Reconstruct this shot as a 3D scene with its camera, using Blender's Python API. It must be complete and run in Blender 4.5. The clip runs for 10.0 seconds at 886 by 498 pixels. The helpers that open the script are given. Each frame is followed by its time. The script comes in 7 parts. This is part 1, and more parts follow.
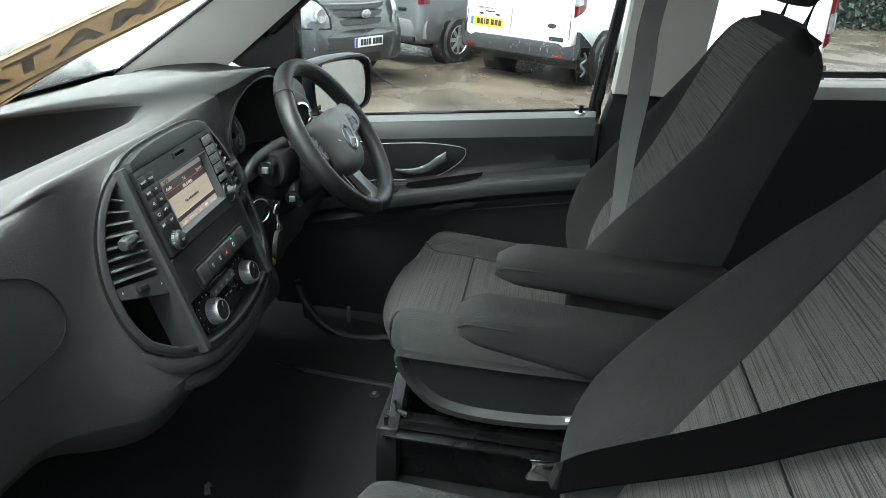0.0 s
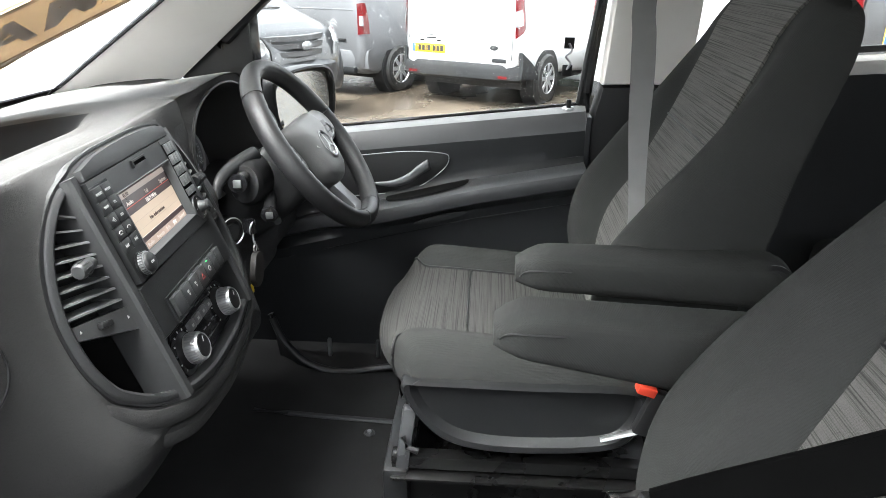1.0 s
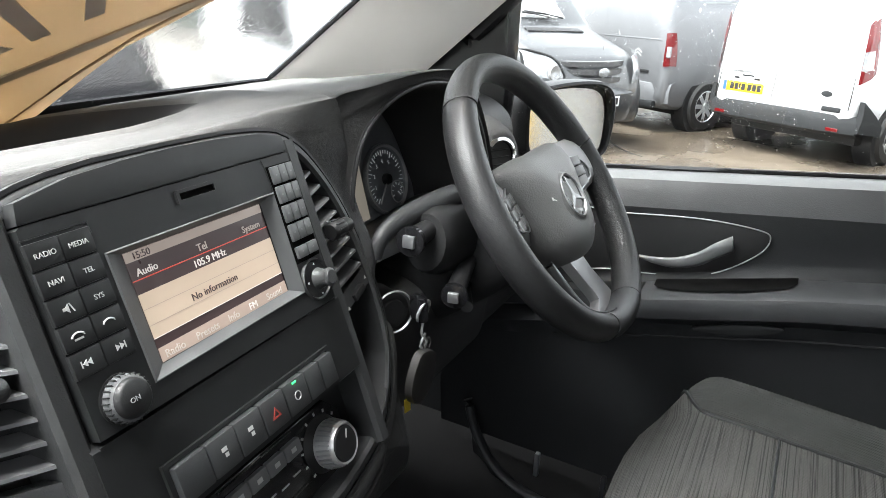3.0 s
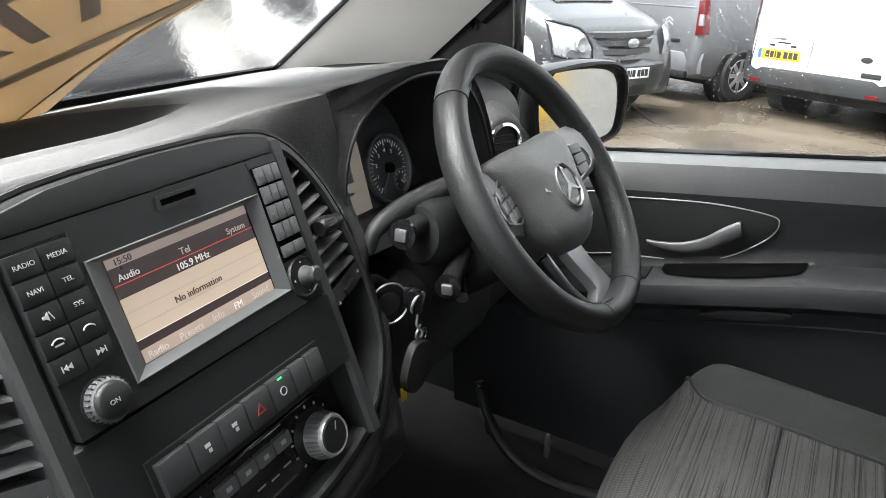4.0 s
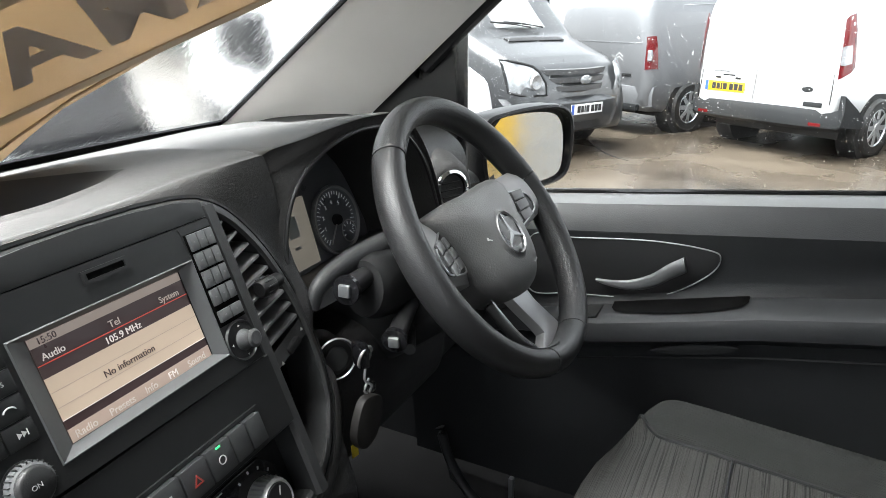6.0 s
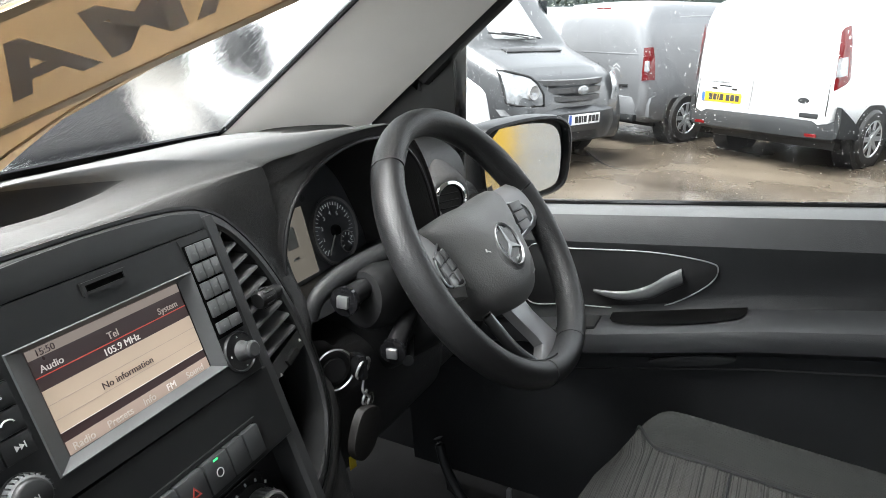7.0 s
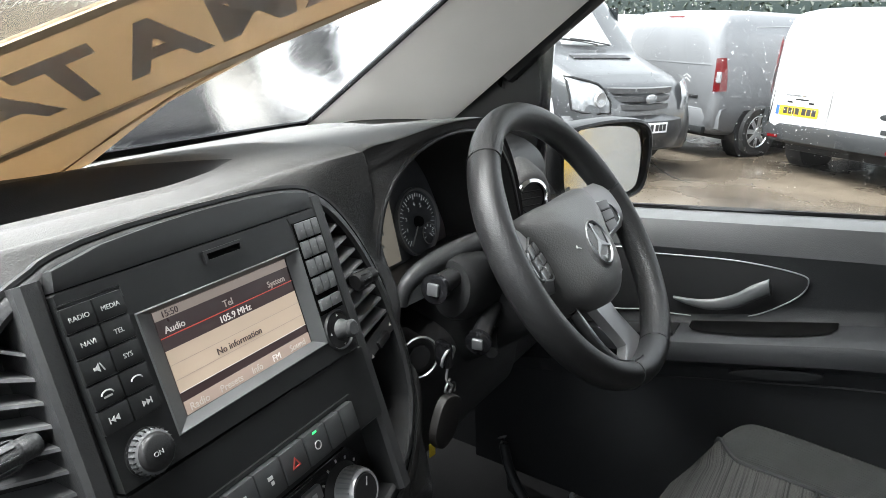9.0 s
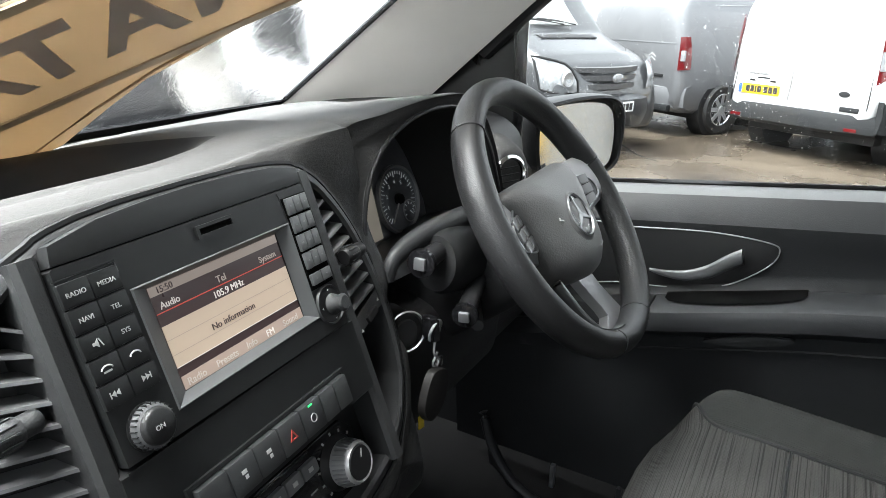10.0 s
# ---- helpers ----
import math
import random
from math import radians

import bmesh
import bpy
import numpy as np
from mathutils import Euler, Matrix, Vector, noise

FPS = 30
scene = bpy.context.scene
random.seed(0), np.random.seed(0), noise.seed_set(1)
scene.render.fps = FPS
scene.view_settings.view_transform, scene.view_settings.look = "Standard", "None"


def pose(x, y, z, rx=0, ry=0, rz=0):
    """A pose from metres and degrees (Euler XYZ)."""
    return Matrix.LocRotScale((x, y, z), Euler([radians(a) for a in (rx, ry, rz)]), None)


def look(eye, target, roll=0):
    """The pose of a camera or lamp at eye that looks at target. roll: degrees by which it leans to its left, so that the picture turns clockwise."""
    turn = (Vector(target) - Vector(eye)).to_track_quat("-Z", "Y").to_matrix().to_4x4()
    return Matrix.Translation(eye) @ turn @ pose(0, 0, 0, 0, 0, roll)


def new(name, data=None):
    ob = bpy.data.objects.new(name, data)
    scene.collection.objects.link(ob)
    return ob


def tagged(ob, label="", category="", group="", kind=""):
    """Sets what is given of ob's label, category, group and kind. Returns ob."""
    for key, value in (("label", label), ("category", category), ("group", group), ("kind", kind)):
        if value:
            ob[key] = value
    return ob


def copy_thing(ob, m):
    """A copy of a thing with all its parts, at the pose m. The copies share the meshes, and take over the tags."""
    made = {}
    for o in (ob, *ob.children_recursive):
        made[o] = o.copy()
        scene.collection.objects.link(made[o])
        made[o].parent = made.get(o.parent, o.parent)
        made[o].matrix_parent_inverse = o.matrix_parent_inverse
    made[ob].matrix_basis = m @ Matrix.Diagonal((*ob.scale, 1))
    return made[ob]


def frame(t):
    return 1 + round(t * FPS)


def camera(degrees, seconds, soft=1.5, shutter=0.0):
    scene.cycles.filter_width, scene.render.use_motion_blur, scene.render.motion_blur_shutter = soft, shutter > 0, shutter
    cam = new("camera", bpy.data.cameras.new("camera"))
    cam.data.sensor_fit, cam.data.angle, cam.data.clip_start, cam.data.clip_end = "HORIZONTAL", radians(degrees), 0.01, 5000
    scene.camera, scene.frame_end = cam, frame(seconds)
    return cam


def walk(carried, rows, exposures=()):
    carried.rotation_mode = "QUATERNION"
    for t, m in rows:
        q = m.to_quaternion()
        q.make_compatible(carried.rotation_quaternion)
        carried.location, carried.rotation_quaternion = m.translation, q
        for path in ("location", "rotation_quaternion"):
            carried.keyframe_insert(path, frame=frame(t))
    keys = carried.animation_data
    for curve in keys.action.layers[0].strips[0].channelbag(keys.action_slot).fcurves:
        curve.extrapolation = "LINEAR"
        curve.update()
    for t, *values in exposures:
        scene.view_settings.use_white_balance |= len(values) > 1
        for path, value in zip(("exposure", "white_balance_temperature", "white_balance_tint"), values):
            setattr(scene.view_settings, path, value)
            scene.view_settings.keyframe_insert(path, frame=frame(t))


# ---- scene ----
cam = camera(66.7, 10.0, soft=0.8)
PATH = [
    (0, (0.584, -0.955, 1.191), (0.326, 0.821, 0.307), 2.9),
    (0.5, (0.516, -0.926, 1.179), (0.433, 0.861, 0.284), 3.4),
    (1, (0.472, -0.842, 1.085), (0.353, 0.988, 0.288), 0.4),
    (1.5, (0.417, -0.603, 0.936), (0.307, 1.232, 0.15), 1.3),
    (2, (0.346, -0.446, 0.956), (-0.031, 1.344, 0.146), -2.2),
    (2.5, (0.366, -0.367, 0.97), (-0.396, 1.342, 0.264), 2.5),
    (4, (0.426, -0.306, 1.003), (-0.506, 1.268, 0.195), 0.6),
    (4.5, (0.439, -0.301, 1.012), (-0.474, 1.329, 0.299), 0.2),
    (5, (0.435, -0.302, 1.01), (-0.521, 1.286, 0.258), -0.8),
    (5.5, (0.449, -0.291, 1.017), (-0.432, 1.347, 0.283), -0.9),
    (7, (0.448, -0.292, 1.024), (-0.417, 1.377, 0.342), -0.5),
    (7.5, (0.448, -0.297, 1.026), (-0.431, 1.364, 0.34), -0.4),
    (8, (0.439, -0.301, 1.016), (-0.47, 1.355, 0.36), 1.1),
    (8.5, (0.432, -0.313, 1.01), (-0.521, 1.312, 0.338), 0.7),
    (9, (0.414, -0.32, 1.011), (-0.589, 1.274, 0.34), 0.9),
    (9.5, (0.406, -0.332, 1.009), (-0.627, 1.235, 0.318), 0.3),
    (10, (0.403, -0.337, 1.004), (-0.513, 1.289, 0.286), 0.7),
]
EXPOSURES = [(0, 2.38, 5950, -2), (0.5, 2.98, 6130, 2), (1, 3.06, 6280, 8), (1.5, 2.98, 6180, 4), (2, 3.08, 6270, 6), (2.5, 3.0, 6300, 8), (4, 2.66, 6300, 8), (5, 2.60, 6290, 8), (8, 2.57, 6270, 8), (10, 2.60, 6220, 7)]
walk(cam, [(t, look(eye, target, roll)) for t, eye, target, roll in PATH], exposures=EXPOSURES)

# ---- light ----
world = bpy.data.worlds.new("overcast_sky")
scene.world = world
world.use_nodes = True
wn = world.node_tree.nodes
wl = world.node_tree.links
bg = wn["Background"]
sky = wn.new("ShaderNodeTexSky")
sky.sky_type = "NISHITA"
sky.sun_disc = False
sky.sun_elevation, sky.sun_rotation = radians(62), radians(238)
sky.dust_density, sky.ozone_density = 4.0, 1.0
grey = wn.new("ShaderNodeHueSaturation")
grey.inputs["Saturation"].default_value = 0.12
wl.new(sky.outputs["Color"], grey.inputs["Color"])
wl.new(grey.outputs["Color"], bg.inputs["Color"])
bg.inputs["Strength"].default_value = 0.15
sun = new("sun", bpy.data.lights.new("sun", "SUN"))
sun.data.energy, sun.data.angle, sun.data.color = 2.75, radians(60), (1.0, 0.98, 0.95)
sun.matrix_basis = look((-3.6, -2.2, 8.0), (0, 0, 0))

# ---- small tools ----
BASE = {}


def thing(name, base, label, category, group="", kind=""):
    e = new(name)
    e.location = base
    e.empty_display_size = 0.05
    BASE[e.name] = Vector(base)
    return tagged(e, label, category, group, kind)


def part(name, bm, material, parent=None, label="", smooth=True, sharp=38):
    me = bpy.data.meshes.new(name)
    bm.to_mesh(me)
    bm.free()
    return hang(name, me, material, parent, label, smooth, sharp)


def hang(name, me, material, parent=None, label="", smooth=True, sharp=38):
    b = BASE.get(parent.name, Vector()) if parent else Vector()
    if b.length > 0:
        me.transform(Matrix.Translation(-b))
    if material:
        me.materials.clear()
        me.materials.append(material)
    if smooth:
        me.shade_smooth()
        me.set_sharp_from_angle(angle=radians(sharp))
    ob = new(name, me)
    if parent:
        ob.parent = parent
        BASE[ob.name] = b
    if label:
        ob["label"] = label
    return ob


def fix(bm):
    bmesh.ops.recalc_face_normals(bm, faces=bm.faces[:])
    return bm


def loft(loops, cyclic=True, cap=True, ring=False):
    """A skin over loops of equal length."""
    bm = bmesh.new()
    rows = [[bm.verts.new(p) for p in lp] for lp in loops]
    n = len(rows[0])
    pairs = list(zip(rows, rows[1:])) + ([(rows[-1], rows[0])] if ring else [])
    for a, b in pairs:
        for i in range(n if cyclic else n - 1):
            j = (i + 1) % n
            bm.faces.new((a[i], a[j], b[j], b[i]))
    if cap and cyclic and not ring:
        bm.faces.new(rows[0])
        bm.faces.new(rows[-1][::-1])
    return fix(bm)


def slab(grid, thick):
    """A grid of points given thickness (points are moved along the given vector for the back)."""
    bm = bmesh.new()
    t = Vector(thick)
    f = [[bm.verts.new(p) for p in r] for r in grid]
    k = [[bm.verts.new(Vector(p) + t) for p in r] for r in grid]
    m, n = len(grid), len(grid[0])
    for i in range(m - 1):
        for j in range(n - 1):
            bm.faces.new((f[i][j], f[i][j + 1], f[i + 1][j + 1], f[i + 1][j]))
            bm.faces.new((k[i][j], k[i + 1][j], k[i + 1][j + 1], k[i][j + 1]))
    for i in range(m - 1):
        bm.faces.new((f[i][0], f[i + 1][0], k[i + 1][0], k[i][0]))
        bm.faces.new((f[i][-1], k[i][-1], k[i + 1][-1], f[i + 1][-1]))
    for j in range(n - 1):
        bm.faces.new((f[0][j], k[0][j], k[0][j + 1], f[0][j + 1]))
        bm.faces.new((f[-1][j], f[-1][j + 1], k[-1][j + 1], k[-1][j]))
    return fix(bm)


def smoothline(pts, n=40, closed=False):
    """Points along a soft curve through pts."""
    p = [Vector(q) for q in pts]
    m = len(p)
    out = []
    segs = m if closed else m - 1
    per = max(1, n // segs)
    for i in range(segs):
        a = p[(i - 1) % m] if closed or i > 0 else p[0] * 2 - p[1]
        b, c = p[i], p[(i + 1) % m]
        d = p[(i + 2) % m] if closed or i + 2 < m else p[-1] * 2 - p[-2]
        for k in range(per):
            t = k / per
            out.append(0.5 * (2 * b + (c - a) * t + (2 * a - 5 * b + 4 * c - d) * t * t + (3 * b - a - 3 * c + d) * t ** 3))
    if not closed:
        out.append(p[-1])
    return out


def tube(pts, r, n=10, closed=False, flat=1.0, up=(0, 0, 1)):
    """A round or flattened bar along pts; r is a number or a function of 0..1."""
    p = [Vector(q) for q in pts]
    m = len(p)
    loops = []
    side = None
    for i in range(m):
        a, b = (p[(i - 1) % m], p[(i + 1) % m]) if closed else (p[max(i - 1, 0)], p[min(i + 1, m - 1)])
        d = (b - a).normalized()
        ref = Vector(up) if side is None else side.cross(d) * -1
        s = d.cross(ref)
        if s.length < 1e-5:
            s = d.cross(Vector((1, 0.01, 0)))
        s.normalize()
        if side is None:
            side = s
        u = s.cross(d).normalized()
        rr = r(i / max(1, m - 1)) if callable(r) else r
        loops.append([p[i] + rr * (math.cos(2 * math.pi * k / n) * s + flat * math.sin(2 * math.pi * k / n) * u) for k in range(n)])
        side = d.cross(Vector(up)).normalized() if d.cross(Vector(up)).length > 1e-3 else side
    return loft(loops, True, not closed, closed)


def bev(bm, w, seg=2, ang=30):
    if w > 0:
        e = [k for k in bm.edges if len(k.link_faces) == 2 and k.calc_face_angle(0) > radians(ang)]
        bmesh.ops.bevel(bm, geom=e, offset=w, segments=seg, profile=0.6, affect="EDGES", clamp_overlap=True)
    return bm


def rbox(sx, sy, sz, w=0.0, m=None, seg=2):
    bm = bmesh.new()
    bmesh.ops.create_cube(bm, size=1, matrix=Matrix.Diagonal((sx, sy, sz, 1)))
    bev(bm, w, seg)
    if m is not None:
        bm.transform(m)
    return bm


def prism(poly, depth, m=None, w=0.0, seg=2):
    """A flat outline (local x, y) with its face at z = depth and its back at 0."""
    bm = bmesh.new()
    lo = [bm.verts.new((x, y, 0)) for x, y in poly]
    hi = [bm.verts.new((x, y, depth)) for x, y in poly]
    n = len(poly)
    bm.faces.new(hi)
    bm.faces.new(lo[::-1])
    for i in range(n):
        bm.faces.new((lo[i], lo[(i + 1) % n], hi[(i + 1) % n], hi[i]))
    fix(bm)
    if w > 0:
        e = [k for k in bm.edges if all(abs(v.co.z - depth) < 1e-6 for v in k.verts)]
        bmesh.ops.bevel(bm, geom=e, offset=w, segments=seg, profile=0.6, affect="EDGES", clamp_overlap=True)
    if m is not None:
        bm.transform(m)
    return bm


def frame_of(outer, inner, depth, m=None):
    """A flat frame between two outlines with equal counts."""
    n = len(outer)
    loops = [[(x, y, 0) for x, y in outer], [(x, y, depth) for x, y in outer], [(x, y, depth) for x, y in inner], [(x, y, 0) for x, y in inner]]
    bm = loft(loops, True, False, True)
    if m is not None:
        bm.transform(m)
    return bm


def turned(profile, n=24, m=None, closed=False):
    """A body of revolution round local z; profile of (r, z)."""
    loops = [[(r * math.cos(2 * math.pi * k / n), r * math.sin(2 * math.pi * k / n), z) for k in range(n)] for r, z in profile]
    bm = loft(loops, True, not closed, closed)
    if m is not None:
        bm.transform(m)
    return bm


def join(*bms):
    out = bms[0]
    for b in bms[1:]:
        me = bpy.data.meshes.new("t")
        b.to_mesh(me)
        b.free()
        out.from_mesh(me)
        bpy.data.meshes.remove(me)
    return out


def words(text, size, m, material, parent, name="lettering", depth=0.0003, align="LEFT", fat=0.0):
    cu = bpy.data.curves.new("t", "FONT")
    cu.body, cu.size, cu.extrude, cu.align_x = text, size, depth, align
    cu.resolution_u, cu.offset = 3, fat
    tmp = bpy.data.objects.new("t", cu)
    me = bpy.data.meshes.new_from_object(tmp)
    bpy.data.objects.remove(tmp)
    me.transform(m)
    return hang(name, me, material, parent, "", False)


def sm(a, b, t):
    t = min(1, max(0, (t - a) / (b - a)))
    return t * t * (3 - 2 * t)


def mix(a, b, t):
    return a + (b - a) * t


# ---- materials ----
def mat(name, color, rough=0.5, metal=0.0, grain=0.0, gscale=900, tone=0.12, tscale=6.0, coat=0.0, spec=0.5, worn=0.1):
    m = bpy.data.materials.new(name)
    m.use_nodes = True
    n, l = m.node_tree.nodes, m.node_tree.links
    p = n["Principled BSDF"]
    p.inputs["Roughness"].default_value, p.inputs["Metallic"].default_value = rough, metal
    p.inputs["Coat Weight"].default_value, p.inputs["Specular IOR Level"].default_value = coat, spec
    co = n.new("ShaderNodeTexCoord")
    big = n.new("ShaderNodeTexNoise")
    big.inputs["Scale"].default_value, big.inputs["Detail"].default_value = tscale, 5
    l.new(co.outputs["Object"], big.inputs["Vector"])
    fine = n.new("ShaderNodeTexNoise")
    fine.inputs["Scale"].default_value, fine.inputs["Detail"].default_value = gscale, 2
    l.new(co.outputs["Object"], fine.inputs["Vector"])
    ramp = n.new("ShaderNodeMapRange")
    ramp.inputs[1].default_value, ramp.inputs[2].default_value = 0.25, 0.75
    ramp.inputs[3].default_value, ramp.inputs[4].default_value = 1 - tone, 1 + tone
    l.new(big.outputs["Fac"], ramp.inputs[0])
    c = n.new("ShaderNodeVectorMath")
    c.operation = "SCALE"
    c.inputs[0].default_value = color
    l.new(ramp.outputs[0], c.inputs["Scale"])
    l.new(c.outputs[0], p.inputs["Base Color"])
    rr = n.new("ShaderNodeMapRange")
    rr.inputs[3].default_value, rr.inputs[4].default_value = max(0.02, rough - worn), min(1, rough + worn)
    l.new(big.outputs["Fac"], rr.inputs[0])
    l.new(rr.outputs[0], p.inputs["Roughness"])
    if grain:
        b = n.new("ShaderNodeBump")
        b.inputs["Strength"].default_value, b.inputs["Distance"].default_value = grain, 0.0006
        l.new(fine.outputs["Fac"], b.inputs["Height"])
        l.new(b.outputs[0], p.inputs["Normal"])
    return m


def glow(name, color, strength):
    m = mat(name, color, 0.3)
    p = m.node_tree.nodes["Principled BSDF"]
    p.inputs["Emission Color"].default_value, p.inputs["Emission Strength"].default_value = (*color, 1), strength
    return m


def fabric(name, color, dark, axis, ribs, stripes):
    """Woven cloth: fine ribs, and, where stripes is set, uneven dark threads across the given axis."""
    m = mat(name, color, 0.92, 0, 0, tone=0.1, tscale=9, spec=0.2, worn=0.04)
    n, l = m.node_tree.nodes, m.node_tree.links
    p = n["Principled BSDF"]
    src = p.inputs["Base Color"].links[0].from_socket
    co = n.new("ShaderNodeTexCoord")
    sep = n.new("ShaderNodeSeparateXYZ")
    l.new(co.outputs["Object"], sep.inputs[0])
    if axis == "run":
        run = n.new("ShaderNodeMath")
        run.operation = "ADD"
        l.new(sep.outputs["X"], run.inputs[0])
        l.new(sep.outputs["Z"], run.inputs[1])
        along = run.outputs[0]
    else:
        along = sep.outputs[axis]
    wave = n.new("ShaderNodeMath")
    wave.operation = "MULTIPLY"
    wave.inputs[1].default_value = ribs
    l.new(along, wave.inputs[0])
    sn = n.new("ShaderNodeMath")
    sn.operation = "SINE"
    l.new(wave.outputs[0], sn.inputs[0])
    cross = n.new("ShaderNodeMath")
    cross.operation = "MULTIPLY"
    cross.inputs[1].default_value = ribs * 0.8
    l.new(sep.outputs["Y"], cross.inputs[0])
    cs = n.new("ShaderNodeMath")
    cs.operation = "SINE"
    l.new(cross.outputs[0], cs.inputs[0])
    add = n.new("ShaderNodeMath")
    add.operation = "ADD"
    l.new(sn.outputs[0], add.inputs[0])
    l.new(cs.outputs[0], add.inputs[1])
    tw = n.new("ShaderNodeTexNoise")
    tw.inputs["Scale"].default_value, tw.inputs["Detail"].default_value = 1300, 2
    l.new(co.outputs["Object"], tw.inputs["Vector"])
    tm = n.new("ShaderNodeMapRange")
    tm.inputs[1].default_value, tm.inputs[2].default_value = 0.35, 0.65
    tm.inputs[3].default_value, tm.inputs[4].default_value = 0.80, 1.20
    l.new(tw.outputs["Fac"], tm.inputs[0])
    tc = n.new("ShaderNodeVectorMath")
    tc.operation = "SCALE"
    l.new(src, tc.inputs[0])
    l.new(tm.outputs[0], tc.inputs["Scale"])
    src = tc.outputs[0]
    l.new(src, p.inputs["Base Color"])
    b = n.new("ShaderNodeBump")
    b.inputs["Strength"].default_value, b.inputs["Distance"].default_value = 0.22, 0.001
    l.new(add.outputs[0], b.inputs["Height"])
    l.new(b.outputs[0], p.inputs["Normal"])
    if stripes:
        comb = n.new("ShaderNodeCombineXYZ")
        sx = n.new("ShaderNodeMath")
        sx.operation = "MULTIPLY"
        sx.inputs[1].default_value = stripes
        l.new(along, sx.inputs[0])
        l.new(sx.outputs[0], comb.inputs[0])
        sy = n.new("ShaderNodeMath")
        sy.operation = "MULTIPLY"
        sy.inputs[1].default_value = 2.0
        l.new(sep.outputs["Y"], sy.inputs[0])
        l.new(sy.outputs[0], comb.inputs[1])
        no = n.new("ShaderNodeTexNoise")
        no.inputs["Scale"].default_value, no.inputs["Detail"].default_value, no.inputs["Roughness"].default_value = 1.0, 4, 0.75
        l.new(comb.outputs[0], no.inputs["Vector"])
        mr = n.new("ShaderNodeMapRange")
        mr.inputs[1].default_value, mr.inputs[2].default_value = 0.5, 0.58
        l.new(no.outputs["Fac"], mr.inputs[0])
        mx = n.new("ShaderNodeMix")
        mx.data_type = "RGBA"
        l.new(mr.outputs[0], mx.inputs[0])
        l.new(src, mx.inputs[6])
        mx.inputs[7].default_value = (*dark, 1)
        l.new(mx.outputs[2], p.inputs["Base Color"])
    return m


def glass(name, tint=(0.96, 0.98, 0.97), ripple=0.0, rscale=60, rough=0.0):
    m = bpy.data.materials.new(name)
    m.use_nodes = True
    n, l = m.node_tree.nodes, m.node_tree.links
    p = n["Principled BSDF"]
    p.inputs["Base Color"].default_value = (*tint, 1)
    p.inputs["Transmission Weight"].default_value, p.inputs["Roughness"].default_value, p.inputs["IOR"].default_value = 1, rough, 1.33 if ripple else 1.45
    if ripple:
        co = n.new("ShaderNodeTexCoord")
        mp = n.new("ShaderNodeMapping")
        mp.inputs["Scale"].default_value = (0.65, 1.5, 0.65)
        l.new(co.outputs["Object"], mp.inputs["Vector"])
        no = n.new("ShaderNodeTexNoise")
        no.inputs["Scale"].default_value, no.inputs["Detail"].default_value = rscale, 1.2
        no.inputs["Distortion"].default_value = 1.2
        sheet = n.new("ShaderNodeTexNoise")
        sheet.inputs["Scale"].default_value, sheet.inputs["Detail"].default_value = 13, 1
        l.new(mp.outputs[0], sheet.inputs["Vector"])
        both = n.new("ShaderNodeMath")
        both.operation = "MULTIPLY_ADD"
        both.inputs[1].default_value = 1.5
        l.new(sheet.outputs["Fac"], both.inputs[0])
        l.new(no.outputs["Fac"], both.inputs[2])
        l.new(mp.outputs[0], no.inputs["Vector"])
        b = n.new("ShaderNodeBump")
        b.inputs["Strength"].default_value, b.inputs["Distance"].default_value = ripple, 0.003
        l.new(both.outputs[0], b.inputs["Height"])
        l.new(b.outputs[0], p.inputs["Normal"])
    return m


def perforated(name, color):
    """Leather pricked with a fine regular grid of holes."""
    m = mat(name, color, 0.5, 0, 0, 900, 0.06, 9)
    n, l = m.node_tree.nodes, m.node_tree.links
    p = n["Principled BSDF"]
    src = p.inputs["Base Color"].links[0].from_socket
    co = n.new("ShaderNodeTexCoord")
    vo = n.new("ShaderNodeTexVoronoi")
    vo.inputs["Scale"].default_value, vo.inputs["Randomness"].default_value = 520, 0.9
    l.new(co.outputs["Object"], vo.inputs["Vector"])
    mr = n.new("ShaderNodeMapRange")
    mr.inputs[1].default_value, mr.inputs[2].default_value = 0.22, 0.42
    mr.inputs[3].default_value, mr.inputs[4].default_value = 0.25, 1.0
    l.new(vo.outputs["Distance"], mr.inputs[0])
    c = n.new("ShaderNodeVectorMath")
    c.operation = "SCALE"
    l.new(src, c.inputs[0])
    l.new(mr.outputs[0], c.inputs["Scale"])
    l.new(c.outputs[0], p.inputs["Base Color"])
    b = n.new("ShaderNodeBump")
    b.inputs["Strength"].default_value, b.inputs["Distance"].default_value = 0.7, 0.0008
    l.new(mr.outputs[0], b.inputs["Height"])
    l.new(b.outputs[0], p.inputs["Normal"])
    return m


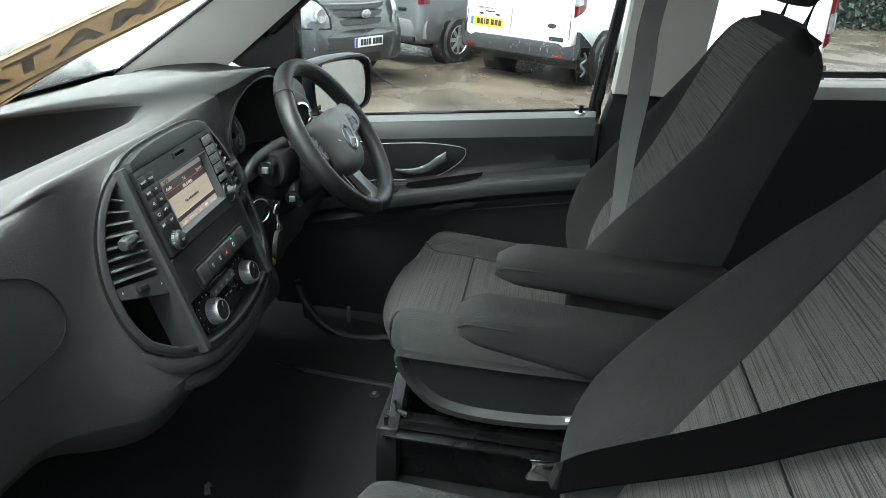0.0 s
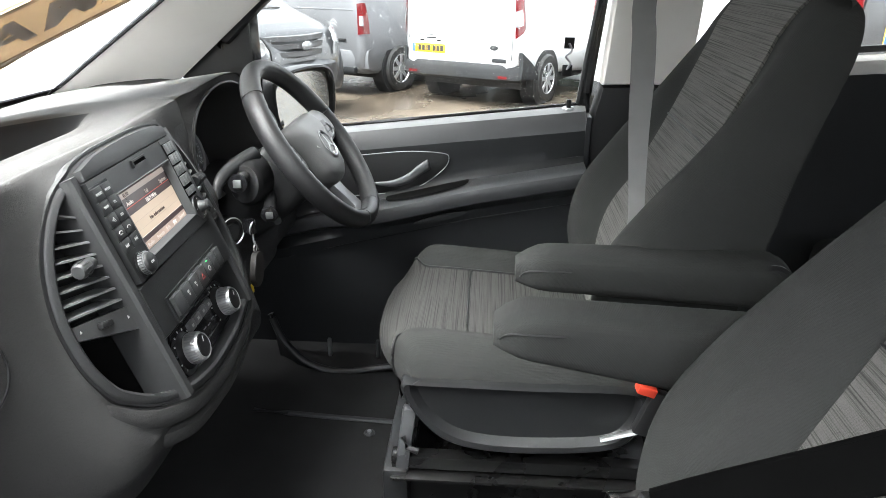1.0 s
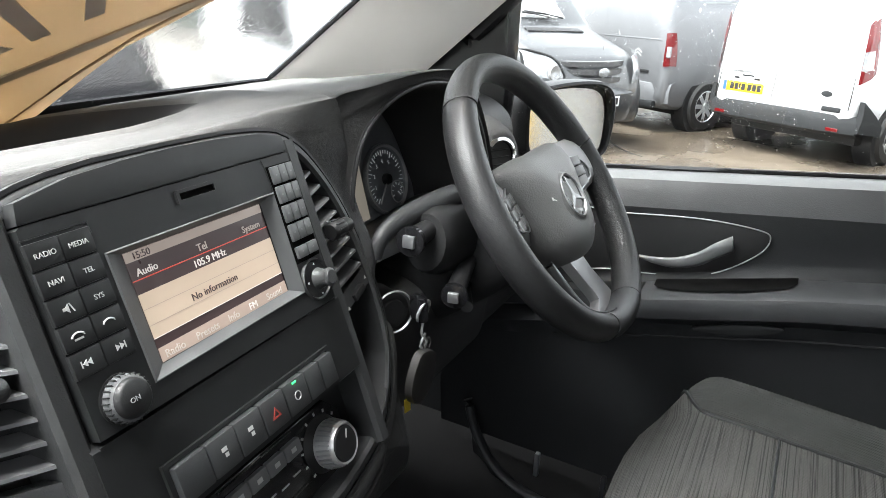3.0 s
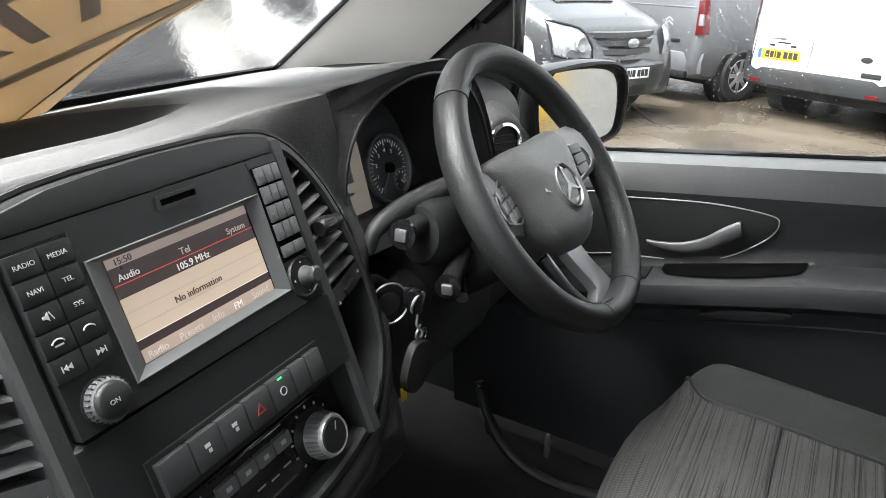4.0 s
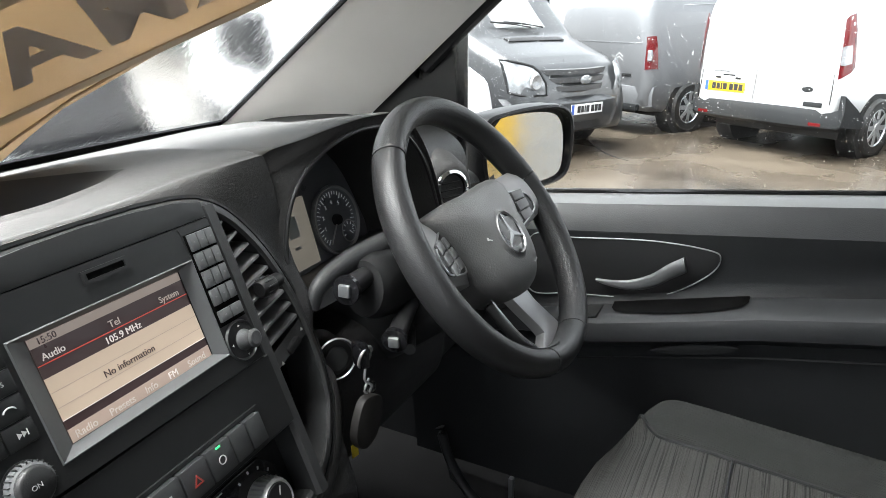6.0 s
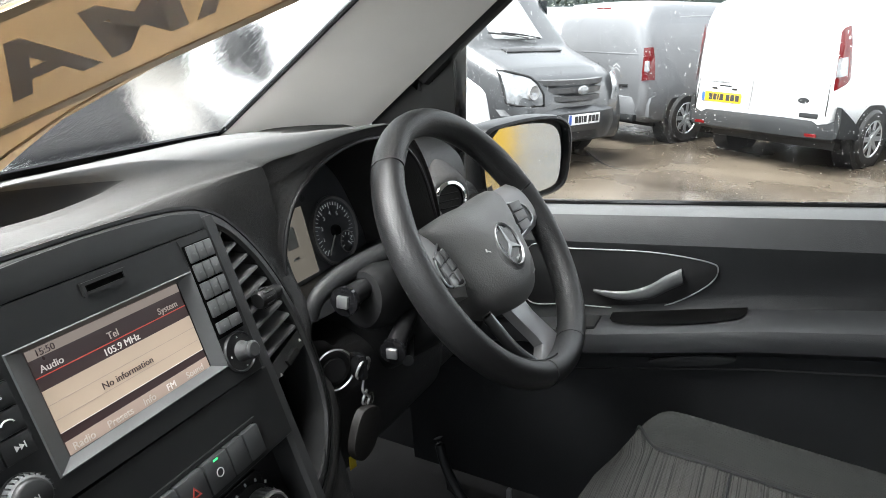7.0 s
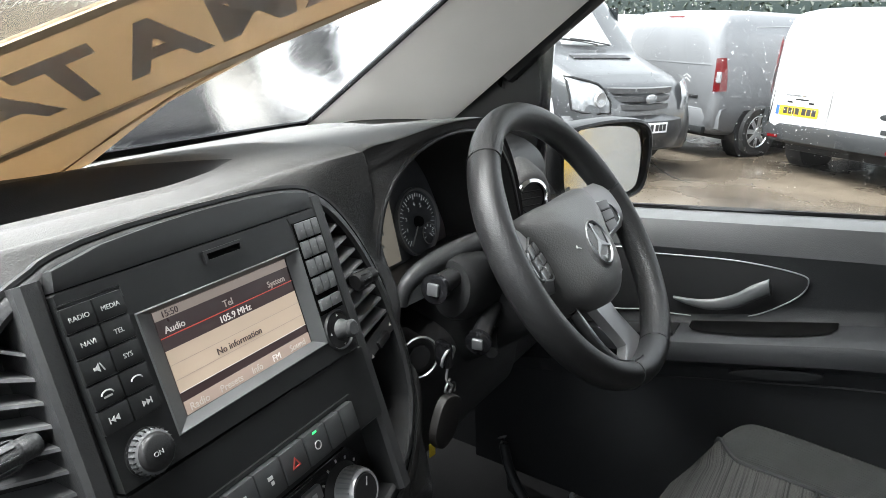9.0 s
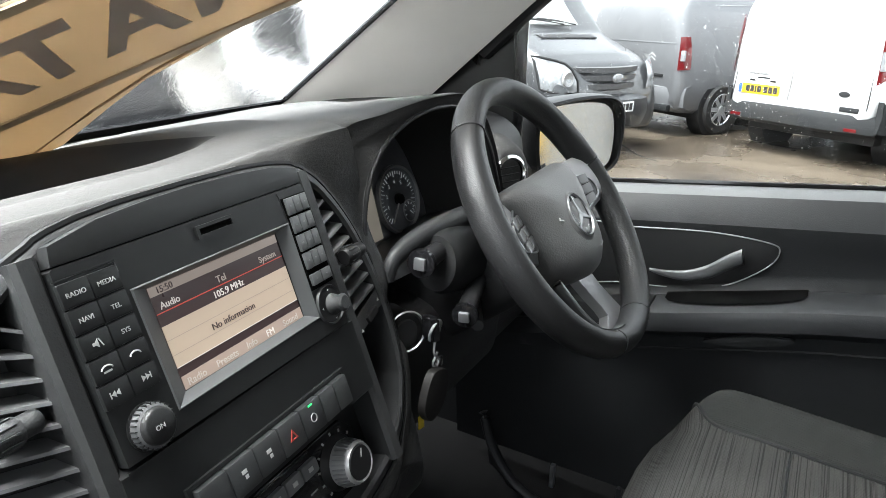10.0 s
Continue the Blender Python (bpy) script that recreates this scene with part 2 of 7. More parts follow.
def hide(name, color, rough, scale, depth=0.8):
    """Moulded skin with a pebbled leather grain."""
    m = mat(name, color, rough, 0, 0, 900, 0.07, 5)
    n, l = m.node_tree.nodes, m.node_tree.links
    p = n["Principled BSDF"]
    co = n.new("ShaderNodeTexCoord")
    mp = n.new("ShaderNodeMapping")
    mp.inputs["Scale"].default_value = (1, 0.55, 1)
    l.new(co.outputs["Object"], mp.inputs["Vector"])
    vo = n.new("ShaderNodeTexVoronoi")
    vo.feature = "DISTANCE_TO_EDGE"
    vo.inputs["Scale"].default_value = scale
    l.new(mp.outputs[0], vo.inputs["Vector"])
    no = n.new("ShaderNodeTexNoise")
    no.inputs["Scale"].default_value, no.inputs["Detail"].default_value = scale * 0.35, 4
    l.new(mp.outputs[0], no.inputs["Vector"])
    ad = n.new("ShaderNodeMath")
    ad.operation = "MULTIPLY_ADD"
    ad.inputs[1].default_value = 1.4
    l.new(no.outputs["Fac"], ad.inputs[0])
    l.new(vo.outputs["Distance"], ad.inputs[2])
    b = n.new("ShaderNodeBump")
    b.inputs["Strength"].default_value, b.inputs["Distance"].default_value = depth, 0.0012
    l.new(ad.outputs[0], b.inputs["Height"])
    l.new(b.outputs[0], p.inputs["Normal"])
    return m


def backlit(name, color, through_share):
    """Thin board that lets part of the daylight through."""
    m = mat(name, color, 0.55, 0, 0.3, 200, 0.10, 3)
    n, l = m.node_tree.nodes, m.node_tree.links
    p = n["Principled BSDF"]
    tr = n.new("ShaderNodeBsdfTranslucent")
    l.new(p.inputs["Base Color"].links[0].from_socket, tr.inputs["Color"])
    mx = n.new("ShaderNodeMixShader")
    mx.inputs[0].default_value = through_share
    l.new(p.outputs[0], mx.inputs[1])
    l.new(tr.outputs[0], mx.inputs[2])
    l.new(mx.outputs[0], n["Material Output"].inputs["Surface"])
    return m


DASH = mat("grained_dark_plastic", (0.030, 0.031, 0.032), 0.5, 0, 0.55, 700, 0.08, 5)
DASH_SOFT = hide("grained_soft_dash_skin", (0.050, 0.0493, 0.0485), 0.64, 950, 0.5)
DASH_SOFT.node_tree.nodes["Principled BSDF"].inputs["Specular IOR Level"].default_value = 0.2
# darker copy of the dash skin for the parts low in shade
KNEE = hide("dash_skin_darkened_for_shade", (0.018, 0.018, 0.0186), 0.5, 950, 0.6)
PANEL = mat("satin_black_panel", (0.012, 0.0124, 0.0128), 0.45, 0, 0.15, 1500, 0.1, 7, spec=0.33)
BLACK = mat("black_plastic", (0.014, 0.014, 0.0145), 0.45, 0, 0.3, 900, 0.15, 8, spec=0.3)
GLOSS = mat("gloss_black_plastic", (0.01, 0.01, 0.011), 0.12, 0, 0, 900, 0.1, 8)
SEATPLAST = mat("seat_base_plastic", (0.011, 0.0114, 0.012), 0.42, 0, 0.5, 800, 0.1, 5)
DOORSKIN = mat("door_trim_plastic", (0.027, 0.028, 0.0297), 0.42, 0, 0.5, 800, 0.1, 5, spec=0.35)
# door plastic again: shoulder, upper panel and ledge toned for light and shade
DOORROUND = mat("door_plastic_half_lit", (0.055, 0.0565, 0.058), 0.45, 0, 0.5, 700, 0.07, 5, spec=0.35)
DOORSHADE = mat("door_plastic_shaded", (0.010, 0.0106, 0.0116), 0.45, 0, 0.4, 800, 0.1, 5, spec=0.28)
DOORTOP = mat("door_plastic_lit_ledge", (0.135, 0.138, 0.139), 0.45, 0, 0.5, 700, 0.07, 5)
PILLAR = mat("pale_grey_pillar_trim", (0.72, 0.70, 0.665), 0.75, 0, 0.4, 800, 0.05, 6)
CARPET = mat("dark_floor_covering", (0.015, 0.015, 0.0152), 0.9, 0, 0.8, 500, 0.25, 12, spec=0.15)
LEATHER = mat("grained_black_leather", (0.013, 0.013, 0.0135), 0.4, 0, 0.6, 1100, 0.1, 9, spec=0.4)
SATIN = mat("satin_silver", (0.42, 0.43, 0.44), 0.32, 0.85, 0.05, 900, 0.05, 9)
DIMSATIN = mat("dim_satin_metal", (0.36, 0.365, 0.37), 0.38, 0.8, 0, 900, 0.05, 9)
CHROME = mat("chrome", (0.75, 0.75, 0.75), 0.08, 1.0, 0, 900, 0.03, 9, worn=0.04)
WHITEMARK = mat("pale_print", (0.42, 0.42, 0.41), 0.6)
GREYMARK = mat("grey_print", (0.3, 0.3, 0.3), 0.6)
CLOTH = fabric("grey_side_cloth", (0.027, 0.0277, 0.0265), (0.033, 0.033, 0.033), "run", 3200, 0)
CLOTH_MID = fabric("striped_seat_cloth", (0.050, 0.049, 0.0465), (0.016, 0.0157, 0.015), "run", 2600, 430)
# seat cloth again, paler to make up for weak light on the backrests
CLOTH_BACK = fabric("backrest_cloth_lightened_as_lit", (0.105, 0.102, 0.096), (0.042, 0.041, 0.039), "run", 2600, 330)
WEBBING = mat("seat_belt_webbing", (0.17, 0.17, 0.168), 0.7, 0, 0.6, 1800, 0.1, 20)
DARKWEB = mat("black_belt_webbing", (0.0025, 0.0025, 0.0025), 0.9, 0, 0.3, 1800, 0.1, 20, spec=0.02)
ORANGE = mat("orange_red_plastic", (0.55, 0.05, 0.025), 0.45)
STEEL = mat("painted_black_steel", (0.008, 0.008, 0.008), 0.28, 0.0, 0.1, 300, 0.2, 14)
PANE = glass("clear_window_glass")
WET = glass("rain_washed_windscreen", ripple=0.075, rscale=150)
WET.node_tree.nodes["Principled BSDF"].inputs["IOR"].default_value = 1.22
INNER = glass("windscreen_inner_face", (0.96, 0.98, 0.97))
INNER.node_tree.nodes["Principled BSDF"].inputs["IOR"].default_value = 1.22
DROP = glass("rain_drops", (1, 1, 1))
DROP.node_tree.nodes["Principled BSDF"].inputs["IOR"].default_value = 1.2
MIRROR = mat("wet_mirror_silver", (0.42, 0.42, 0.41), 0.10, 1.0, 0, 900, 0.01, 9, worn=0.01)
TAN = backlit("tan_sign_board", (0.53, 0.43, 0.30), 0.26)
TAN_DARK = mat("brown_sign_edge", (0.40, 0.30, 0.19), 0.55, 0, 0.3, 200, 0.12, 3)
SIGNMARK = backlit("grey_sign_letters", (0.60, 0.545, 0.49), 0.42)

# ---- the van's shell ----
HALF = 0.90


def plain(name, bm, material, label, category, kind="structure", smooth=True):
    return tagged(part(name, bm, material, None, "", smooth), label, category, "", kind)


plain("floor", rbox(3.2, 1.78, 0.05, 0, pose(0.86, 0, 0.005)), CARPET, "dark ribbed floor covering of the cab", "floor")
plain("floor_trim", tube([(-0.09, 0.515, 0.036), (0.0, 0.512, 0.034), (0.12, 0.505, 0.033), (0.27, 0.497, 0.034)], 0.008, 8, flat=0.6), DOORSKIN, "worn plastic edge strip of the driver's step", "trim")
plain("ceiling", rbox(2.34, 1.80, 0.04, 0.0, pose(1.25, 0, 1.42)), PILLAR, "pale grey cloth headliner over the cab", "ceiling")
plain("wall_rear", rbox(0.04, 1.76, 1.42, 0, pose(2.42, 0, 0.71)), DOORSKIN, "dark panel closing the rear of the cabin", "wall")
plain("wall_front", rbox(0.04, 1.5, 0.80, 0, pose(-0.72, 0, 0.36)), BLACK, "black bulkhead below the windscreen", "wall")
plain("header_panel", slab([[Vector((x, y, z)) for y in (-0.72, 0, 0.72)] for x, z in ((0.10, 1.212), (0.16, 1.33), (0.26, 1.40))], (-0.01, 0, 0.012)), PILLAR, "pale header trim above the windscreen", "trim")
plain("wall_driver_front", rbox(0.52, 0.06, 0.72, 0, pose(-0.47, HALF, 0.33)), DOORSKIN, "dark footwell side ahead of the driver's door", "wall")
# opening and pane are out of view, added to let in more light
plain("wall_passenger_rear", join(rbox(1.32, 0.06, 0.75, 0, pose(1.76, -HALF, 0.375)), rbox(1.32, 0.06, 0.1, 0, pose(1.76, -HALF, 1.37)), rbox(0.10, 0.06, 0.57, 0, pose(1.15, -HALF, 1.035)), rbox(0.42, 0.06, 0.57, 0, pose(2.21, -HALF, 1.035))), DOORSKIN, "dark unseen side panel, its window opening added to let light in", "wall")
pw_ = plain("window_rear_passenger_added", rbox(0.80, 0.006, 0.57, 0, pose(1.60, -HALF - 0.005, 1.035)), PANE, "clear rear side window pane", "window")
pw_.visible_shadow = False
plain("wall_passenger_front", rbox(0.5, 0.06, 0.78, 0, pose(-0.49, -HALF, 0.36)), DOORSKIN, "dark footwell side ahead of the passenger doorway", "wall")

# open door out of view, added to hold light off the seat fronts
plain("door_passenger", slab([[Vector((x, y, z)) for y, x in ((-0.94, -0.30), (-1.4, -0.36), (-1.95, -0.42))] for z in (0.02, 0.4, 0.74)], (-0.09, -0.01, 0)), DOORSKIN, "unseen passenger door, swung wide open, added to block light", "van door")

# rear side panel with its window opening on the driver's side
rp = join(rbox(1.62, 0.06, 0.865, 0.0, pose(1.61, HALF - 0.01, 0.4025)), rbox(1.62, 0.06, 0.1, 0.0, pose(1.61, HALF - 0.01, 1.37)), rbox(0.5, 0.06, 0.485, 0.0, pose(2.17, HALF - 0.01, 1.0775)))
plain("wall_driver_rear", rp, DOORSKIN, "dark side panel with a window opening behind the driver", "wall")
plain("rear_window_ledge", rbox(1.0, 0.09, 0.035, 0.012, pose(1.50, HALF - 0.05, 0.868, 0, -4, 0)), PILLAR, "pale ledge under the rear side window", "trim")
rw = plain("window_rear", rbox(1.0, 0.006, 0.485, 0, pose(1.44, HALF + 0.005, 1.0775)), PANE, "clear rear side window pane", "window")
rw.visible_shadow = False
plain("window_seal", rbox(1.0, 0.014, 0.016, 0.004, pose(1.50, HALF - 0.012, 0.898, 0, -4, 0)), BLACK, "black rubber seal along the rear window's foot", "trim")

# pillar behind the driver's door: pale upper trim over a dark lower part
bp = thing("door_pillar", (0.84, 0.83, 0.0), "pillar behind the driver's door, pale above and black below", "pillar", "", "structure")
part("lower_trim", prism([(0.752, 0.03), (0.95, 0.03), (0.95, 0.805), (0.745, 0.80), (0.725, 0.70), (0.74, 0.4)], 0.08, Matrix(((1, 0, 0, 0), (0, 0, -1, HALF - 0.01), (0, 1, 0, 0), (0, 0, 0, 1))), 0.012), BLACK, bp)
part("upper_trim", prism([(0.745, 0.803), (0.95, 0.807), (0.97, 1.40), (0.78, 1.40)], 0.075, Matrix(((1, 0, 0, 0), (0, 0, -1, HALF - 0.01), (0, 1, 0, 0), (0, 0, 0, 1))), 0.014), PILLAR, bp, "pale grey upper pillar trim")
part("seal", tube(smoothline([(0.735, 0.862, 0.30), (0.722, 0.862, 0.55), (0.715, 0.865, 0.74), (0.735, 0.865, 1.0), (0.76, 0.85, 1.38)], 24), 0.012, 8), BLACK, bp, "black rubber door seal")

# windscreen pillars
for s, nm in ((1, "driver"), (-1, "passenger")):
    loops = []
    for t in [-0.12 + 1.12 * k / 15 for k in range(16)]:
        fx, fy, fz = mix(-0.555, 0.12, t), mix(0.672, 0.575, t), mix(0.775, 1.22, t)
        rx, ry, rz = mix(-0.285, 0.21, t), mix(0.835, 0.80, t), mix(0.812, 1.22, t)
        mid = Vector((mix(fx, rx, 0.45), mix(fy, ry, 0.5) - 0.02, mix(fz, rz, 0.5) + 0.012))
        a, b = Vector((fx, fy, fz)), Vector((rx, ry, rz))
        out = Vector((0, 0.05, 0.03))
        lp = [a, a * 0.7 + mid * 0.3 + Vector((0, -0.008, 0)), mid, mid * 0.4 + b * 0.6 + Vector((0, -0.008, 0)), b, b + out, mid + out * 1.4, a + out * 0.7]
        loops.append([(v.x, v.y * s, v.z) for v in lp])
    plain("windscreen_pillar_" + nm, loft(loops), PILLAR, "pale grey windscreen pillar trim, raked back", "pillar trim")
    plain("windscreen_edge_" + nm, tube([(mix(-0.575, 0.12, t) - 0.004, s * (mix(0.675, 0.575, t) - 0.002), mix(0.762, 1.22, t)) for t in [k / 10 for k in range(11)]], 0.0055, 8), GLOSS, "black edge band of the windscreen", "trim")

# windscreen, bowed forward at its middle
def screen_point(y, t):
    k = 1 - (y / 0.70) ** 2
    return Vector((mix(-0.56, 0.10, t) - 0.075 * k, y, mix(0.775, 1.215, t) - 0.006 * k))


wsg = [[screen_point(mix(-0.72, 0.72, i / 28), j / 14) for i in range(29)] for j in range(15)]
ws = plain("windscreen", slab(wsg, (-0.0025, 0, 0.004)), WET, "rain-streaked laminated windscreen", "windscreen")
ws.visible_shadow = False
ws.data.materials.append(INNER)
for p in ws.data.polygons:
    p.material_index = 0 if p.normal.x < 0 else 1
plain("windscreen_base_band", slab([[screen_point(mix(-0.72, 0.72, i / 28), t) + Vector((0.006, 0, 0.004)) for i in range(29)] for t in (-0.02, 0.05)], (0.002, 0, -0.003)), GLOSS, "black ceramic band along the windscreen's foot", "trim")

# ---- dashboard ----
O = Vector((0.045, 0.004, 0.662))
VV = Vector((-0.3387, 0, 0.9409))
NN = Vector((0.9409, 0, 0.3387))
UU = Vector((-0.0657, 0.9975, -0.0236))
NF = Vector((0.9386, 0.0698, 0.3379))
S = Matrix(((UU.x, VV.x, NF.x, O.x), (UU.y, VV.y, NF.y, O.y), (UU.z, VV.z, NF.z, O.z), (0, 0, 0, 1)))
HW = [(-0.136, 0.0), (-0.131, 0.05), (-0.121, 0.112), (-0.098, 0.172), (-0.066, 0.206), (-0.043, 0.218), (0.0, 0.226), (0.064, 0.222), (0.128, 0.2), (0.176, 0.165), (0.198, 0.128), (0.206, 0.09), (0.211, 0.0)]


HWS = sorted((p.x, p.y) for p in smoothline([(v, u, 0) for v, u in HW], 240))
HW_V, HW_U = np.array([a for a, b in HWS]), np.array([b for a, b in HWS])


def halfwidth(v):
    return max(0.0, float(np.interp(v, HW_V, HW_U, 0.0, 0.0)))


def stack_rise(u, v):
    """How far the centre stack stands out: turned a little, its sides bent away."""
    return 0.008 - 0.07 * min(0.145, max(-0.145, u)) - (0.25 if u > 0 else 0.46) * max(0, abs(u) - 0.135)


def sp(u, v, o=0.0):
    """A place on the centre stack."""
    return O + Vector((0, u, 0)) + VV * v + NN * (o + stack_rise(u, v))


def onstack(u, v, o=0.0):
    """A frame on the centre stack: local x across, y up, z out."""
    return Matrix.Translation(sp(u, v, o)) @ S.to_3x3().to_4x4()


PROFILE = {
    "P": [(-0.66, .77), (-.49, .80), (-.462, .765), (-.42, .71), (-.16, .72), (-.112, .844), (-.085, .858), (-.045, .856), (-.014, .835), (.002, .75), (.0, .63), (-.02, .535), (-.07, .49), (-.25, .47)],
    "C": [(-0.66, .77), (-.49, .80), (-.462, .765), (-.42, .71), (-.16, .72), (-.112, .846), (-.085, .859), (-.05, .859), (-.028, .846), (.012, .70), (.058, .57), (.072, .51), (.03, .43), (-.25, .40)],
    "K": [(-0.66, .77), (-.50, .795), (-.43, .812), (-.34, .832), (-.22, .855), (-.13, .864), (-.092, .868), (-.05, .867), (-.028, .846), (.012, .70), (.058, .57), (.072, .51), (.03, .43), (-.25, .40)],
    "D": [(-0.66, .77), (-.50, .80), (-.45, .81), (-.36, .825), (-.28, .83), (-.24, .83), (-.21, .80), (-.185, .72), (-.16, .63), (-.06, .62), (.0, .59), (.0, .5), (-.04, .42), (-.25, .40)],
    "E": [(-0.66, .77), (-.50, .79), (-.45, .80), (-.36, .805), (-.28, .80), (-.2, .80), (-.14, .795), (-.1, .78), (-.075, .75), (-.065, .68), (-.03, .6), (-.02, .5), (-.05, .42), (-.25, .40)],
}
SM = {k: smoothline([(x, 0, z) for x, z in p], 390) for k, p in PROFILE.items()}


def dash_row(y):
    if y < 0.0:
        a, b, t = "P", "C", sm(-0.36, -0.235, y)
    elif y < 0.215:
        a, b, t = "C", "K", sm(0.02, 0.16, y)
    elif y < 0.4:
        a, b, t = "K", "D", sm(0.235, 0.30, y)
    else:
        a, b, t = "D", "E", sm(0.56, 0.61, y)
    row = []
    for p, q in zip(SM[a], SM[b]):
        if a == "K":
            w = sm(0.64, 0.72, p.z)
            t = sm(mix(0.212, 0.235, w), mix(0.24, 0.30, w), y)
        c = p.lerp(q, t)
        c.y = y
        if c.x < -0.5:
            c.x += 0.09 * (y / 0.72) ** 2
        d = c - O
        v, o = d.dot(VV), d.dot(NN)
        lim = stack_rise(y, v)
        if -0.22 < v < 0.222 and abs(y) < 0.34 and c.x > -0.09:
            h = halfwidth(v)
            g = (halfwidth(v + 0.004) - halfwidth(v - 0.004)) / 0.008
            d = (h - abs(y)) / math.sqrt(1 + min(25, g * g)) if h > 0 else -max(0.01, HW[0][0] - v)
            near = sm(0.085, 0.008, -d) * sm(0.215, 0.16, v) * (1 if y < 0.15 else sm(0.25, 0.20, y))
            c += NN * (lim - 0.005 - o) * near * sm(-0.14, -0.04, v)
            o = (c - O).dot(NN)
            if o > lim - 0.012 and abs(y) < 0.25:
                c -= NN * (o - lim + 0.012) * sm(-0.02, -0.08, v) * sm(0.25, 0.20, abs(y))
                o = (c - O).dot(NN)
            if d > 0.004 and o > lim - 0.075:
                c -= NN * (o - lim + 0.075)
        if 0.12 < y < 0.30 and c.x > -0.09 and c.z > 0.70:
            c.x = mix(c.x, min(c.x, -0.040 + 0.12 * (0.865 - c.z)), sm(mix(0.182, 0.125, sm(0.78, 0.82, c.z)), 0.230, y) * sm(0.70, 0.79, c.z))
        row.append(c)
    return row


ys = [mix(-0.80, 0.80, i / 640) for i in range(641)]
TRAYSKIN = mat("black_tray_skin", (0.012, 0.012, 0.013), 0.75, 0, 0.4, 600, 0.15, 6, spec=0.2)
dash = thing("dashboard", (-0.3, 0, 0.4), "grained grey plastic van dashboard with a long top tray", "dashboard")
grid_ = np.array([[(c.x, c.y, c.z) for c in dash_row(y)] for y in ys])


def slack(y, c):
    """1 where the skin may be drawn smooth: away from the console's rim, on the passenger's side and below."""
    v = (Vector(c) - O).dot(VV)
    h = halfwidth(v) if v > HW[0][0] else 0.19 * max(0, 1 + (v - HW[0][0]) / 0.04)
    return sm(0.004, 0.030, abs(y) - h) * sm(0.10, 0.0, y) * sm(-0.11, -0.06, c[0]) * sm(0.845, 0.815, c[2])


free = np.array([[slack(y, c) for c in row] for y, row in zip(ys, grid_)])[:, :, None]
for k in range(260):
    mean = grid_.copy()
    mean[1:-1, 1:-1] = (grid_[:-2, 1:-1] + grid_[2:, 1:-1] + grid_[1:-1, :-2] + grid_[1:-1, 2:]) / 4
    grid_ += free * (mean - grid_)
rows_ = [[Vector(c) for c in row] for row in grid_.tolist()]
cut = next(i for i, y in enumerate(ys) if y > 0.25)
mid = next(i for i, y in enumerate(ys) if y > 0.205)
sk_ = [r[148:331] for r in rows_[:mid + 1]]
part("dash_body", loft(sk_, False, False), DASH_SOFT, dash, "", True, 60)
part("dash_shoulder", loft([r[148:246] for r in rows_[mid:cut + 1]], False, False), DASH_SOFT, dash, "", True, 60)
# lower skin takes the shaded tone from here on
part("knee_edge", loft([r[245:331] for r in rows_[mid:cut + 1]], False, False), KNEE, dash, "", True, 60)
part("knee_panel", loft([r[148:] for r in rows_[cut:]], False, False), KNEE, dash, "lower panel round the column, skin darkened for shade", True, 60)
part("dash_foot", loft([r[330:] for r in rows_[:cut + 1]], False, False), KNEE, dash, "lower edge of the dashboard, skin darkened for shade", True, 60)
top = next(i for i, y in enumerate(ys) if y > 0.14)
part("dash_top", loft([r[34:149] for r in rows_[top:]], False, False), DASH_SOFT, dash, "", True, 60)
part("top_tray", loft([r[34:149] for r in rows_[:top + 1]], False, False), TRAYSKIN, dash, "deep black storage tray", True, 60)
part("screen_ledge", loft([r[:35] for r in rows_], False, False), DASH_SOFT, dash, "", True, 60)
part("dash_underside", rbox(0.5, 1.5, 0.05, 0.01, pose(-0.42, 0, 0.40)), BLACK, dash)

# glovebox and airbag seams on the passenger's side
def on_dash(y, z, out=0.001):
    row = [c for c in min(rows_, key=lambda r: abs(r[0].y - y)) if c.x > -0.12]
    for p, q in zip(row, row[1:]):
        if p.z >= z >= q.z and p.z > q.z:
            return Vector((mix(p.x, q.x, (p.z - z) / (p.z - q.z)) + out, y, z))
    return Vector((row[0].x + out, y, row[0].z))


part("glovebox_seam", tube([on_dash(p.y, p.z) for p in smoothline([(0, -0.70, 0.815), (0, -0.50, 0.812), (0, -0.40, 0.805), (0, -0.345, 0.785), (0, -0.315, 0.75), (0, -0.308, 0.71), (0, -0.335, 0.680), (0, -0.40, 0.668), (0, -0.55, 0.664), (0, -0.72, 0.660)], 90)], 0.0016, 6), BLACK, dash)

# instrument hood
# blue-grey face paled to carry the reflection of a lens that isn't modelled
FACE = mat("cluster_face_paled_for_lens_sheen", (0.16, 0.167, 0.18), 0.3, 0, 0, 900, 0.08, 9)
hood = thing("instrument_binnacle", (-0.15, 0.41, 0.6), "hooded instrument cluster behind the steering wheel, lit grey dials", "instrument cluster")
arc_o = smoothline([(0, .218, .60), (0, .220, .68), (0, .222, .76), (0, .225, .825), (0, .238, .860), (0, .30, .8725), (0, .44, .876), (0, .525, .858), (0, .58, .77), (0, .60, .62)], 54)
arc_i = smoothline([(0, .222, .60), (0, .226, .70), (0, .238, .775), (0, .272, .826), (0, .335, .856), (0, .42, .866), (0, .50, .850), (0, .555, .80), (0, .585, .71), (0, .60, .62)], 54)
loops = []
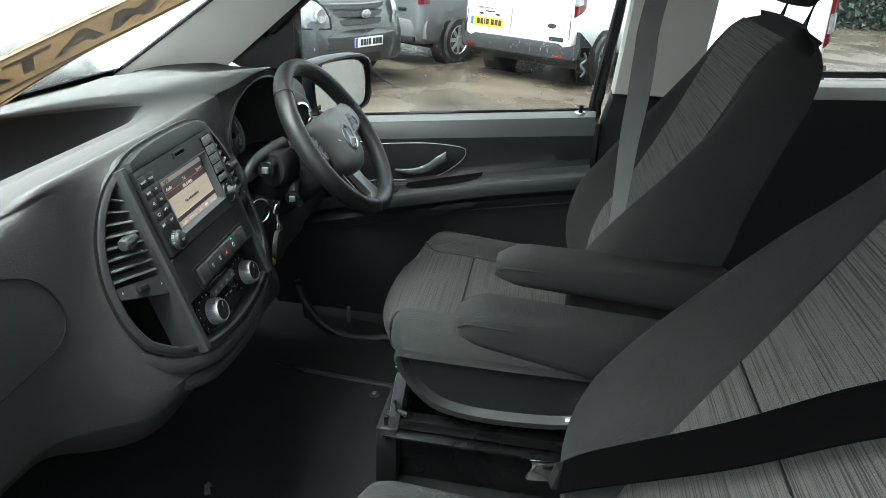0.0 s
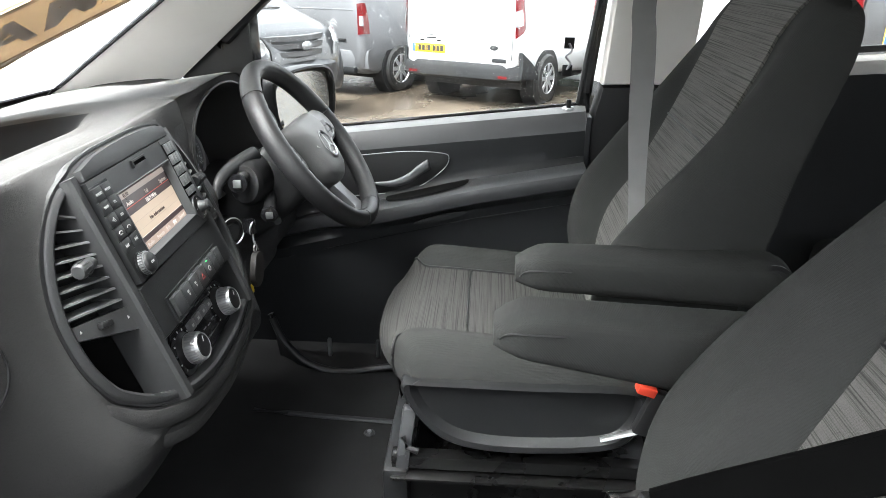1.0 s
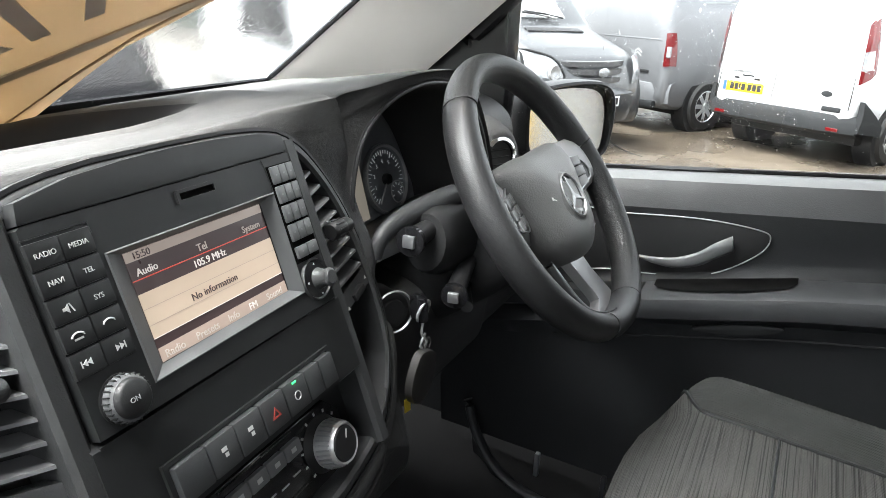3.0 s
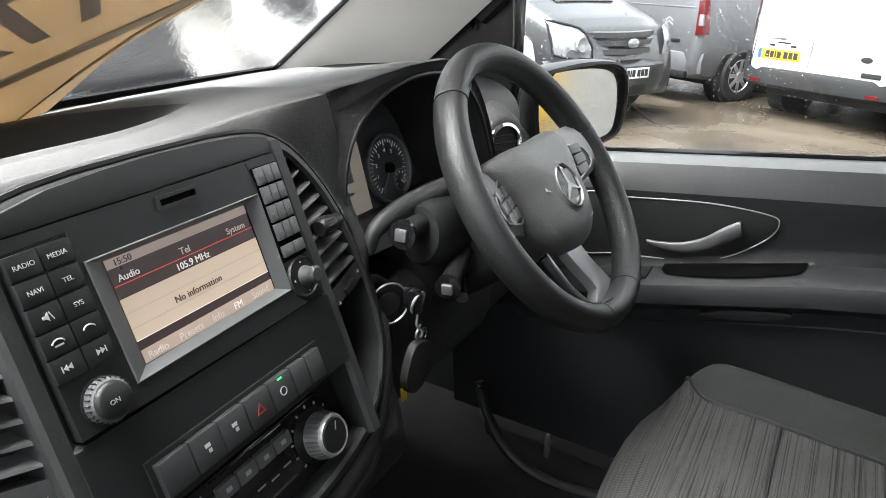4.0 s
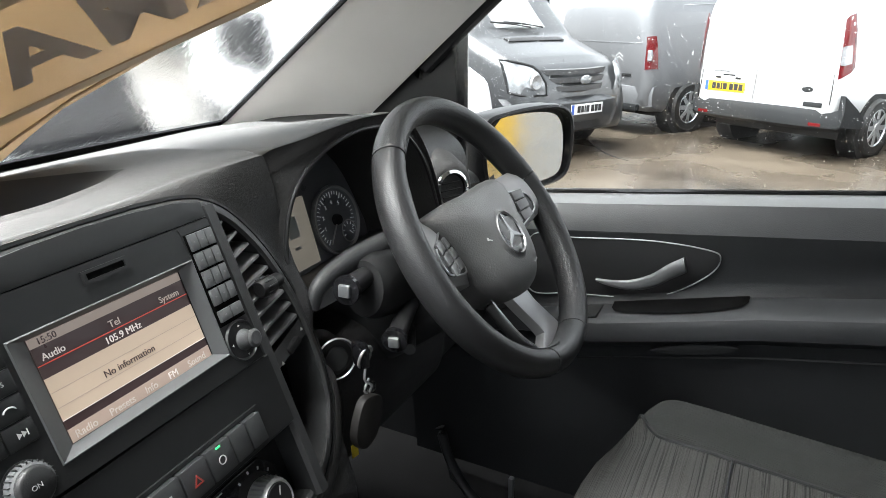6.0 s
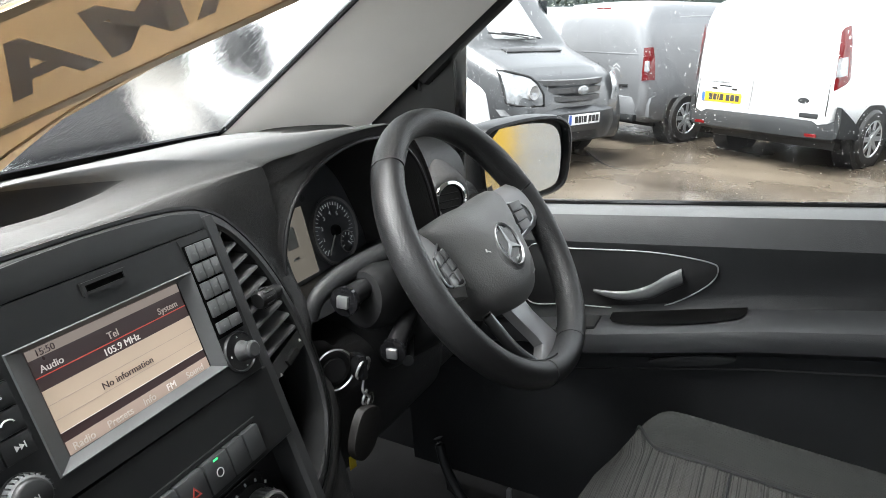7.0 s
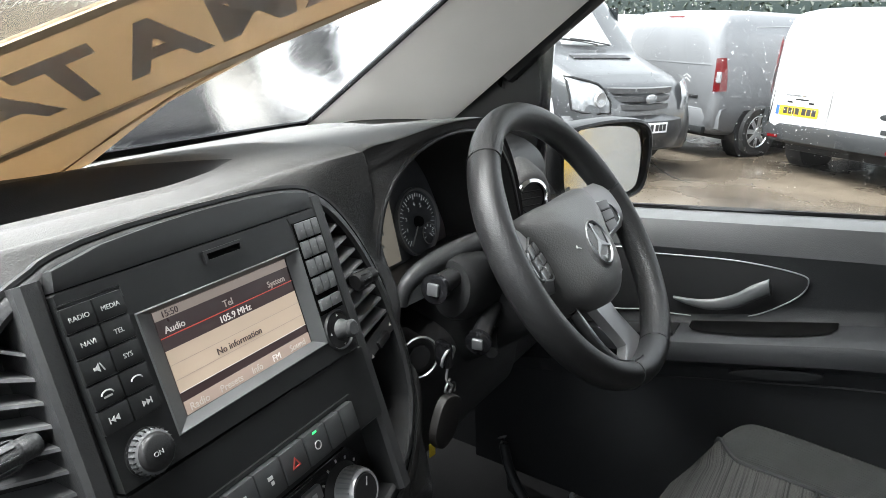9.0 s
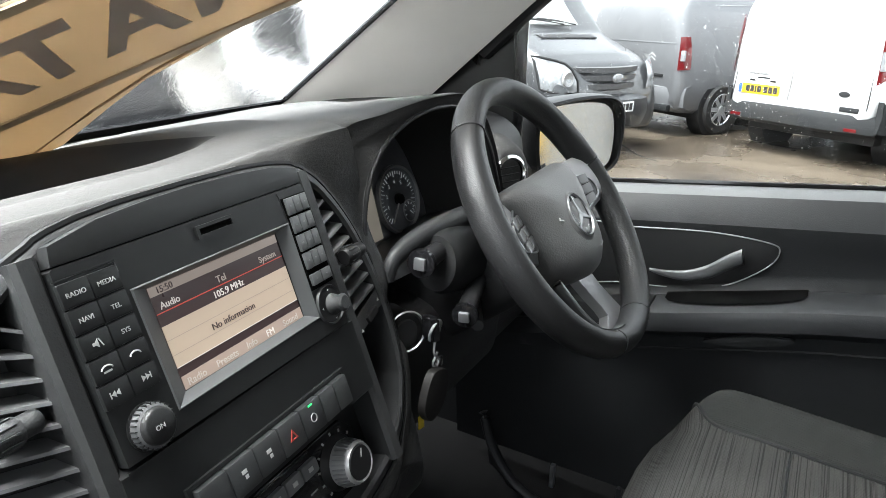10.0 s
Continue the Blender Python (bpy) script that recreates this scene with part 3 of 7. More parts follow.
for k, dx in enumerate((0.0, 0.006, -0.01, -0.06, -0.12, -0.2, -0.27)):
    sh = max(0, -dx - 0.01)
    outer = [Vector((-0.037 + 0.12 * (0.865 - p.z) + dx - 0.018 * sm(0.300, 0.232, p.y), mix(p.y, 0.41, 0.1 * sh), p.z - 0.16 * sh)) for p in arc_o]
    inner = []
    th = (0.003, 0.005, 0.008, 0.009, 0.010, 0.010, 0.010)[k]
    c0 = Vector((0, 0.412, 0.70))
    for q in arc_i:
        p = Vector((-0.037 + 0.12 * (0.865 - q.z) + dx, mix(q.y, 0.41, 0.1 * sh), q.z - 0.16 * sh))
        d = Vector((0, c0.y - p.y, max(0, c0.z - p.z) if p.z < 0.7 else c0.z - p.z))
        inner.append(p + d.normalized() * th)
    loops.append(outer + inner[::-1])
part("hood", loft(loops[::-1]), DASH_SOFT, hood)
part("hood_bead", tube([p + Vector((0.004, 0, 0)) for p in loops[0][54:]], 0.0028, 8), BLACK, hood, "dark bead round the hood opening")
part("cluster_face", rbox(0.34, 0.24, 0.01, 0.004, Matrix(((0, -0.25, 0.97, -0.165), (1, 0, 0, 0.41), (0, 0.97, 0.25, 0.72), (0, 0, 0, 1)))), FACE, hood)
CL = Matrix(((0, -0.25, 0.9682, -0.158), (1, 0, 0, 0.41), (0, 0.9682, 0.25, 0.715), (0, 0, 0, 1)))
DIALMARK = glow("lit_dial_marks", (0.55, 0.58, 0.6), 0.03)
AMBER = glow("lit_cluster_display", (0.36, 0.32, 0.26), 0.06)
for sgn in (-1, 1):
    c = Matrix.Translation(CL @ Vector((sgn * 0.092, -0.016, 0.001))) @ CL.to_3x3().to_4x4()
    d = part("dial", turned([(0.0, 0.002), (0.048, 0.002), (0.051, 0.007), (0.054, 0.006), (0.054, 0.0)], 40, c), FACE, hood)
    part("bezel", turned([(0.049, 0.005), (0.0515, 0.0085), (0.054, 0.005)], 48, c, True), GREYMARK, d)
    for k in range(33):
        a = radians(225 - k * 270 / 32)
        ln = 0.009 if k % 4 == 0 else 0.005
        part("mark", rbox(ln, 0.0012 if k % 4 == 0 else 0.0008, 0.001, 0, c @ Matrix.Rotation(a, 4, "Z") @ pose(0.044 - ln / 2, 0, 0.003)), DIALMARK, d, "", False)
    for k in range(0, 9):
        a = radians(225 - k * 270 / 8)
        if sgn > 0 and k in (1, 2, 3, 4, 5):
            words(str(k), 0.0085, c @ pose(0.029 * math.cos(a) - 0.003, 0.029 * math.sin(a) - 0.004, 0.003), DIALMARK, d)
    a = radians(228)
    part("needle", rbox(0.046, 0.0022, 0.002, 0.0006, c @ Matrix.Rotation(a, 4, "Z") @ pose(0.02, 0, 0.006)), WHITEMARK, d)
    part("needle_hub", turned([(0.0, 0.010), (0.007, 0.010), (0.009, 0.006), (0.009, 0.002)], 20, c), BLACK, d)
    c2 = c @ pose(0.022, -0.024, 0.001)
    part("small_gauge", turned([(0.016, 0.003), (0.017, 0.0045), (0.018, 0.003)], 30, c2, True), GREYMARK, d)
    for k in range(7):
        part("mark", rbox(0.004, 0.001, 0.001, 0, c2 @ Matrix.Rotation(radians(200 - k * 37), 4, "Z") @ pose(0.0125, 0, 0.003)), DIALMARK, d, "", False)
dsp = part("display", rbox(0.074, 0.10, 0.003, 0.001, CL @ pose(-0.004, -0.012, 0.003)), AMBER, hood, "warm lit trip display")
for k, (w, h) in enumerate(((0.03, 0.004), (0.022, 0.03), (0.012, 0.004))):
    part("symbol", rbox(w, h, 0.0006, 0, CL @ pose(-0.006, 0.03 - k * 0.03, 0.005)), WHITEMARK, dsp, "", False)
part("lower_bezel", loft([[Vector((x, mix(0.235, 0.59, i / 20), z + 0.012 * abs(i - 10) / 10)) for i in range(21)] for x, z in ((-0.03, 0.655), (-0.05, 0.668), (-0.12, 0.655), (-0.16, 0.64))], False, False), DASH, hood)

# round end vent by the driver's door
ev = thing("round_air_vent", (-0.05, 0.69, 0.66), "round dashboard air vent with a silver ring", "air vent")
EV = look((-0.048, 0.69, 0.712), (0.6, 0.40, 0.80)) @ pose(0, 0, 0, 0, 180, 0)
part("housing", turned([(0.02, 0.0), (0.034, 0.004), (0.044, 0.0), (0.056, -0.015), (0.075, -0.06)], 36, EV), DASH_SOFT, ev)
part("ring", turned([(0.026, 0.001), (0.029, 0.008), (0.034, 0.006), (0.036, 0.0)], 40, EV, True), CHROME, ev, "silver vent ring")
part("throat", turned([(0.0, -0.018), (0.024, -0.014), (0.026, 0.004), (0.0275, 0.004), (0.0275, -0.02)], 32, EV), GLOSS, ev)
for k in (-0.012, 0.0, 0.012):
    part("vane", rbox(0.044 if k == 0 else 0.038, 0.002, 0.012, 0.0006, EV @ pose(0, k, -0.003)), BLACK, ev)

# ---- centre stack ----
# near-black puts the shade of slots, pockets and key gaps into the colour
SLOTBLACK = mat("recess_shade_black", (0.003, 0.003, 0.003), 0.9, 0, 0, 900, 0.1, 8, spec=0.05)
DIVIDER = mat("charcoal_divider", (0.026, 0.0265, 0.027), 0.45, 0, 0.4, 700, 0.08, 5)
SLAT = mat("grey_vent_slats", (0.115, 0.116, 0.118), 0.36, 0, 0.1, 900, 0.06, 9)
cs = thing("centre_stack", (0.03, 0, 0.5), "black centre console panel framed by a rounded rim", "console")
vs = [mix(-0.132, 0.208, i / 60) for i in range(61)]
ring_pts = [(halfwidth(v), v) for v in vs] + [(-halfwidth(v), v) for v in vs[::-1]]
ring_s = [Vector((p.x, p.y)) for p in smoothline([(u, v, 0) for u, v in ring_pts], len(ring_pts) * 2, True)]


def rim_loop(k, o):
    out = []
    n = len(ring_s)
    for i, p in enumerate(ring_s):
        d = ring_s[(i + 3) % n] - ring_s[i - 3]
        nr = Vector((d.y, -d.x)).normalized()
        q = p + nr * k
        out.append(sp(q.x, q.y, o))
    return out


part("rim", loft([rim_loop(-0.013, -0.05), rim_loop(-0.0115, -0.003), rim_loop(-0.008, 0.000), rim_loop(-0.002, -0.0005), rim_loop(0.0008, -0.003), rim_loop(0.0012, -0.03)], True, False), DIVIDER, cs)
part("rim_groove", loft([rim_loop(0.0008, -0.006), rim_loop(0.0010, -0.0015), rim_loop(0.0040, -0.0015), rim_loop(0.0045, -0.008)], True, False), BLACK, cs, "dark gap round the console")
part("backing", loft([[sp(t * (halfwidth(v) - 0.012), v, -0.055) for t in [mix(-1, 1, k / 20) for k in range(21)]] for v in vs], False, False), BLACK, cs)

# two smooth lips sweeping under the console
low_v = [mix(0.02, -0.1345, (k / 30) ** 0.7) for k in range(31)]
low_s = smoothline([(-halfwidth(v), v, 0) for v in low_v] + [(halfwidth(v), v, 0) for v in low_v[::-1]], 120)


def lip(section, fade0, fade1):
    loops = []
    for k, o in section:
        row = []
        for i, p in enumerate(low_s):
            d = low_s[min(len(low_s) - 1, i + 4)] - low_s[max(0, i - 4)]
            nr = Vector((d.y, -d.x)).normalized()
            t = i / (len(low_s) - 1)
            sink = 0.03 * sm(fade0 + 0.18, fade0, t) + 0.03 * sm(fade1 - 0.12, fade1, t)
            row.append(sp(p.x + nr.x * k, p.y + nr.y * k, o - sink))
        loops.append(row)
    return loft(loops, False, False)


part("lower_lip", lip(((0.003, -0.03), (0.0045, -0.007), (0.009, -0.003), (0.020, -0.004), (0.028, -0.009), (0.033, -0.020), (0.034, -0.05)), 0.02, 1.0), DASH_SOFT, dash)
part("lower_ridge", lip(((0.034, -0.05), (0.037, -0.024), (0.042, -0.018), (0.052, -0.021), (0.060, -0.032), (0.066, -0.06)), 0.22, 1.0), DASH_SOFT, dash, "second ridge below the console lip")


def panel_edge(v, s=1):
    return mix(0.1235, 0.128, (0.195 - v) / 0.29) + (0.0 if s > 0 else 0.0125)


rows = []
for v in sorted([mix(-0.125, 0.198, i / 40) for i in range(41)] + [0.0405, 0.0455, -0.029, -0.034, -0.039, -0.044]):
    w = max(0.005, halfwidth(v) - 0.010)
    rows.append([sp(mix(-min(panel_edge(v, -1), w), min(panel_edge(v), w), k / 16), v, 0.009 * sm(0.046, 0.041, v) - 0.033 * sm(-0.029, -0.044, v)) for k in range(17)])
part("centre_panel", slab(rows, -NN * 0.02), PANEL, cs)
for s in (-1, 1):
    pts = [sp(s * (panel_edge(v, s) + 0.004), v, 0.003) for v in [mix(-0.112, 0.192, k / 12) for k in range(13)]]
    lp = [[p + Vector((0, q[0], 0)) + NN * q[1] for q in ((-0.0085, -0.05), (-0.0085, 0.001), (-0.005, 0.005), (0.005, 0.005), (0.0085, 0.001), (0.0085, -0.05))] for p in pts]
    part("divider", loft(lp), DIVIDER, cs)
    # open pocket below the vent
    pk = []
    for v in (0.018, -0.02, -0.06, -0.092):
        pk.append([sp(s * mix(panel_edge(v, s) + 0.008, max(panel_edge(v, s) + 0.012, halfwidth(v) - 0.012), k / 6), v, -0.05) for k in range(7)])
    part("pocket_back", loft(pk, False, False), SLOTBLACK, cs, "open pocket, shade put into its near-black back")
    part("pocket_floor", slab([[sp(s * mix(0.146, halfwidth(-0.085) - 0.012, k / 6), mix(-0.097, -0.080, (k / 6) ** 2), o) for k in range(7)] for o in (-0.05, -0.02, 0.0)], VV * -0.004), DASH, cs)

for s, nm in ((-1, "left"), (1, "right")):
    vt = thing("air_vent", sp(s * 0.18, 0.03, -0.04), "black dashboard air vent with slanted slats and a knob", "air vent", "centre stack air vents")
    part("shroud", slab([[sp(s * mix(panel_edge(v, s) + 0.008, max(panel_edge(v, s) + 0.012, halfwidth(v) - 0.012), k / 6), v, -0.048) for k in range(7)] for v in [mix(0.03, 0.18, q / 8) for q in range(9)]], -NN * 0.004), BLACK, vt)
    for k in range(9):
        v = 0.054 + k * 0.0155
        u0, u1 = panel_edge(v, s) + 0.010, halfwidth(v) - 0.012
        if u1 - u0 < 0.006:
            continue
        g = [[sp(s * mix(u0, u1, i / 6), v + (0.010 if s > 0 else 0.006) * j - (0.004 if s > 0 else 0.0) - (0.009 if s > 0 else 0.013) * (1 - i / 6), -0.004 - 0.026 * j) for i in range(7)] for j in (0, 0.5, 1)]
        part("slat", slab(g, VV * -0.0025), SLAT, vt)
    part("vent_sill", slab([[sp(s * mix(panel_edge(0.03, s) + 0.009, halfwidth(0.03) - 0.012, i / 6), mix(mix(-0.004 if s < 0 else 0.014, 0.026, i / 6), mix(0.029, 0.044, i / 6), j), -0.003 - 0.002 * j) for i in range(7)] for j in (0, 0.5, 1)], -NN * 0.02), DIVIDER, vt)
    part("thumb_wheel", rbox(0.022, 0.008, 0.008, 0.002, onstack(s * 0.182, 0.026, -0.002) @ pose(0, 0, 0, 0, 0, s * 17)), BLACK, vt)
    for e in (-1, 1):
        part("arrow_mark", prism([(-0.002, -0.0015), (0.002, -0.0015), (0, 0.002)], 0.0006, onstack(s * 0.182 + e * 0.026, 0.026 + s * e * 0.008, -0.0028)), WHITEMARK, vt, "", False)
    kb = onstack(s * 0.172 - (0.004 if s < 0 else 0), 0.097, 0.002) @ Matrix.Rotation(radians(90), 4, "Y")
    kn = part("knob", turned([(0.0, -0.016), (0.0075, -0.016), (0.0095, -0.013), (0.0095, 0.002), (0.0085, 0.004), (0.0, 0.004)], 20, kb @ pose(-0.004, 0, 0)), DASH if s < 0 else BLACK, vt, "ribbed vent knob")
    part("grip", turned([(0.0, 0.004), (0.0078, 0.004), (0.0078, 0.014), (0.0062, 0.017), (0.0, 0.017)], 20, kb @ pose(-0.004, 0, 0)), DASH if s < 0 else BLACK, kn)
    for k in range(10):
        part("rib", rbox(0.0016, 0.0012, 0.013, 0, kb @ pose(-0.004, 0, -0.006) @ Matrix.Rotation(2 * math.pi * k / 10, 4, "Z") @ pose(0.0096, 0, 0)), DASH, kn, "", False)

# ---- car radio ----
BEZEL = mat("grey_screen_frame", (0.075, 0.077, 0.078), 0.45, 0, 0.1, 900, 0.06, 9)
rd = thing("car_radio", sp(0, 0.03, 0), "black car radio with a lit colour screen and buttons", "car radio")
fp = [(-0.1335, 0.046), (0.119, 0.043), (0.1165, 0.180), (0.114, 0.1815), (-0.130, 0.1815), (-0.1325, 0.180)]
ap = [(-0.0845, 0.0605), (0.0825, 0.0615), (0.0835, 0.1525), (0.0835, 0.1525), (-0.0850, 0.1520), (-0.0855, 0.1515)]
part("faceplate", frame_of(fp, ap, 0.011, onstack(0, 0, 0.0)), PANEL, rd)
part("top_panel", prism([(-0.131, 0.1825), (0.1165, 0.1825), (0.1165, 0.1965), (0.085, 0.2030), (0.04, 0.2060), (0.0, 0.2070), (-0.045, 0.2060), (-0.09, 0.2030), (-0.128, 0.1955)], 0.011, onstack(0, 0, 0.0), 0.001), PANEL, rd)
part("screen_bezel", loft([[onstack(0, 0, o) @ Vector((u, v, 0)) for u, v in q] for o, q in ((0.0115, [(-0.0845, 0.0605), (0.0825, 0.0615), (0.0835, 0.1525), (-0.0855, 0.152)]), (0.0125, [(-0.0835, 0.0615), (0.0815, 0.0625), (0.0825, 0.1515), (-0.0845, 0.151)]), (0.0035, [(-0.0690, 0.0675), (0.0715, 0.0685), (0.0715, 0.1470), (-0.0690, 0.1470)]))], True, False), BEZEL, rd, "grey bevelled screen frame", True, 20)
part("screen_recess", rbox(0.17, 0.098, 0.003, 0, onstack(0, 0.107, -0.001)), BLACK, rd)
SCREEN_TAN = glow("screen_tan", (0.44, 0.35, 0.265), 0.09)
SCREEN_GREY = glow("screen_grey", (0.26, 0.21, 0.18), 0.12)
SCREEN_BROWN = glow("screen_brown", (0.30, 0.23, 0.19), 0.12)
SCREEN_DARK = glow("screen_dark", (0.035, 0.02, 0.02), 0.1)
SCREEN_RED = glow("screen_red", (0.45, 0.05, 0.03), 0.15)
SCREEN_WHITE = glow("screen_white", (0.6, 0.56, 0.53), 0.10)
SCREEN_DIM = glow("screen_dim_text", (0.42, 0.37, 0.33), 0.08)
scn = part("display", rbox(0.1385, 0.079, 0.002, 0, onstack(0.0012, 0.1072, 0.0018)), SCREEN_DARK, rd, "lit radio display with menu text")
ZS = 0.0030


def strip(v0, v1, m, u0=-0.0680, u1=0.0705, z=ZS):
    part("band", rbox(u1 - u0, v1 - v0, 0.0004, 0, onstack((u0 + u1) / 2, (v0 + v1) / 2, z)), m, scn, "", False)


strip(0.1395, 0.1465, SCREEN_GREY)
strip(0.1262, 0.1269, SCREEN_RED, z=ZS + 0.0002)
strip(0.0850, 0.1170, SCREEN_TAN)
strip(0.0680, 0.0780, SCREEN_BROWN)
strip(0.0850, 0.0855, SCREEN_WHITE, z=ZS + 0.0002)
strip(0.0945, 0.0948, SCREEN_GREY, z=ZS + 0.0002)
strip(0.1060, 0.1063, SCREEN_GREY, z=ZS + 0.0002)
for tx, u, v, sz, m in (("15:50", -0.062, 0.1405, 0.0075, SCREEN_DARK), ("Audio", -0.063, 0.1290, 0.0080, SCREEN_WHITE), ("Tel", -0.0075, 0.1290, 0.0085, SCREEN_WHITE), ("System", 0.042, 0.1290, 0.0080, SCREEN_WHITE),
                        ("105.9 MHz", -0.0155, 0.1187, 0.0082, SCREEN_WHITE), ("No information", -0.027, 0.0970, 0.0082, SCREEN_DARK),
                        ("Radio", -0.064, 0.0697, 0.0085, SCREEN_WHITE), ("Presets", -0.035, 0.0697, 0.0085, SCREEN_WHITE), ("Info", -0.0015, 0.0697, 0.0085, SCREEN_WHITE), ("FM", 0.0225, 0.0697, 0.0085, SCREEN_WHITE), ("Sound", 0.044, 0.0697, 0.0085, SCREEN_WHITE)):
    words(tx, sz * 0.93, onstack(u, v, ZS + 0.0004), SCREEN_DIM if tx in ("Radio", "Presets", "Info", "Sound", "Tel", "System") else m, scn)
part("slot_frame", frame_of([(-0.020, -0.005), (0.020, -0.005), (0.020, 0.005), (-0.020, 0.005)], [(-0.017, -0.0025), (0.017, -0.0025), (0.017, 0.0025), (-0.017, 0.0025)], 0.0025, onstack(0.0028, 0.1715, 0.011)), BLACK, rd)
part("card_slot", rbox(0.034, 0.0055, 0.002, 0, onstack(0.0028, 0.1715, 0.0112)), SLOTBLACK, rd, "dark card slot")
part("lower_groove", rbox(0.254, 0.0018, 0.0012, 0, onstack(-0.007, 0.0415, 0.0092)), BLACK, rd)
part("button_seam", tube([onstack(0, 0, 0.0112) @ Vector((u, v, 0)) for u, v in ((-0.1335, 0.1735), (-0.089, 0.1735), (-0.0885, 0.166))], 0.0006, 6), DASH, rd)
part("key_seam", tube([onstack(0, 0, 0.0112) @ Vector((u, v, 0)) for u, v in ((0.081, 0.180), (0.0825, 0.172), (0.0835, 0.152))], 0.0006, 6), BLACK, rd)
for r in range(5):
    v = 0.1632 - r * 0.0172
    for c2 in (0, 1):
        u = -0.1222 + c2 * 0.0218
        b = part("button", rbox(0.0210, 0.0160, 0.004, 0.0010, onstack(u, v, 0.012)), PANEL, rd)
        tx = {(0, 0): "RADIO", (0, 1): "MEDIA", (1, 0): "NAVI", (1, 1): "TEL", (2, 1): "SYS"}.get((r, c2))
        if tx:
            words(tx, 0.0046, onstack(u, v - 0.0016, 0.0142), WHITEMARK, b, align="CENTER")
        elif (r, c2) == (2, 0):
            part("symbol", prism([(-0.003, -0.001), (-0.001, -0.001), (0.001, -0.003), (0.001, 0.003), (-0.001, 0.001), (-0.003, 0.001)], 0.0004, onstack(u, v, 0.0141)), WHITEMARK, b, "", False)
            part("symbol", rbox(0.0007, 0.006, 0.0004, 0, onstack(u + 0.003, v, 0.0142) @ pose(0, 0, 0, 0, 0, 20)), WHITEMARK, b, "", False)
        elif r == 3:
            h = [onstack(u, v, 0.0143) @ Vector((0.0042 * math.cos(a), 0.0030 * math.sin(a) - 0.001, 0)) for a in [radians(10 + k * 16) for k in range(11)]]
            part("symbol", tube(h, 0.0006, 5), WHITEMARK, b, "", False)
            if c2 == 0:
                part("symbol", rbox(0.006, 0.0012, 0.0004, 0, onstack(u, v - 0.002, 0.0142)), WHITEMARK, b, "", False)
        elif r == 4:
            d = -1 if c2 == 0 else 1
            for q in (-0.0022, 0.001):
                part("symbol", prism([(q, -0.0022), (q + 0.003, 0), (q, 0.0022)] if d > 0 else [(-q, 0.0022), (-q - 0.003, 0), (-q, -0.0022)], 0.0004, onstack(u, v, 0.0141)), WHITEMARK, b, "", False)
            part("symbol", rbox(0.0007, 0.0044, 0.0004, 0, onstack(u + d * 0.0046, v, 0.0142)), WHITEMARK, b, "", False)
# near-black bed darkens the gaps between keys as shade would
part("key_bed", rbox(0.0325, 0.0870, 0.001, 0, onstack(0.0999, 0.1305, 0.0116)), SLOTBLACK, rd)
KEY = mat("grey_key_caps", (0.08, 0.082, 0.084), 0.4, 0, 0.1, 900, 0.06, 9)
for r in range(5):
    for c2 in range(3 if r < 4 else 2):
        w = 0.0090 if r < 4 else 0.0139
        u = 0.0852 + (c2 + 0.5) * (0.0098 if r < 4 else 0.0147)
        v = 0.1655 - r * 0.0171 - (0.001 if r == 4 else 0)
        b = part("key", rbox(w, 0.0150 if r < 4 else 0.0105, 0.005, 0.0010, onstack(u, v, 0.0125)), KEY, rd)
        part("symbol", rbox(0.0022, 0.0012, 0.0003, 0, onstack(u, v, 0.0151)), SLAT, b, "", False)
vk = part("volume_knob", turned([(0.0, 0.017), (0.0105, 0.017), (0.0122, 0.0157), (0.0131, 0.0128), (0.0136, 0.005), (0.0163, 0.004), (0.0168, 0.0)], 40, onstack(-0.1095, 0.0630, 0.008)), BLACK, rd)
part("knob_ring", turned([(0.0131, 0.0125), (0.0151, 0.011), (0.0158, 0.006), (0.0140, 0.005)], 40, onstack(-0.1095, 0.0630, 0.008), True), KEY, vk, "satin silver ring")
for k in range(26):
    a = 2 * math.pi * k / 26
    part("ridge", rbox(0.0028, 0.0008, 0.006, 0.0, onstack(-0.1095, 0.0630, 0.008) @ Matrix.Rotation(a, 4, "Z") @ pose(0.0148, 0, 0.0085)), PANEL, vk, "", False)
words("ON", 0.0048, onstack(-0.1095, 0.0612, 0.0252), GREYMARK, vk, align="CENTER")
jk = part("joystick", turned([(0.0, 0.004), (0.0165, 0.004), (0.018, 0.002), (0.018, 0.0)], 36, onstack(0.1010, 0.0675, 0.008)), BLACK, rd)
part("joystick_ring", turned([(0.0165, 0.003), (0.0180, 0.0055), (0.0192, 0.003)], 40, onstack(0.1010, 0.0675, 0.008), True), DASH, jk)
part("stick", turned([(0.0, 0.018), (0.006, 0.018), (0.0085, 0.016), (0.0075, 0.010), (0.010, 0.003)], 24, onstack(0.1010, 0.0675, 0.012)), DASH, jk)
for k in range(4):
    part("symbol", prism([(-0.0012, 0.0132), (0.0012, 0.0132), (0, 0.015)], 0.0004, onstack(0.1010, 0.0675, 0.0142) @ pose(0, 0, 0, 0, 0, 90 * k)), WHITEMARK, jk, "", False)

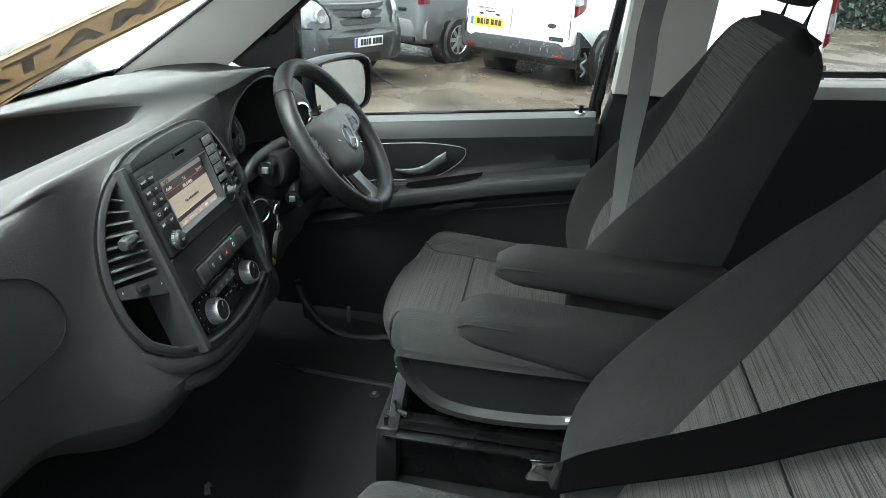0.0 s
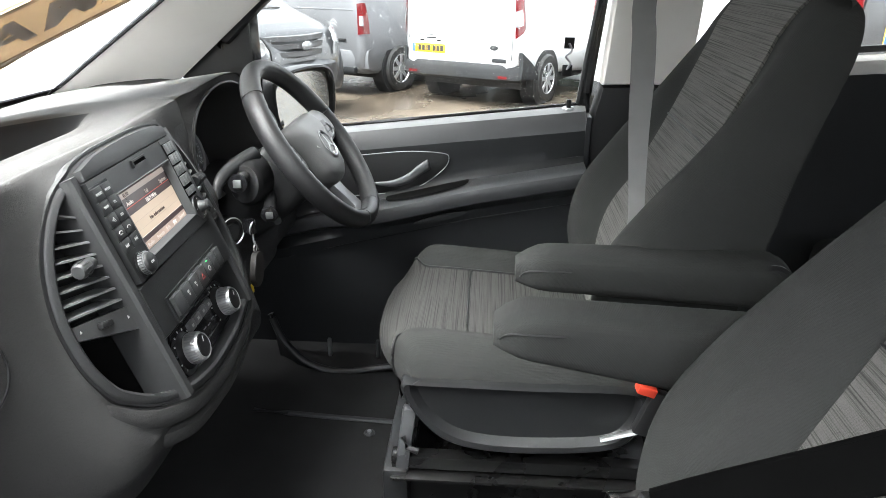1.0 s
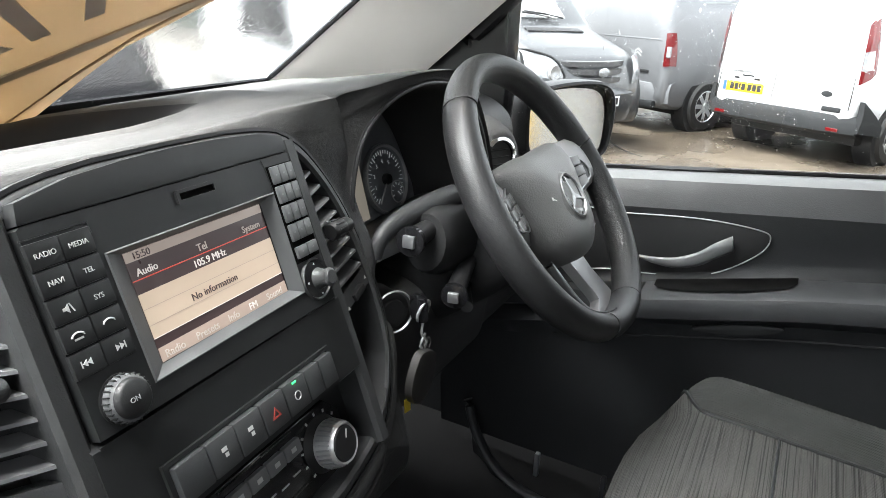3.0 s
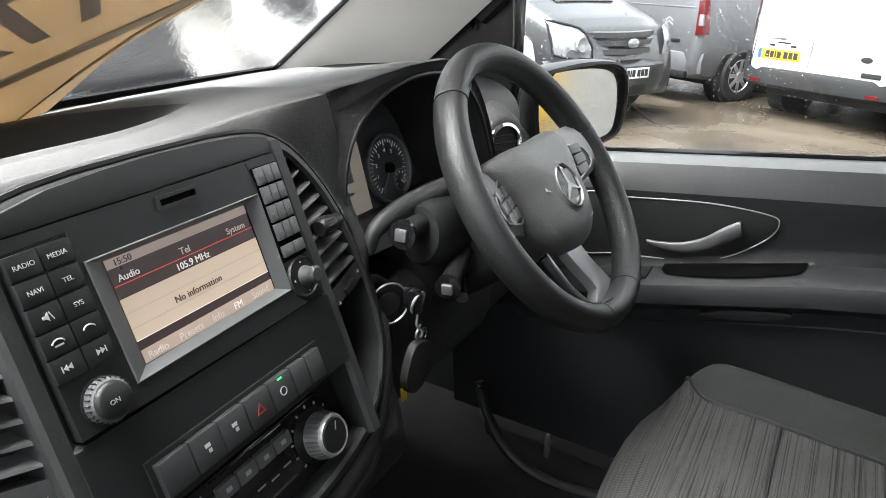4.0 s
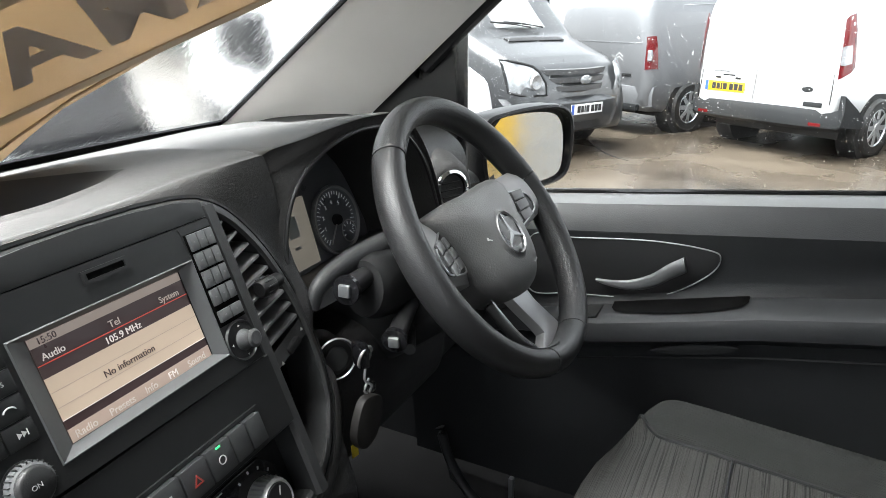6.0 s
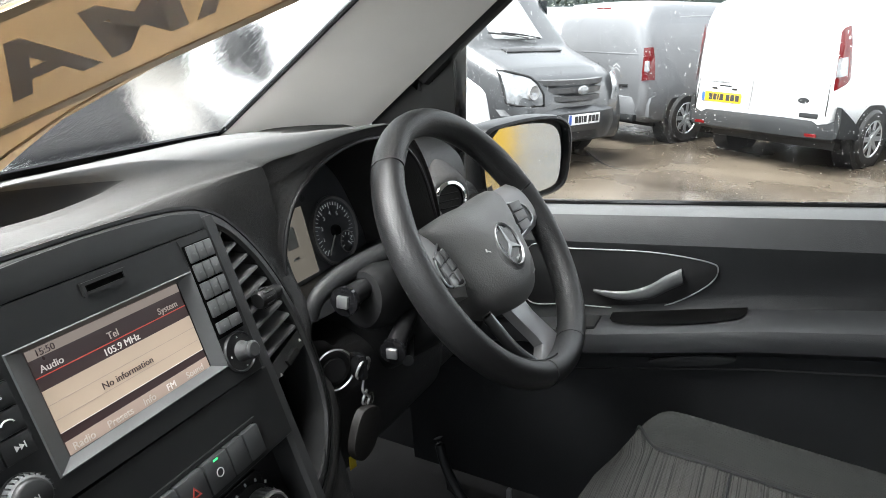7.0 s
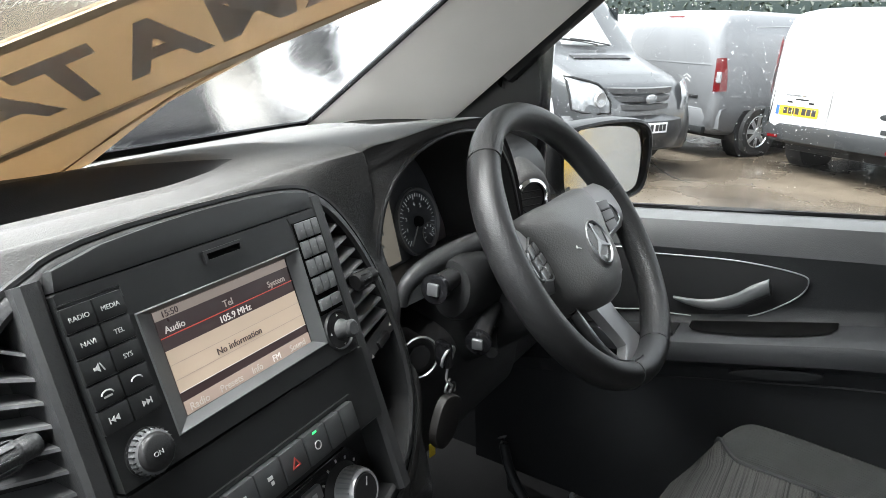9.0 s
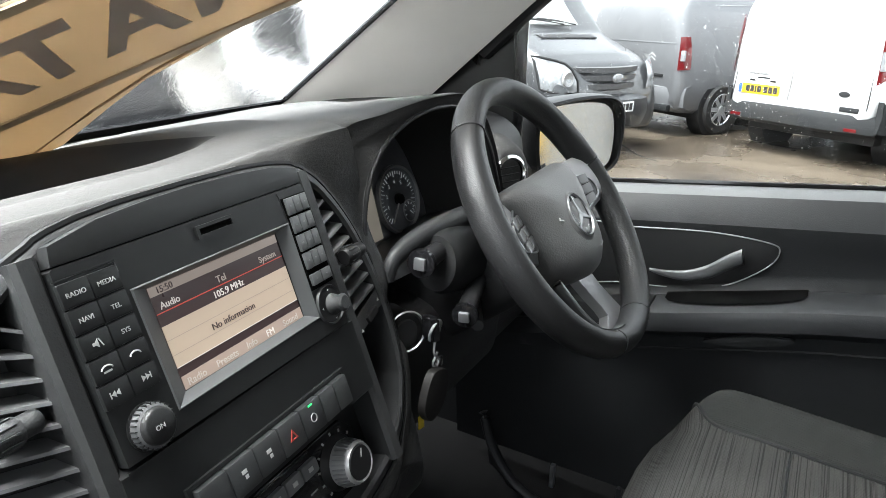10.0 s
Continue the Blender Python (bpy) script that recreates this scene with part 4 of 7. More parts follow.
# ---- switch row and heater panel ----
sw = thing("switch_row", sp(0, -0.008, 0), "row of dark push switches with a hazard switch", "switches")
part("channel", frame_of([(-0.103, -0.028), (0.088, -0.028), (0.088, 0.009), (-0.103, 0.009)], [(-0.099, -0.023), (0.084, -0.023), (0.084, 0.0055), (-0.099, 0.0055)], 0.003, onstack(0, 0, 0.009)), PANEL, sw)
SWITCHCAP = mat("charcoal_switch_caps", (0.028, 0.029, 0.030), 0.42, 0, 0.2, 900, 0.06, 9)
GREEN = glow("green_lamp", (0.05, 0.8, 0.15), 0.4)
HAZ = mat("hazard_red", (0.28, 0.04, 0.03), 0.5)
for k in range(7):
    u = (-0.0845, -0.0565, -0.0285, 0.0, 0.0285, 0.0528, 0.0735)[k]
    b = part("switch", rbox(0.0275 if k < 5 else 0.0197, 0.0275, 0.009, 0.002, onstack(u, -0.0088, 0.013)), SWITCHCAP, sw)
    if k == 3:
        part("symbol", frame_of([(-0.005, -0.004), (0.005, -0.004), (0.0, 0.005)], [(-0.003, -0.0028), (0.003, -0.0028), (0.0, 0.0026)], 0.0005, onstack(u, -0.009, 0.0176)), HAZ, b, "red hazard triangle", False)
    elif k == 4:
        part("symbol", frame_of([(0.004 * math.cos(a), 0.004 * math.sin(a)) for a in [k2 * 0.524 for k2 in range(12)]], [(0.0032 * math.cos(a), 0.0032 * math.sin(a)) for a in [k2 * 0.524 for k2 in range(12)]], 0.0005, onstack(u, -0.009, 0.0176)), WHITEMARK, b, "", False)
        part("lamp", rbox(0.005, 0.0015, 0.0006, 0, onstack(u, 0.0025, 0.0176)), GREEN, b, "green indicator lamp", False)
    elif k in (1, 2):
        part("symbol", rbox(0.005, 0.003, 0.0005, 0.0, onstack(u, -0.006, 0.0177)), WHITEMARK, b, "", False)
        part("symbol", rbox(0.003, 0.003, 0.0005, 0.0, onstack(u + 0.001, -0.0105, 0.0177)), WHITEMARK, b, "", False)
BRIGHT = mat("bright_satin_ring", (0.42, 0.42, 0.42), 0.32, 0.5, 0, 900, 0.05, 9)
hp = thing("heater_panel", sp(0, -0.075, 0), "black heater panel with two chrome-ringed rotary knobs", "heater controls")
part("panel_plate", prism([(-0.104, -0.100), (-0.09, -0.116), (0.092, -0.116), (0.108, -0.100), (0.108, -0.064), (0.092, -0.048), (-0.09, -0.048), (-0.104, -0.064)], 0.004, onstack(0, 0, -0.024), 0.002), GLOSS, hp)
part("trim_line", tube([onstack(0, 0, -0.0195) @ Vector((u, v, 0)) for u, v in ((-0.05, -0.0505), (0.0, -0.0505), (0.04, -0.0505))], 0.0012, 6), CHROME, hp)
part("trim_line", tube([onstack(0, 0, -0.0195) @ Vector((u, v, 0)) for u, v in ((-0.04, -0.1025), (0.0, -0.1025), (0.04, -0.1025))], 0.0010, 6), CHROME, hp)
for k in range(4):
    b = part("button", rbox(0.0215, 0.014, 0.007, 0.002, onstack(-0.0345 + k * 0.0225, -0.064, -0.018)), SLAT, hp)
    part("symbol", rbox(0.006, 0.004, 0.0005, 0, onstack(-0.0345 + k * 0.0225, -0.064, -0.0143)), WHITEMARK, b, "", False)
for k in range(5):
    part("symbol", rbox(0.010, 0.0015, 0.0005, 0, onstack(-0.036 + k * 0.017, -0.087 - 0.002 * (k % 2), -0.0195)), GREYMARK, hp, "", False)
for u in (-0.071, 0.074):
    m = onstack(u, -0.083, -0.02)
    kb = part("rotary_knob", turned([(0.0, 0.027), (0.0155, 0.027), (0.017, 0.025), (0.0185, 0.016), (0.020, 0.006), (0.024, 0.003), (0.027, 0.0)], 40, m), BLACK, hp)
    rg = part("knob_ring", turned([(0.0165, 0.0255), (0.0180, 0.0268), (0.0196, 0.024), (0.0216, 0.012), (0.0222, 0.007), (0.0185, 0.006)], 48, m, True), BRIGHT, kb, "bright ribbed knob ring")
    for q in range(30):
        part("ridge", rbox(0.0016, 0.0014, 0.013, 0, m @ Matrix.Rotation(2 * math.pi * q / 30, 4, "Z") @ pose(0.0212, 0, 0.0165, 0, -11, 0)), DIMSATIN, rg, "", False)
    part("pointer", rbox(0.0012, 0.008, 0.0006, 0, m @ pose(0.004, 0.008, 0.0272, 0, 0, -25)), WHITEMARK, kb, "", False)
    for q in range(11):
        a = radians(-40 + q * 26)
        part("symbol", rbox(0.003, 0.002, 0.0005, 0, m @ pose(0.0298 * math.cos(a), 0.0298 * math.sin(a), 0.0004, 0, 0, 20 * q)), WHITEMARK, kb, "", False)

# ---- steering wheel and column ----
WC = Vector((0.1315, 0.445, 0.742))
WNV = Vector((0.8085, 0.035, 0.5874))
WSD = Vector((-0.0283, 0.9994, -0.0206))
WUP = Vector((-0.5878, 0, 0.809))
W = Matrix(((WSD.x, WUP.x, WNV.x, WC.x), (WSD.y, WUP.y, WNV.y, WC.y), (WSD.z, WUP.z, WNV.z, WC.z), (0, 0, 0, 1)))
whl = thing("steering_wheel", WC, "black leather three-spoke steering wheel with silver lower spoke", "steering wheel")
RIM_R = 0.1755


def rim_span(a0, a1, r=0.0168, n=40):
    """Part of the rim between two clock angles; 0 is the top. It is deeper than wide, flattened inside, with thumb rests."""
    loops = []
    for k in range(n + 1):
        a = radians(mix(a0, a1, k / n))
        c = Vector((math.sin(a), math.cos(a), 0))
        deg = math.degrees(a) % 360
        bump = math.exp(-((deg - 62) / 11) ** 2) + math.exp(-((deg - 298) / 11) ** 2)
        lp = []
        for q in [2 * math.pi * j / 18 for j in range(18)]:
            cx, cz = math.cos(q), math.sin(q)
            w = r * (1 + (0.22 * bump if cx < 0 else 0.05 * bump))
            lp.append(W @ (c * (RIM_R + w * cx) + Vector((0, 0, 0.0205 * cz))))
        loops.append(lp)
    return loft(loops)


PERF = perforated("perforated_black_leather", (0.015, 0.015, 0.0155))
FORK = mat("satin_grey_spoke", (0.30, 0.302, 0.305), 0.35, 0.3, 0.1, 900, 0.05, 9)
PADSKIN = mat("grained_airbag_skin", (0.088, 0.088, 0.087), 0.5, 0, 0.8, 520, 0.06, 9)
SPOKESKIN = mat("satin_spoke_trim", (0.27, 0.272, 0.275), 0.38, 0.1, 0.1, 900, 0.05, 9)
part("rim_grip", rim_span(-40.5, 78), PERF, whl, "perforated upper leather grip")
part("rim_side", rim_span(-160, -41), LEATHER, whl, "smooth leather grip")
part("rim_grip", rim_span(78.5, 164), PERF, whl, "perforated leather grip")
part("rim_foot", rim_span(164.5, 199.5), LEATHER, whl)
for a in (-40.75, -160.25):
    c = Vector((math.sin(radians(a)), math.cos(radians(a)), 0))
    part("rim_seam", tube([W @ (c * (RIM_R + 0.0171 * math.cos(q)) + Vector((0, 0, 0.0209 * math.sin(q)))) for q in [2 * math.pi * k / 24 for k in range(24)]], 0.0008, 6, True), BLACK, whl)
part("inner_seam", tube([W @ Vector(((RIM_R - 0.0150) * math.sin(q), (RIM_R - 0.0150) * math.cos(q), 0.0105)) for q in [radians(mix(-172, -26, k / 60)) for k in range(61)]], 0.0011, 6), DASH, whl, "thin sewn seam inside the rim")
# airbag pad: a domed shield with two upper corners
half = [(0.0, 0.058), (0.05, 0.060), (0.090, 0.058), (0.104, 0.050), (0.098, 0.030), (0.084, 0.0), (0.074, -0.030), (0.062, -0.060), (0.038, -0.080), (0.0, -0.088)]
pad = [(p.x, p.y) for p in smoothline([(x, y, 0) for x, y in half] + [(-x, y, 0) for x, y in half[-2:0:-1]], 72, True)]
loops = []
for k, z in ((0.97, -0.050), (1.0, -0.022), (1.0, -0.008), (0.985, 0.001), (0.94, 0.008), (0.82, 0.015), (0.62, 0.020), (0.35, 0.0235), (0.12, 0.0245), (0.02, 0.0246)):
    loops.append([W @ Vector((x * k, -0.012 + (y + 0.012) * k, z - 0.010 * max(0, abs(x) * k - 0.06) / 0.04)) for x, y in pad])
part("airbag_pad", loft(loops), PADSKIN, whl, "grained black airbag pad")
EMBAR = mat("dark_satin_metal", (0.20, 0.203, 0.206), 0.35, 0.7, 0, 900, 0.05, 9)
EMC = W @ pose(-0.002, -0.014, 0.0215)
part("emblem_recess", turned([(0.0295, 0.0035), (0.0315, 0.0015), (0.0345, 0.0005), (0.0345, -0.004), (0.0295, -0.004)], 48, EMC, True), PADSKIN, whl)
em = part("emblem", turned([(0.0, 0.002), (0.026, 0.0025), (0.029, 0.001), (0.029, -0.002)], 40, EMC), GLOSS, whl)
part("emblem_ring", turned([(0.0268, 0.002), (0.0280, 0.0045), (0.0298, 0.002)], 48, EMC, True), DIMSATIN, em, "satin emblem ring")
for k in range(3):
    part("emblem_bar", prism([(-0.0040, 0), (0.0040, 0), (0.0005, 0.0268), (-0.0005, 0.0268)], 0.0032, EMC @ pose(0, 0, 0.001, 0, 0, 120 * k + 4), 0.0012), EMBAR, em, "satin grey bar")
part("airbag_mark", rbox(0.018, 0.0034, 0.0005, 0, W @ pose(0.034, -0.062, 0.0158, 0, 8, 4)), GREYMARK, whl, "", False)
part("horn_mark", rbox(0.009, 0.0014, 0.0005, 0, W @ pose(-0.052, -0.006, 0.0205, 0, -6, -30)), WHITEMARK, whl, "", False)
part("horn_mark", rbox(0.003, 0.004, 0.0005, 0, W @ pose(-0.055, -0.004, 0.0202, 0, -6, -30)), WHITEMARK, whl, "", False)
for s in (-1, 1):
    # the spoke rises from the pad's edge to the rim
    grid = []
    for i in range(9):
        t = i / 8
        x = mix(0.070, 0.166, t)
        z = -0.016 + 0.026 * t
        top, low_ = mix(0.056, 0.052, t), mix(-0.040, -0.020, t ** 0.7)
        grid.append([W @ Vector((s * x, mix(top, low_, j / 8), z - 0.010 * abs(j / 4 - 1) ** 4)) for j in range(9)])
    spk = part("spoke", slab(grid, -WNV * 0.018), SPOKESKIN, whl, "grey spoke trim with buttons")

    def on_spoke(x, y, o=0.0):
        sl = math.atan2(0.026, 0.096)
        return W @ pose(s * x, y, -0.016 + 0.026 * (x - 0.070) / 0.096 + o) @ Matrix.Rotation(-s * sl, 4, "Y")

    q = [(0.077, 0.034), (0.112, 0.029), (0.140, 0.016), (0.145, -0.006), (0.132, -0.014), (0.088, -0.022), (0.079, -0.008)]
    q = smoothline([(x, y, 0) for x, y in q], 42, True)
    outl = [on_spoke(p.x, p.y, 0.0015) @ Vector((0, 0, 0)) for p in q]
    part("switch_surround", tube(outl, 0.0013, 6, True), SATIN, spk, "thin bright switch surround")
    part("switch_bed", loft([[on_spoke(0.11 + (p.x - 0.11) * k, 0.006 + (p.y - 0.006) * k, o) @ Vector((0, 0, 0)) for p in q] for k, o in ((1.0, -0.002), (1.0, 0.001), (0.97, 0.0015))]), BLACK, spk)
    for i in range(2):
        for j in range(3):
            x = (0.094, 0.120)[i] + (0.004, 0.003, 0.0)[j] * (1 if i else -0.3)
            y = (0.0205, 0.0055, -0.0090)[j] - i * 0.0015
            part("switch", rbox(0.0235, 0.0132, 0.004, 0.0014, on_spoke(x, y, 0.0022) @ pose(0, 0, 0, 0, 0, -s * (8 - 4 * j))), SLAT, spk)
# lower spoke: broad silver arm, slim arm darkened for shade, bridge between them
fork = [(-0.020, -0.076), (0.029, -0.080), (0.036, -0.110), (0.062, -0.160), (0.078, -0.178), (0.058, -0.186), (0.020, -0.184), (-0.026, -0.168), (-0.004, -0.154), (0.009, -0.148), (0.006, -0.136), (-0.006, -0.110)]
part("lower_spoke", prism(fork, 0.014, W @ pose(0, 0, -0.030), 0.003), FORK, whl, "satin silver lower spoke")
arm = smoothline([(-0.062, -0.070, -0.024), (-0.060, -0.095, -0.022), (-0.052, -0.128, -0.020), (-0.028, -0.164, -0.018)], 24)
part("slim_spoke", tube([W @ p for p in arm], 0.0065, 10), PANEL, whl)
# bright bead draws the highlight along the slim arm
part("slim_spoke_highlight", tube([W @ (p + Vector((0.005, 0.001, 0.005))) for p in arm], 0.0012, 6), SATIN, whl, "thin bright bead standing for an edge highlight")
part("hub", turned([(0.062, -0.10), (0.064, -0.06), (0.060, -0.03), (0.05, -0.02)], 32, W @ pose(0, -0.012, 0)), BLACK, whl)

col = thing("steering_column", (0.0, 0.452, 0.6), "black steering column shroud with control stalks", "steering column")
loops = []
for t, (hw_, hh) in zip((0.045, 0.07, 0.12, 0.18, 0.25), ((0.06, 0.055), (0.068, 0.065), (0.070, 0.07), (0.068, 0.072), (0.064, 0.072))):
    loops.append([W @ Vector((math.copysign(abs(math.cos(q)) ** 0.6, math.cos(q)) * hw_, math.copysign(abs(math.sin(q)) ** 0.6, math.sin(q)) * hh - 0.012, -t)) for q in [2 * math.pi * k / 28 for k in range(28)]])
part("shroud", loft(loops), BLACK, col)
part("shroud_wing", tube(smoothline([(0.034, 0.372, 0.738), (0.026, 0.340, 0.738), (0.014, 0.300, 0.732), (0.008, 0.268, 0.724), (0.006, 0.250, 0.714), (0.004, 0.243, 0.695)], 40), lambda t: 0.014 - 0.007 * t, 14, flat=1.2), DASH, col, "grey shroud edge above the stalk")
part("shroud_boss", tube(smoothline([(0.030, 0.415, 0.685), (0.032, 0.36, 0.692), (0.034, 0.318, 0.699), (0.035, 0.300, 0.702)], 24), lambda t: 0.036 - 0.010 * t ** 2, 24, flat=1.3), BLACK, col, "rounded boss round the stalk root")
for end, base, r in (((0.038, 0.262, 0.7165), (0.03, 0.38, 0.705), 0.0125), ((0.078, 0.294, 0.648), (0.05, 0.40, 0.662), 0.0115)):
    st = part("stalk", tube(smoothline([base, tuple((Vector(base) * 0.4 + Vector(end) * 0.6) + Vector((0, 0, 0.004))), end], 16), lambda t, r=r: r * (0.75 + 0.35 * t), 14), BLACK, col)
    d = (Vector(end) - Vector(base)).normalized()
    q = d.to_track_quat("Z", "Y").to_matrix().to_4x4()
    part("stalk_collar", turned([(r * 0.9, -0.006), (r * 1.35, -0.004), (r * 1.35, 0.002), (r * 0.9, 0.003)], 24, Matrix.Translation(end) @ q), GLOSS, st)
    part("stalk_button", rbox(r * 1.15, r * 1.15, 0.006, 0.002, Matrix.Translation(end) @ q @ pose(0, 0, 0.004)), SATIN, st, "square silver stalk end")
part("small_lever", tube([(0.05, 0.40, 0.63), (0.075, 0.335, 0.628), (0.085, 0.315, 0.627)], lambda t: 0.005 + 0.0025 * t, 10), DASH, col)
lock = thing("ignition_lock", (0.0, 0.29, 0.60), "ignition lock with a bright ring in the dashboard", "ignition lock")
LQ = Vector((0.85, -0.45, 0.1)).to_track_quat("Z", "Y").to_matrix().to_4x4()
LM = Matrix.Translation((0.020, 0.259, 0.626)) @ LQ
part("lock_barrel", turned([(0.0, 0.0), (0.014, 0.0), (0.015, -0.004), (0.022, -0.006), (0.022, -0.05)], 28, LM), BLACK, lock)
part("lock_ring", turned([(0.0237, -0.001), (0.0249, 0.001), (0.0261, -0.001), (0.0249, -0.003)], 44, LM, True), BRIGHT, lock, "bright lock ring")
keys = thing("key_bunch", (0.03, 0.285, 0.56), "bunch of keys with a dark brown fob hanging from the ignition", "keys")
KP = Vector((0.046, 0.270, 0.634))
part("key_head", rbox(0.012, 0.03, 0.024, 0.004, Matrix.Translation(KP) @ LQ), GLOSS, keys)
ringc = KP + Vector((0.006, 0.0, -0.002))
part("key_ring", tube([ringc + Vector((0.003 * math.sin(a), 0.0125 * math.cos(a), 0.0125 * math.sin(a))) for a in [2 * math.pi * k / 28 for k in range(28)]], 0.0018, 8, True), BRIGHT, keys, "steel split ring")
part("clip", tube(smoothline([tuple(ringc + Vector(v)) for v in ((0, 0, -0.012), (0.002, -0.006, -0.026), (0.002, 0.002, -0.036), (0.0, 0.010, -0.044), (0, 0.003, -0.05), (0, -0.005, -0.042), (0.001, 0.004, -0.03))], 30), 0.0016, 8), BRIGHT, keys, "steel clip")
part("second_ring", tube([ringc + Vector((0.001, 0.008 + 0.008 * math.cos(a), -0.046 + 0.008 * math.sin(a))) for a in [2 * math.pi * k / 20 for k in range(20)]], 0.001, 6, True), CHROME, keys)
fob = [(p.x, p.y) for p in smoothline([(-0.017, 0.0, 0), (0.017, 0.0, 0), (0.026, -0.026, 0), (0.021, -0.050, 0), (0.0, -0.062, 0), (-0.021, -0.050, 0), (-0.026, -0.026, 0)], 28, True)]
part("leather_fob", prism(fob, 0.010, Matrix.Translation(ringc + Vector((0.0, 0.0, -0.052))) @ Matrix(((0, 0, 1, 0), (1, 0, 0, 0), (0, 1, 0, 0), (0, 0, 0, 1))) @ pose(0, 0, 0, 0, 0, -22), 0.003), mat("worn_brown_leather", (0.016, 0.0145, 0.0135), 0.6, 0, 0.5, 700, 0.15, 12), keys, "worn dark brown leather fob")
part("yellow_tag", prism([(-0.006, -0.012), (0.006, -0.014), (0.007, -0.032), (-0.005, -0.03)], 0.0012, Matrix.Translation(ringc + Vector((-0.002, -0.030, -0.088))) @ Matrix(((0, 0, 1, 0), (1, 0, 0, 0), (0, 1, 0, 0), (0, 0, 0, 1)))), mat("yellow_tag", (0.6, 0.45, 0.03), 0.5), keys, "small yellow tag")

# ---- driver's door ----
OWNPAINT = mat("own_white_paint", (0.75, 0.76, 0.77), 0.25, 0, 0, 60, 0.03, 1.5, coat=0.5)
plain("outer_side", slab([[Vector((x, 0.945 - 0.03 * (z > 0.7), z)) for x in (0.76, 1.4, 2.4)] for z in (-0.1, 0.3, 0.76)], (0, 0.012, 0)), OWNPAINT, "white outer flank of the van behind the door", "van side")
door = thing("driver_door", (0.3, 0.86, 0.05), "closed dark plastic driver's door, window ledge toned paler as lit", "van door")


def belt_z(x):
    return 0.672 + 0.112 * (x - 0.05)


def arm_z(x):
    return 0.502 + 0.25 * (x - 0.2) - 0.06 * max(0, x - 0.45)


def door_row(x):
    b, a = belt_z(x), arm_z(x)
    k = sm(0.02, 0.22, x)
    ay = mix(0.775, 0.712, k)
    top = [(0.905, b - 0.004), (0.87, b), (0.845, b + 0.001), (0.822, b - 0.006), (0.808, b - 0.024), (0.802, b - 0.05), (0.798, b - 0.085), (0.797, mix(b - 0.085, a, 0.55)), (0.795, a + 0.022),
           (0.785, a + 0.008), (ay + 0.022, a + 0.006), (ay + 0.006, a), (ay, a - 0.012), (ay + 0.004, a - 0.034), (ay + 0.03, a - 0.048), (0.775, a - 0.07), (0.785, a - 0.10), (0.79, 0.34), (0.79, 0.24), (0.80, 0.17), (0.81, 0.06)]
    return [Vector((x, y, z)) for y, z in top]


xs = [mix(-0.20, 0.712, k / 56) for k in range(57)]
# tones step from lit ledge to shaded panel, standing for the light
part("door_ledge", loft([door_row(x)[:4] for x in xs], False, False), DOORTOP, door, "window ledge, toned paler as lit from above")
part("door_shoulder", loft([door_row(x)[3:6] for x in xs], False, False), DOORROUND, door, "rounded shoulder, toned between lit ledge and shaded panel")
part("door_upper_shaded", loft([door_row(x)[5:10] for x in xs], False, False), DOORSHADE, door, "upper door panel, colour darkened for shade")
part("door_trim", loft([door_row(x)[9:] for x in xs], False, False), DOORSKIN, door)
part("door_end", slab([[Vector((0.712, y, z)) for y in (0.80, 0.86, 0.90)] for z in (0.06, 0.3, 0.5, 0.73)], (0.012, 0, 0)), DOORSKIN, door)
part("outer_skin", slab([[Vector((x, 0.93, z)) for x in (-0.3, 0.1, 0.45, 0.73)] for z in (-0.1, 0.2, 0.64)], (0, 0.012, 0)), OWNPAINT, door, "white outer door skin")
HANDLE = mat("satin_grey_handle", (0.085, 0.087, 0.09), 0.3, 0.2, 0, 900, 0.05, 9)
pk_o = [(p.x, p.y) for p in smoothline([(0.06, 0.612, 0), (0.14, 0.622, 0), (0.27, 0.636, 0), (0.36, 0.634, 0), (0.379, 0.622, 0), (0.365, 0.592, 0), (0.31, 0.549, 0), (0.24, 0.528, 0), (0.14, 0.516, 0), (0.06, 0.510, 0)], 80, True)]
DP = Matrix(((1, 0, 0, 0), (0, 0, -1, 0.7975), (0, 1, 0, 0), (0, 0, 0, 1)))
pc = part("handle_recess", prism(pk_o, 0.003, DP, 0.001), BLACK, door)
part("recess_trim", tube([DP @ Vector((x, y, 0.004)) for x, y in pk_o], 0.0012, 6, True), DIMSATIN, pc, "thin silver outline")
hd = smoothline([(0.185, 0.5535, 0.786), (0.21, 0.553, 0.783), (0.245, 0.557, 0.780), (0.28, 0.572, 0.778), (0.305, 0.592, 0.779), (0.328, 0.606, 0.786)], 24)
hl = []
for i, p in enumerate(hd):
    t = i / (len(hd) - 1)
    w = 0.0025 + 0.0105 * math.sin(min(1, t * 1.15) * 1.5)
    hl.append([Vector((p.x + 0.25 * w * math.sin(q) * (-1), p.z + 0.006 * math.cos(q) * (0.6 + t * 0.5), p.y + w * math.sin(q))) for q in [2 * math.pi * k / 12 for k in range(12)]])
part("door_handle", loft(hl), HANDLE, pc, "satin silver door handle")
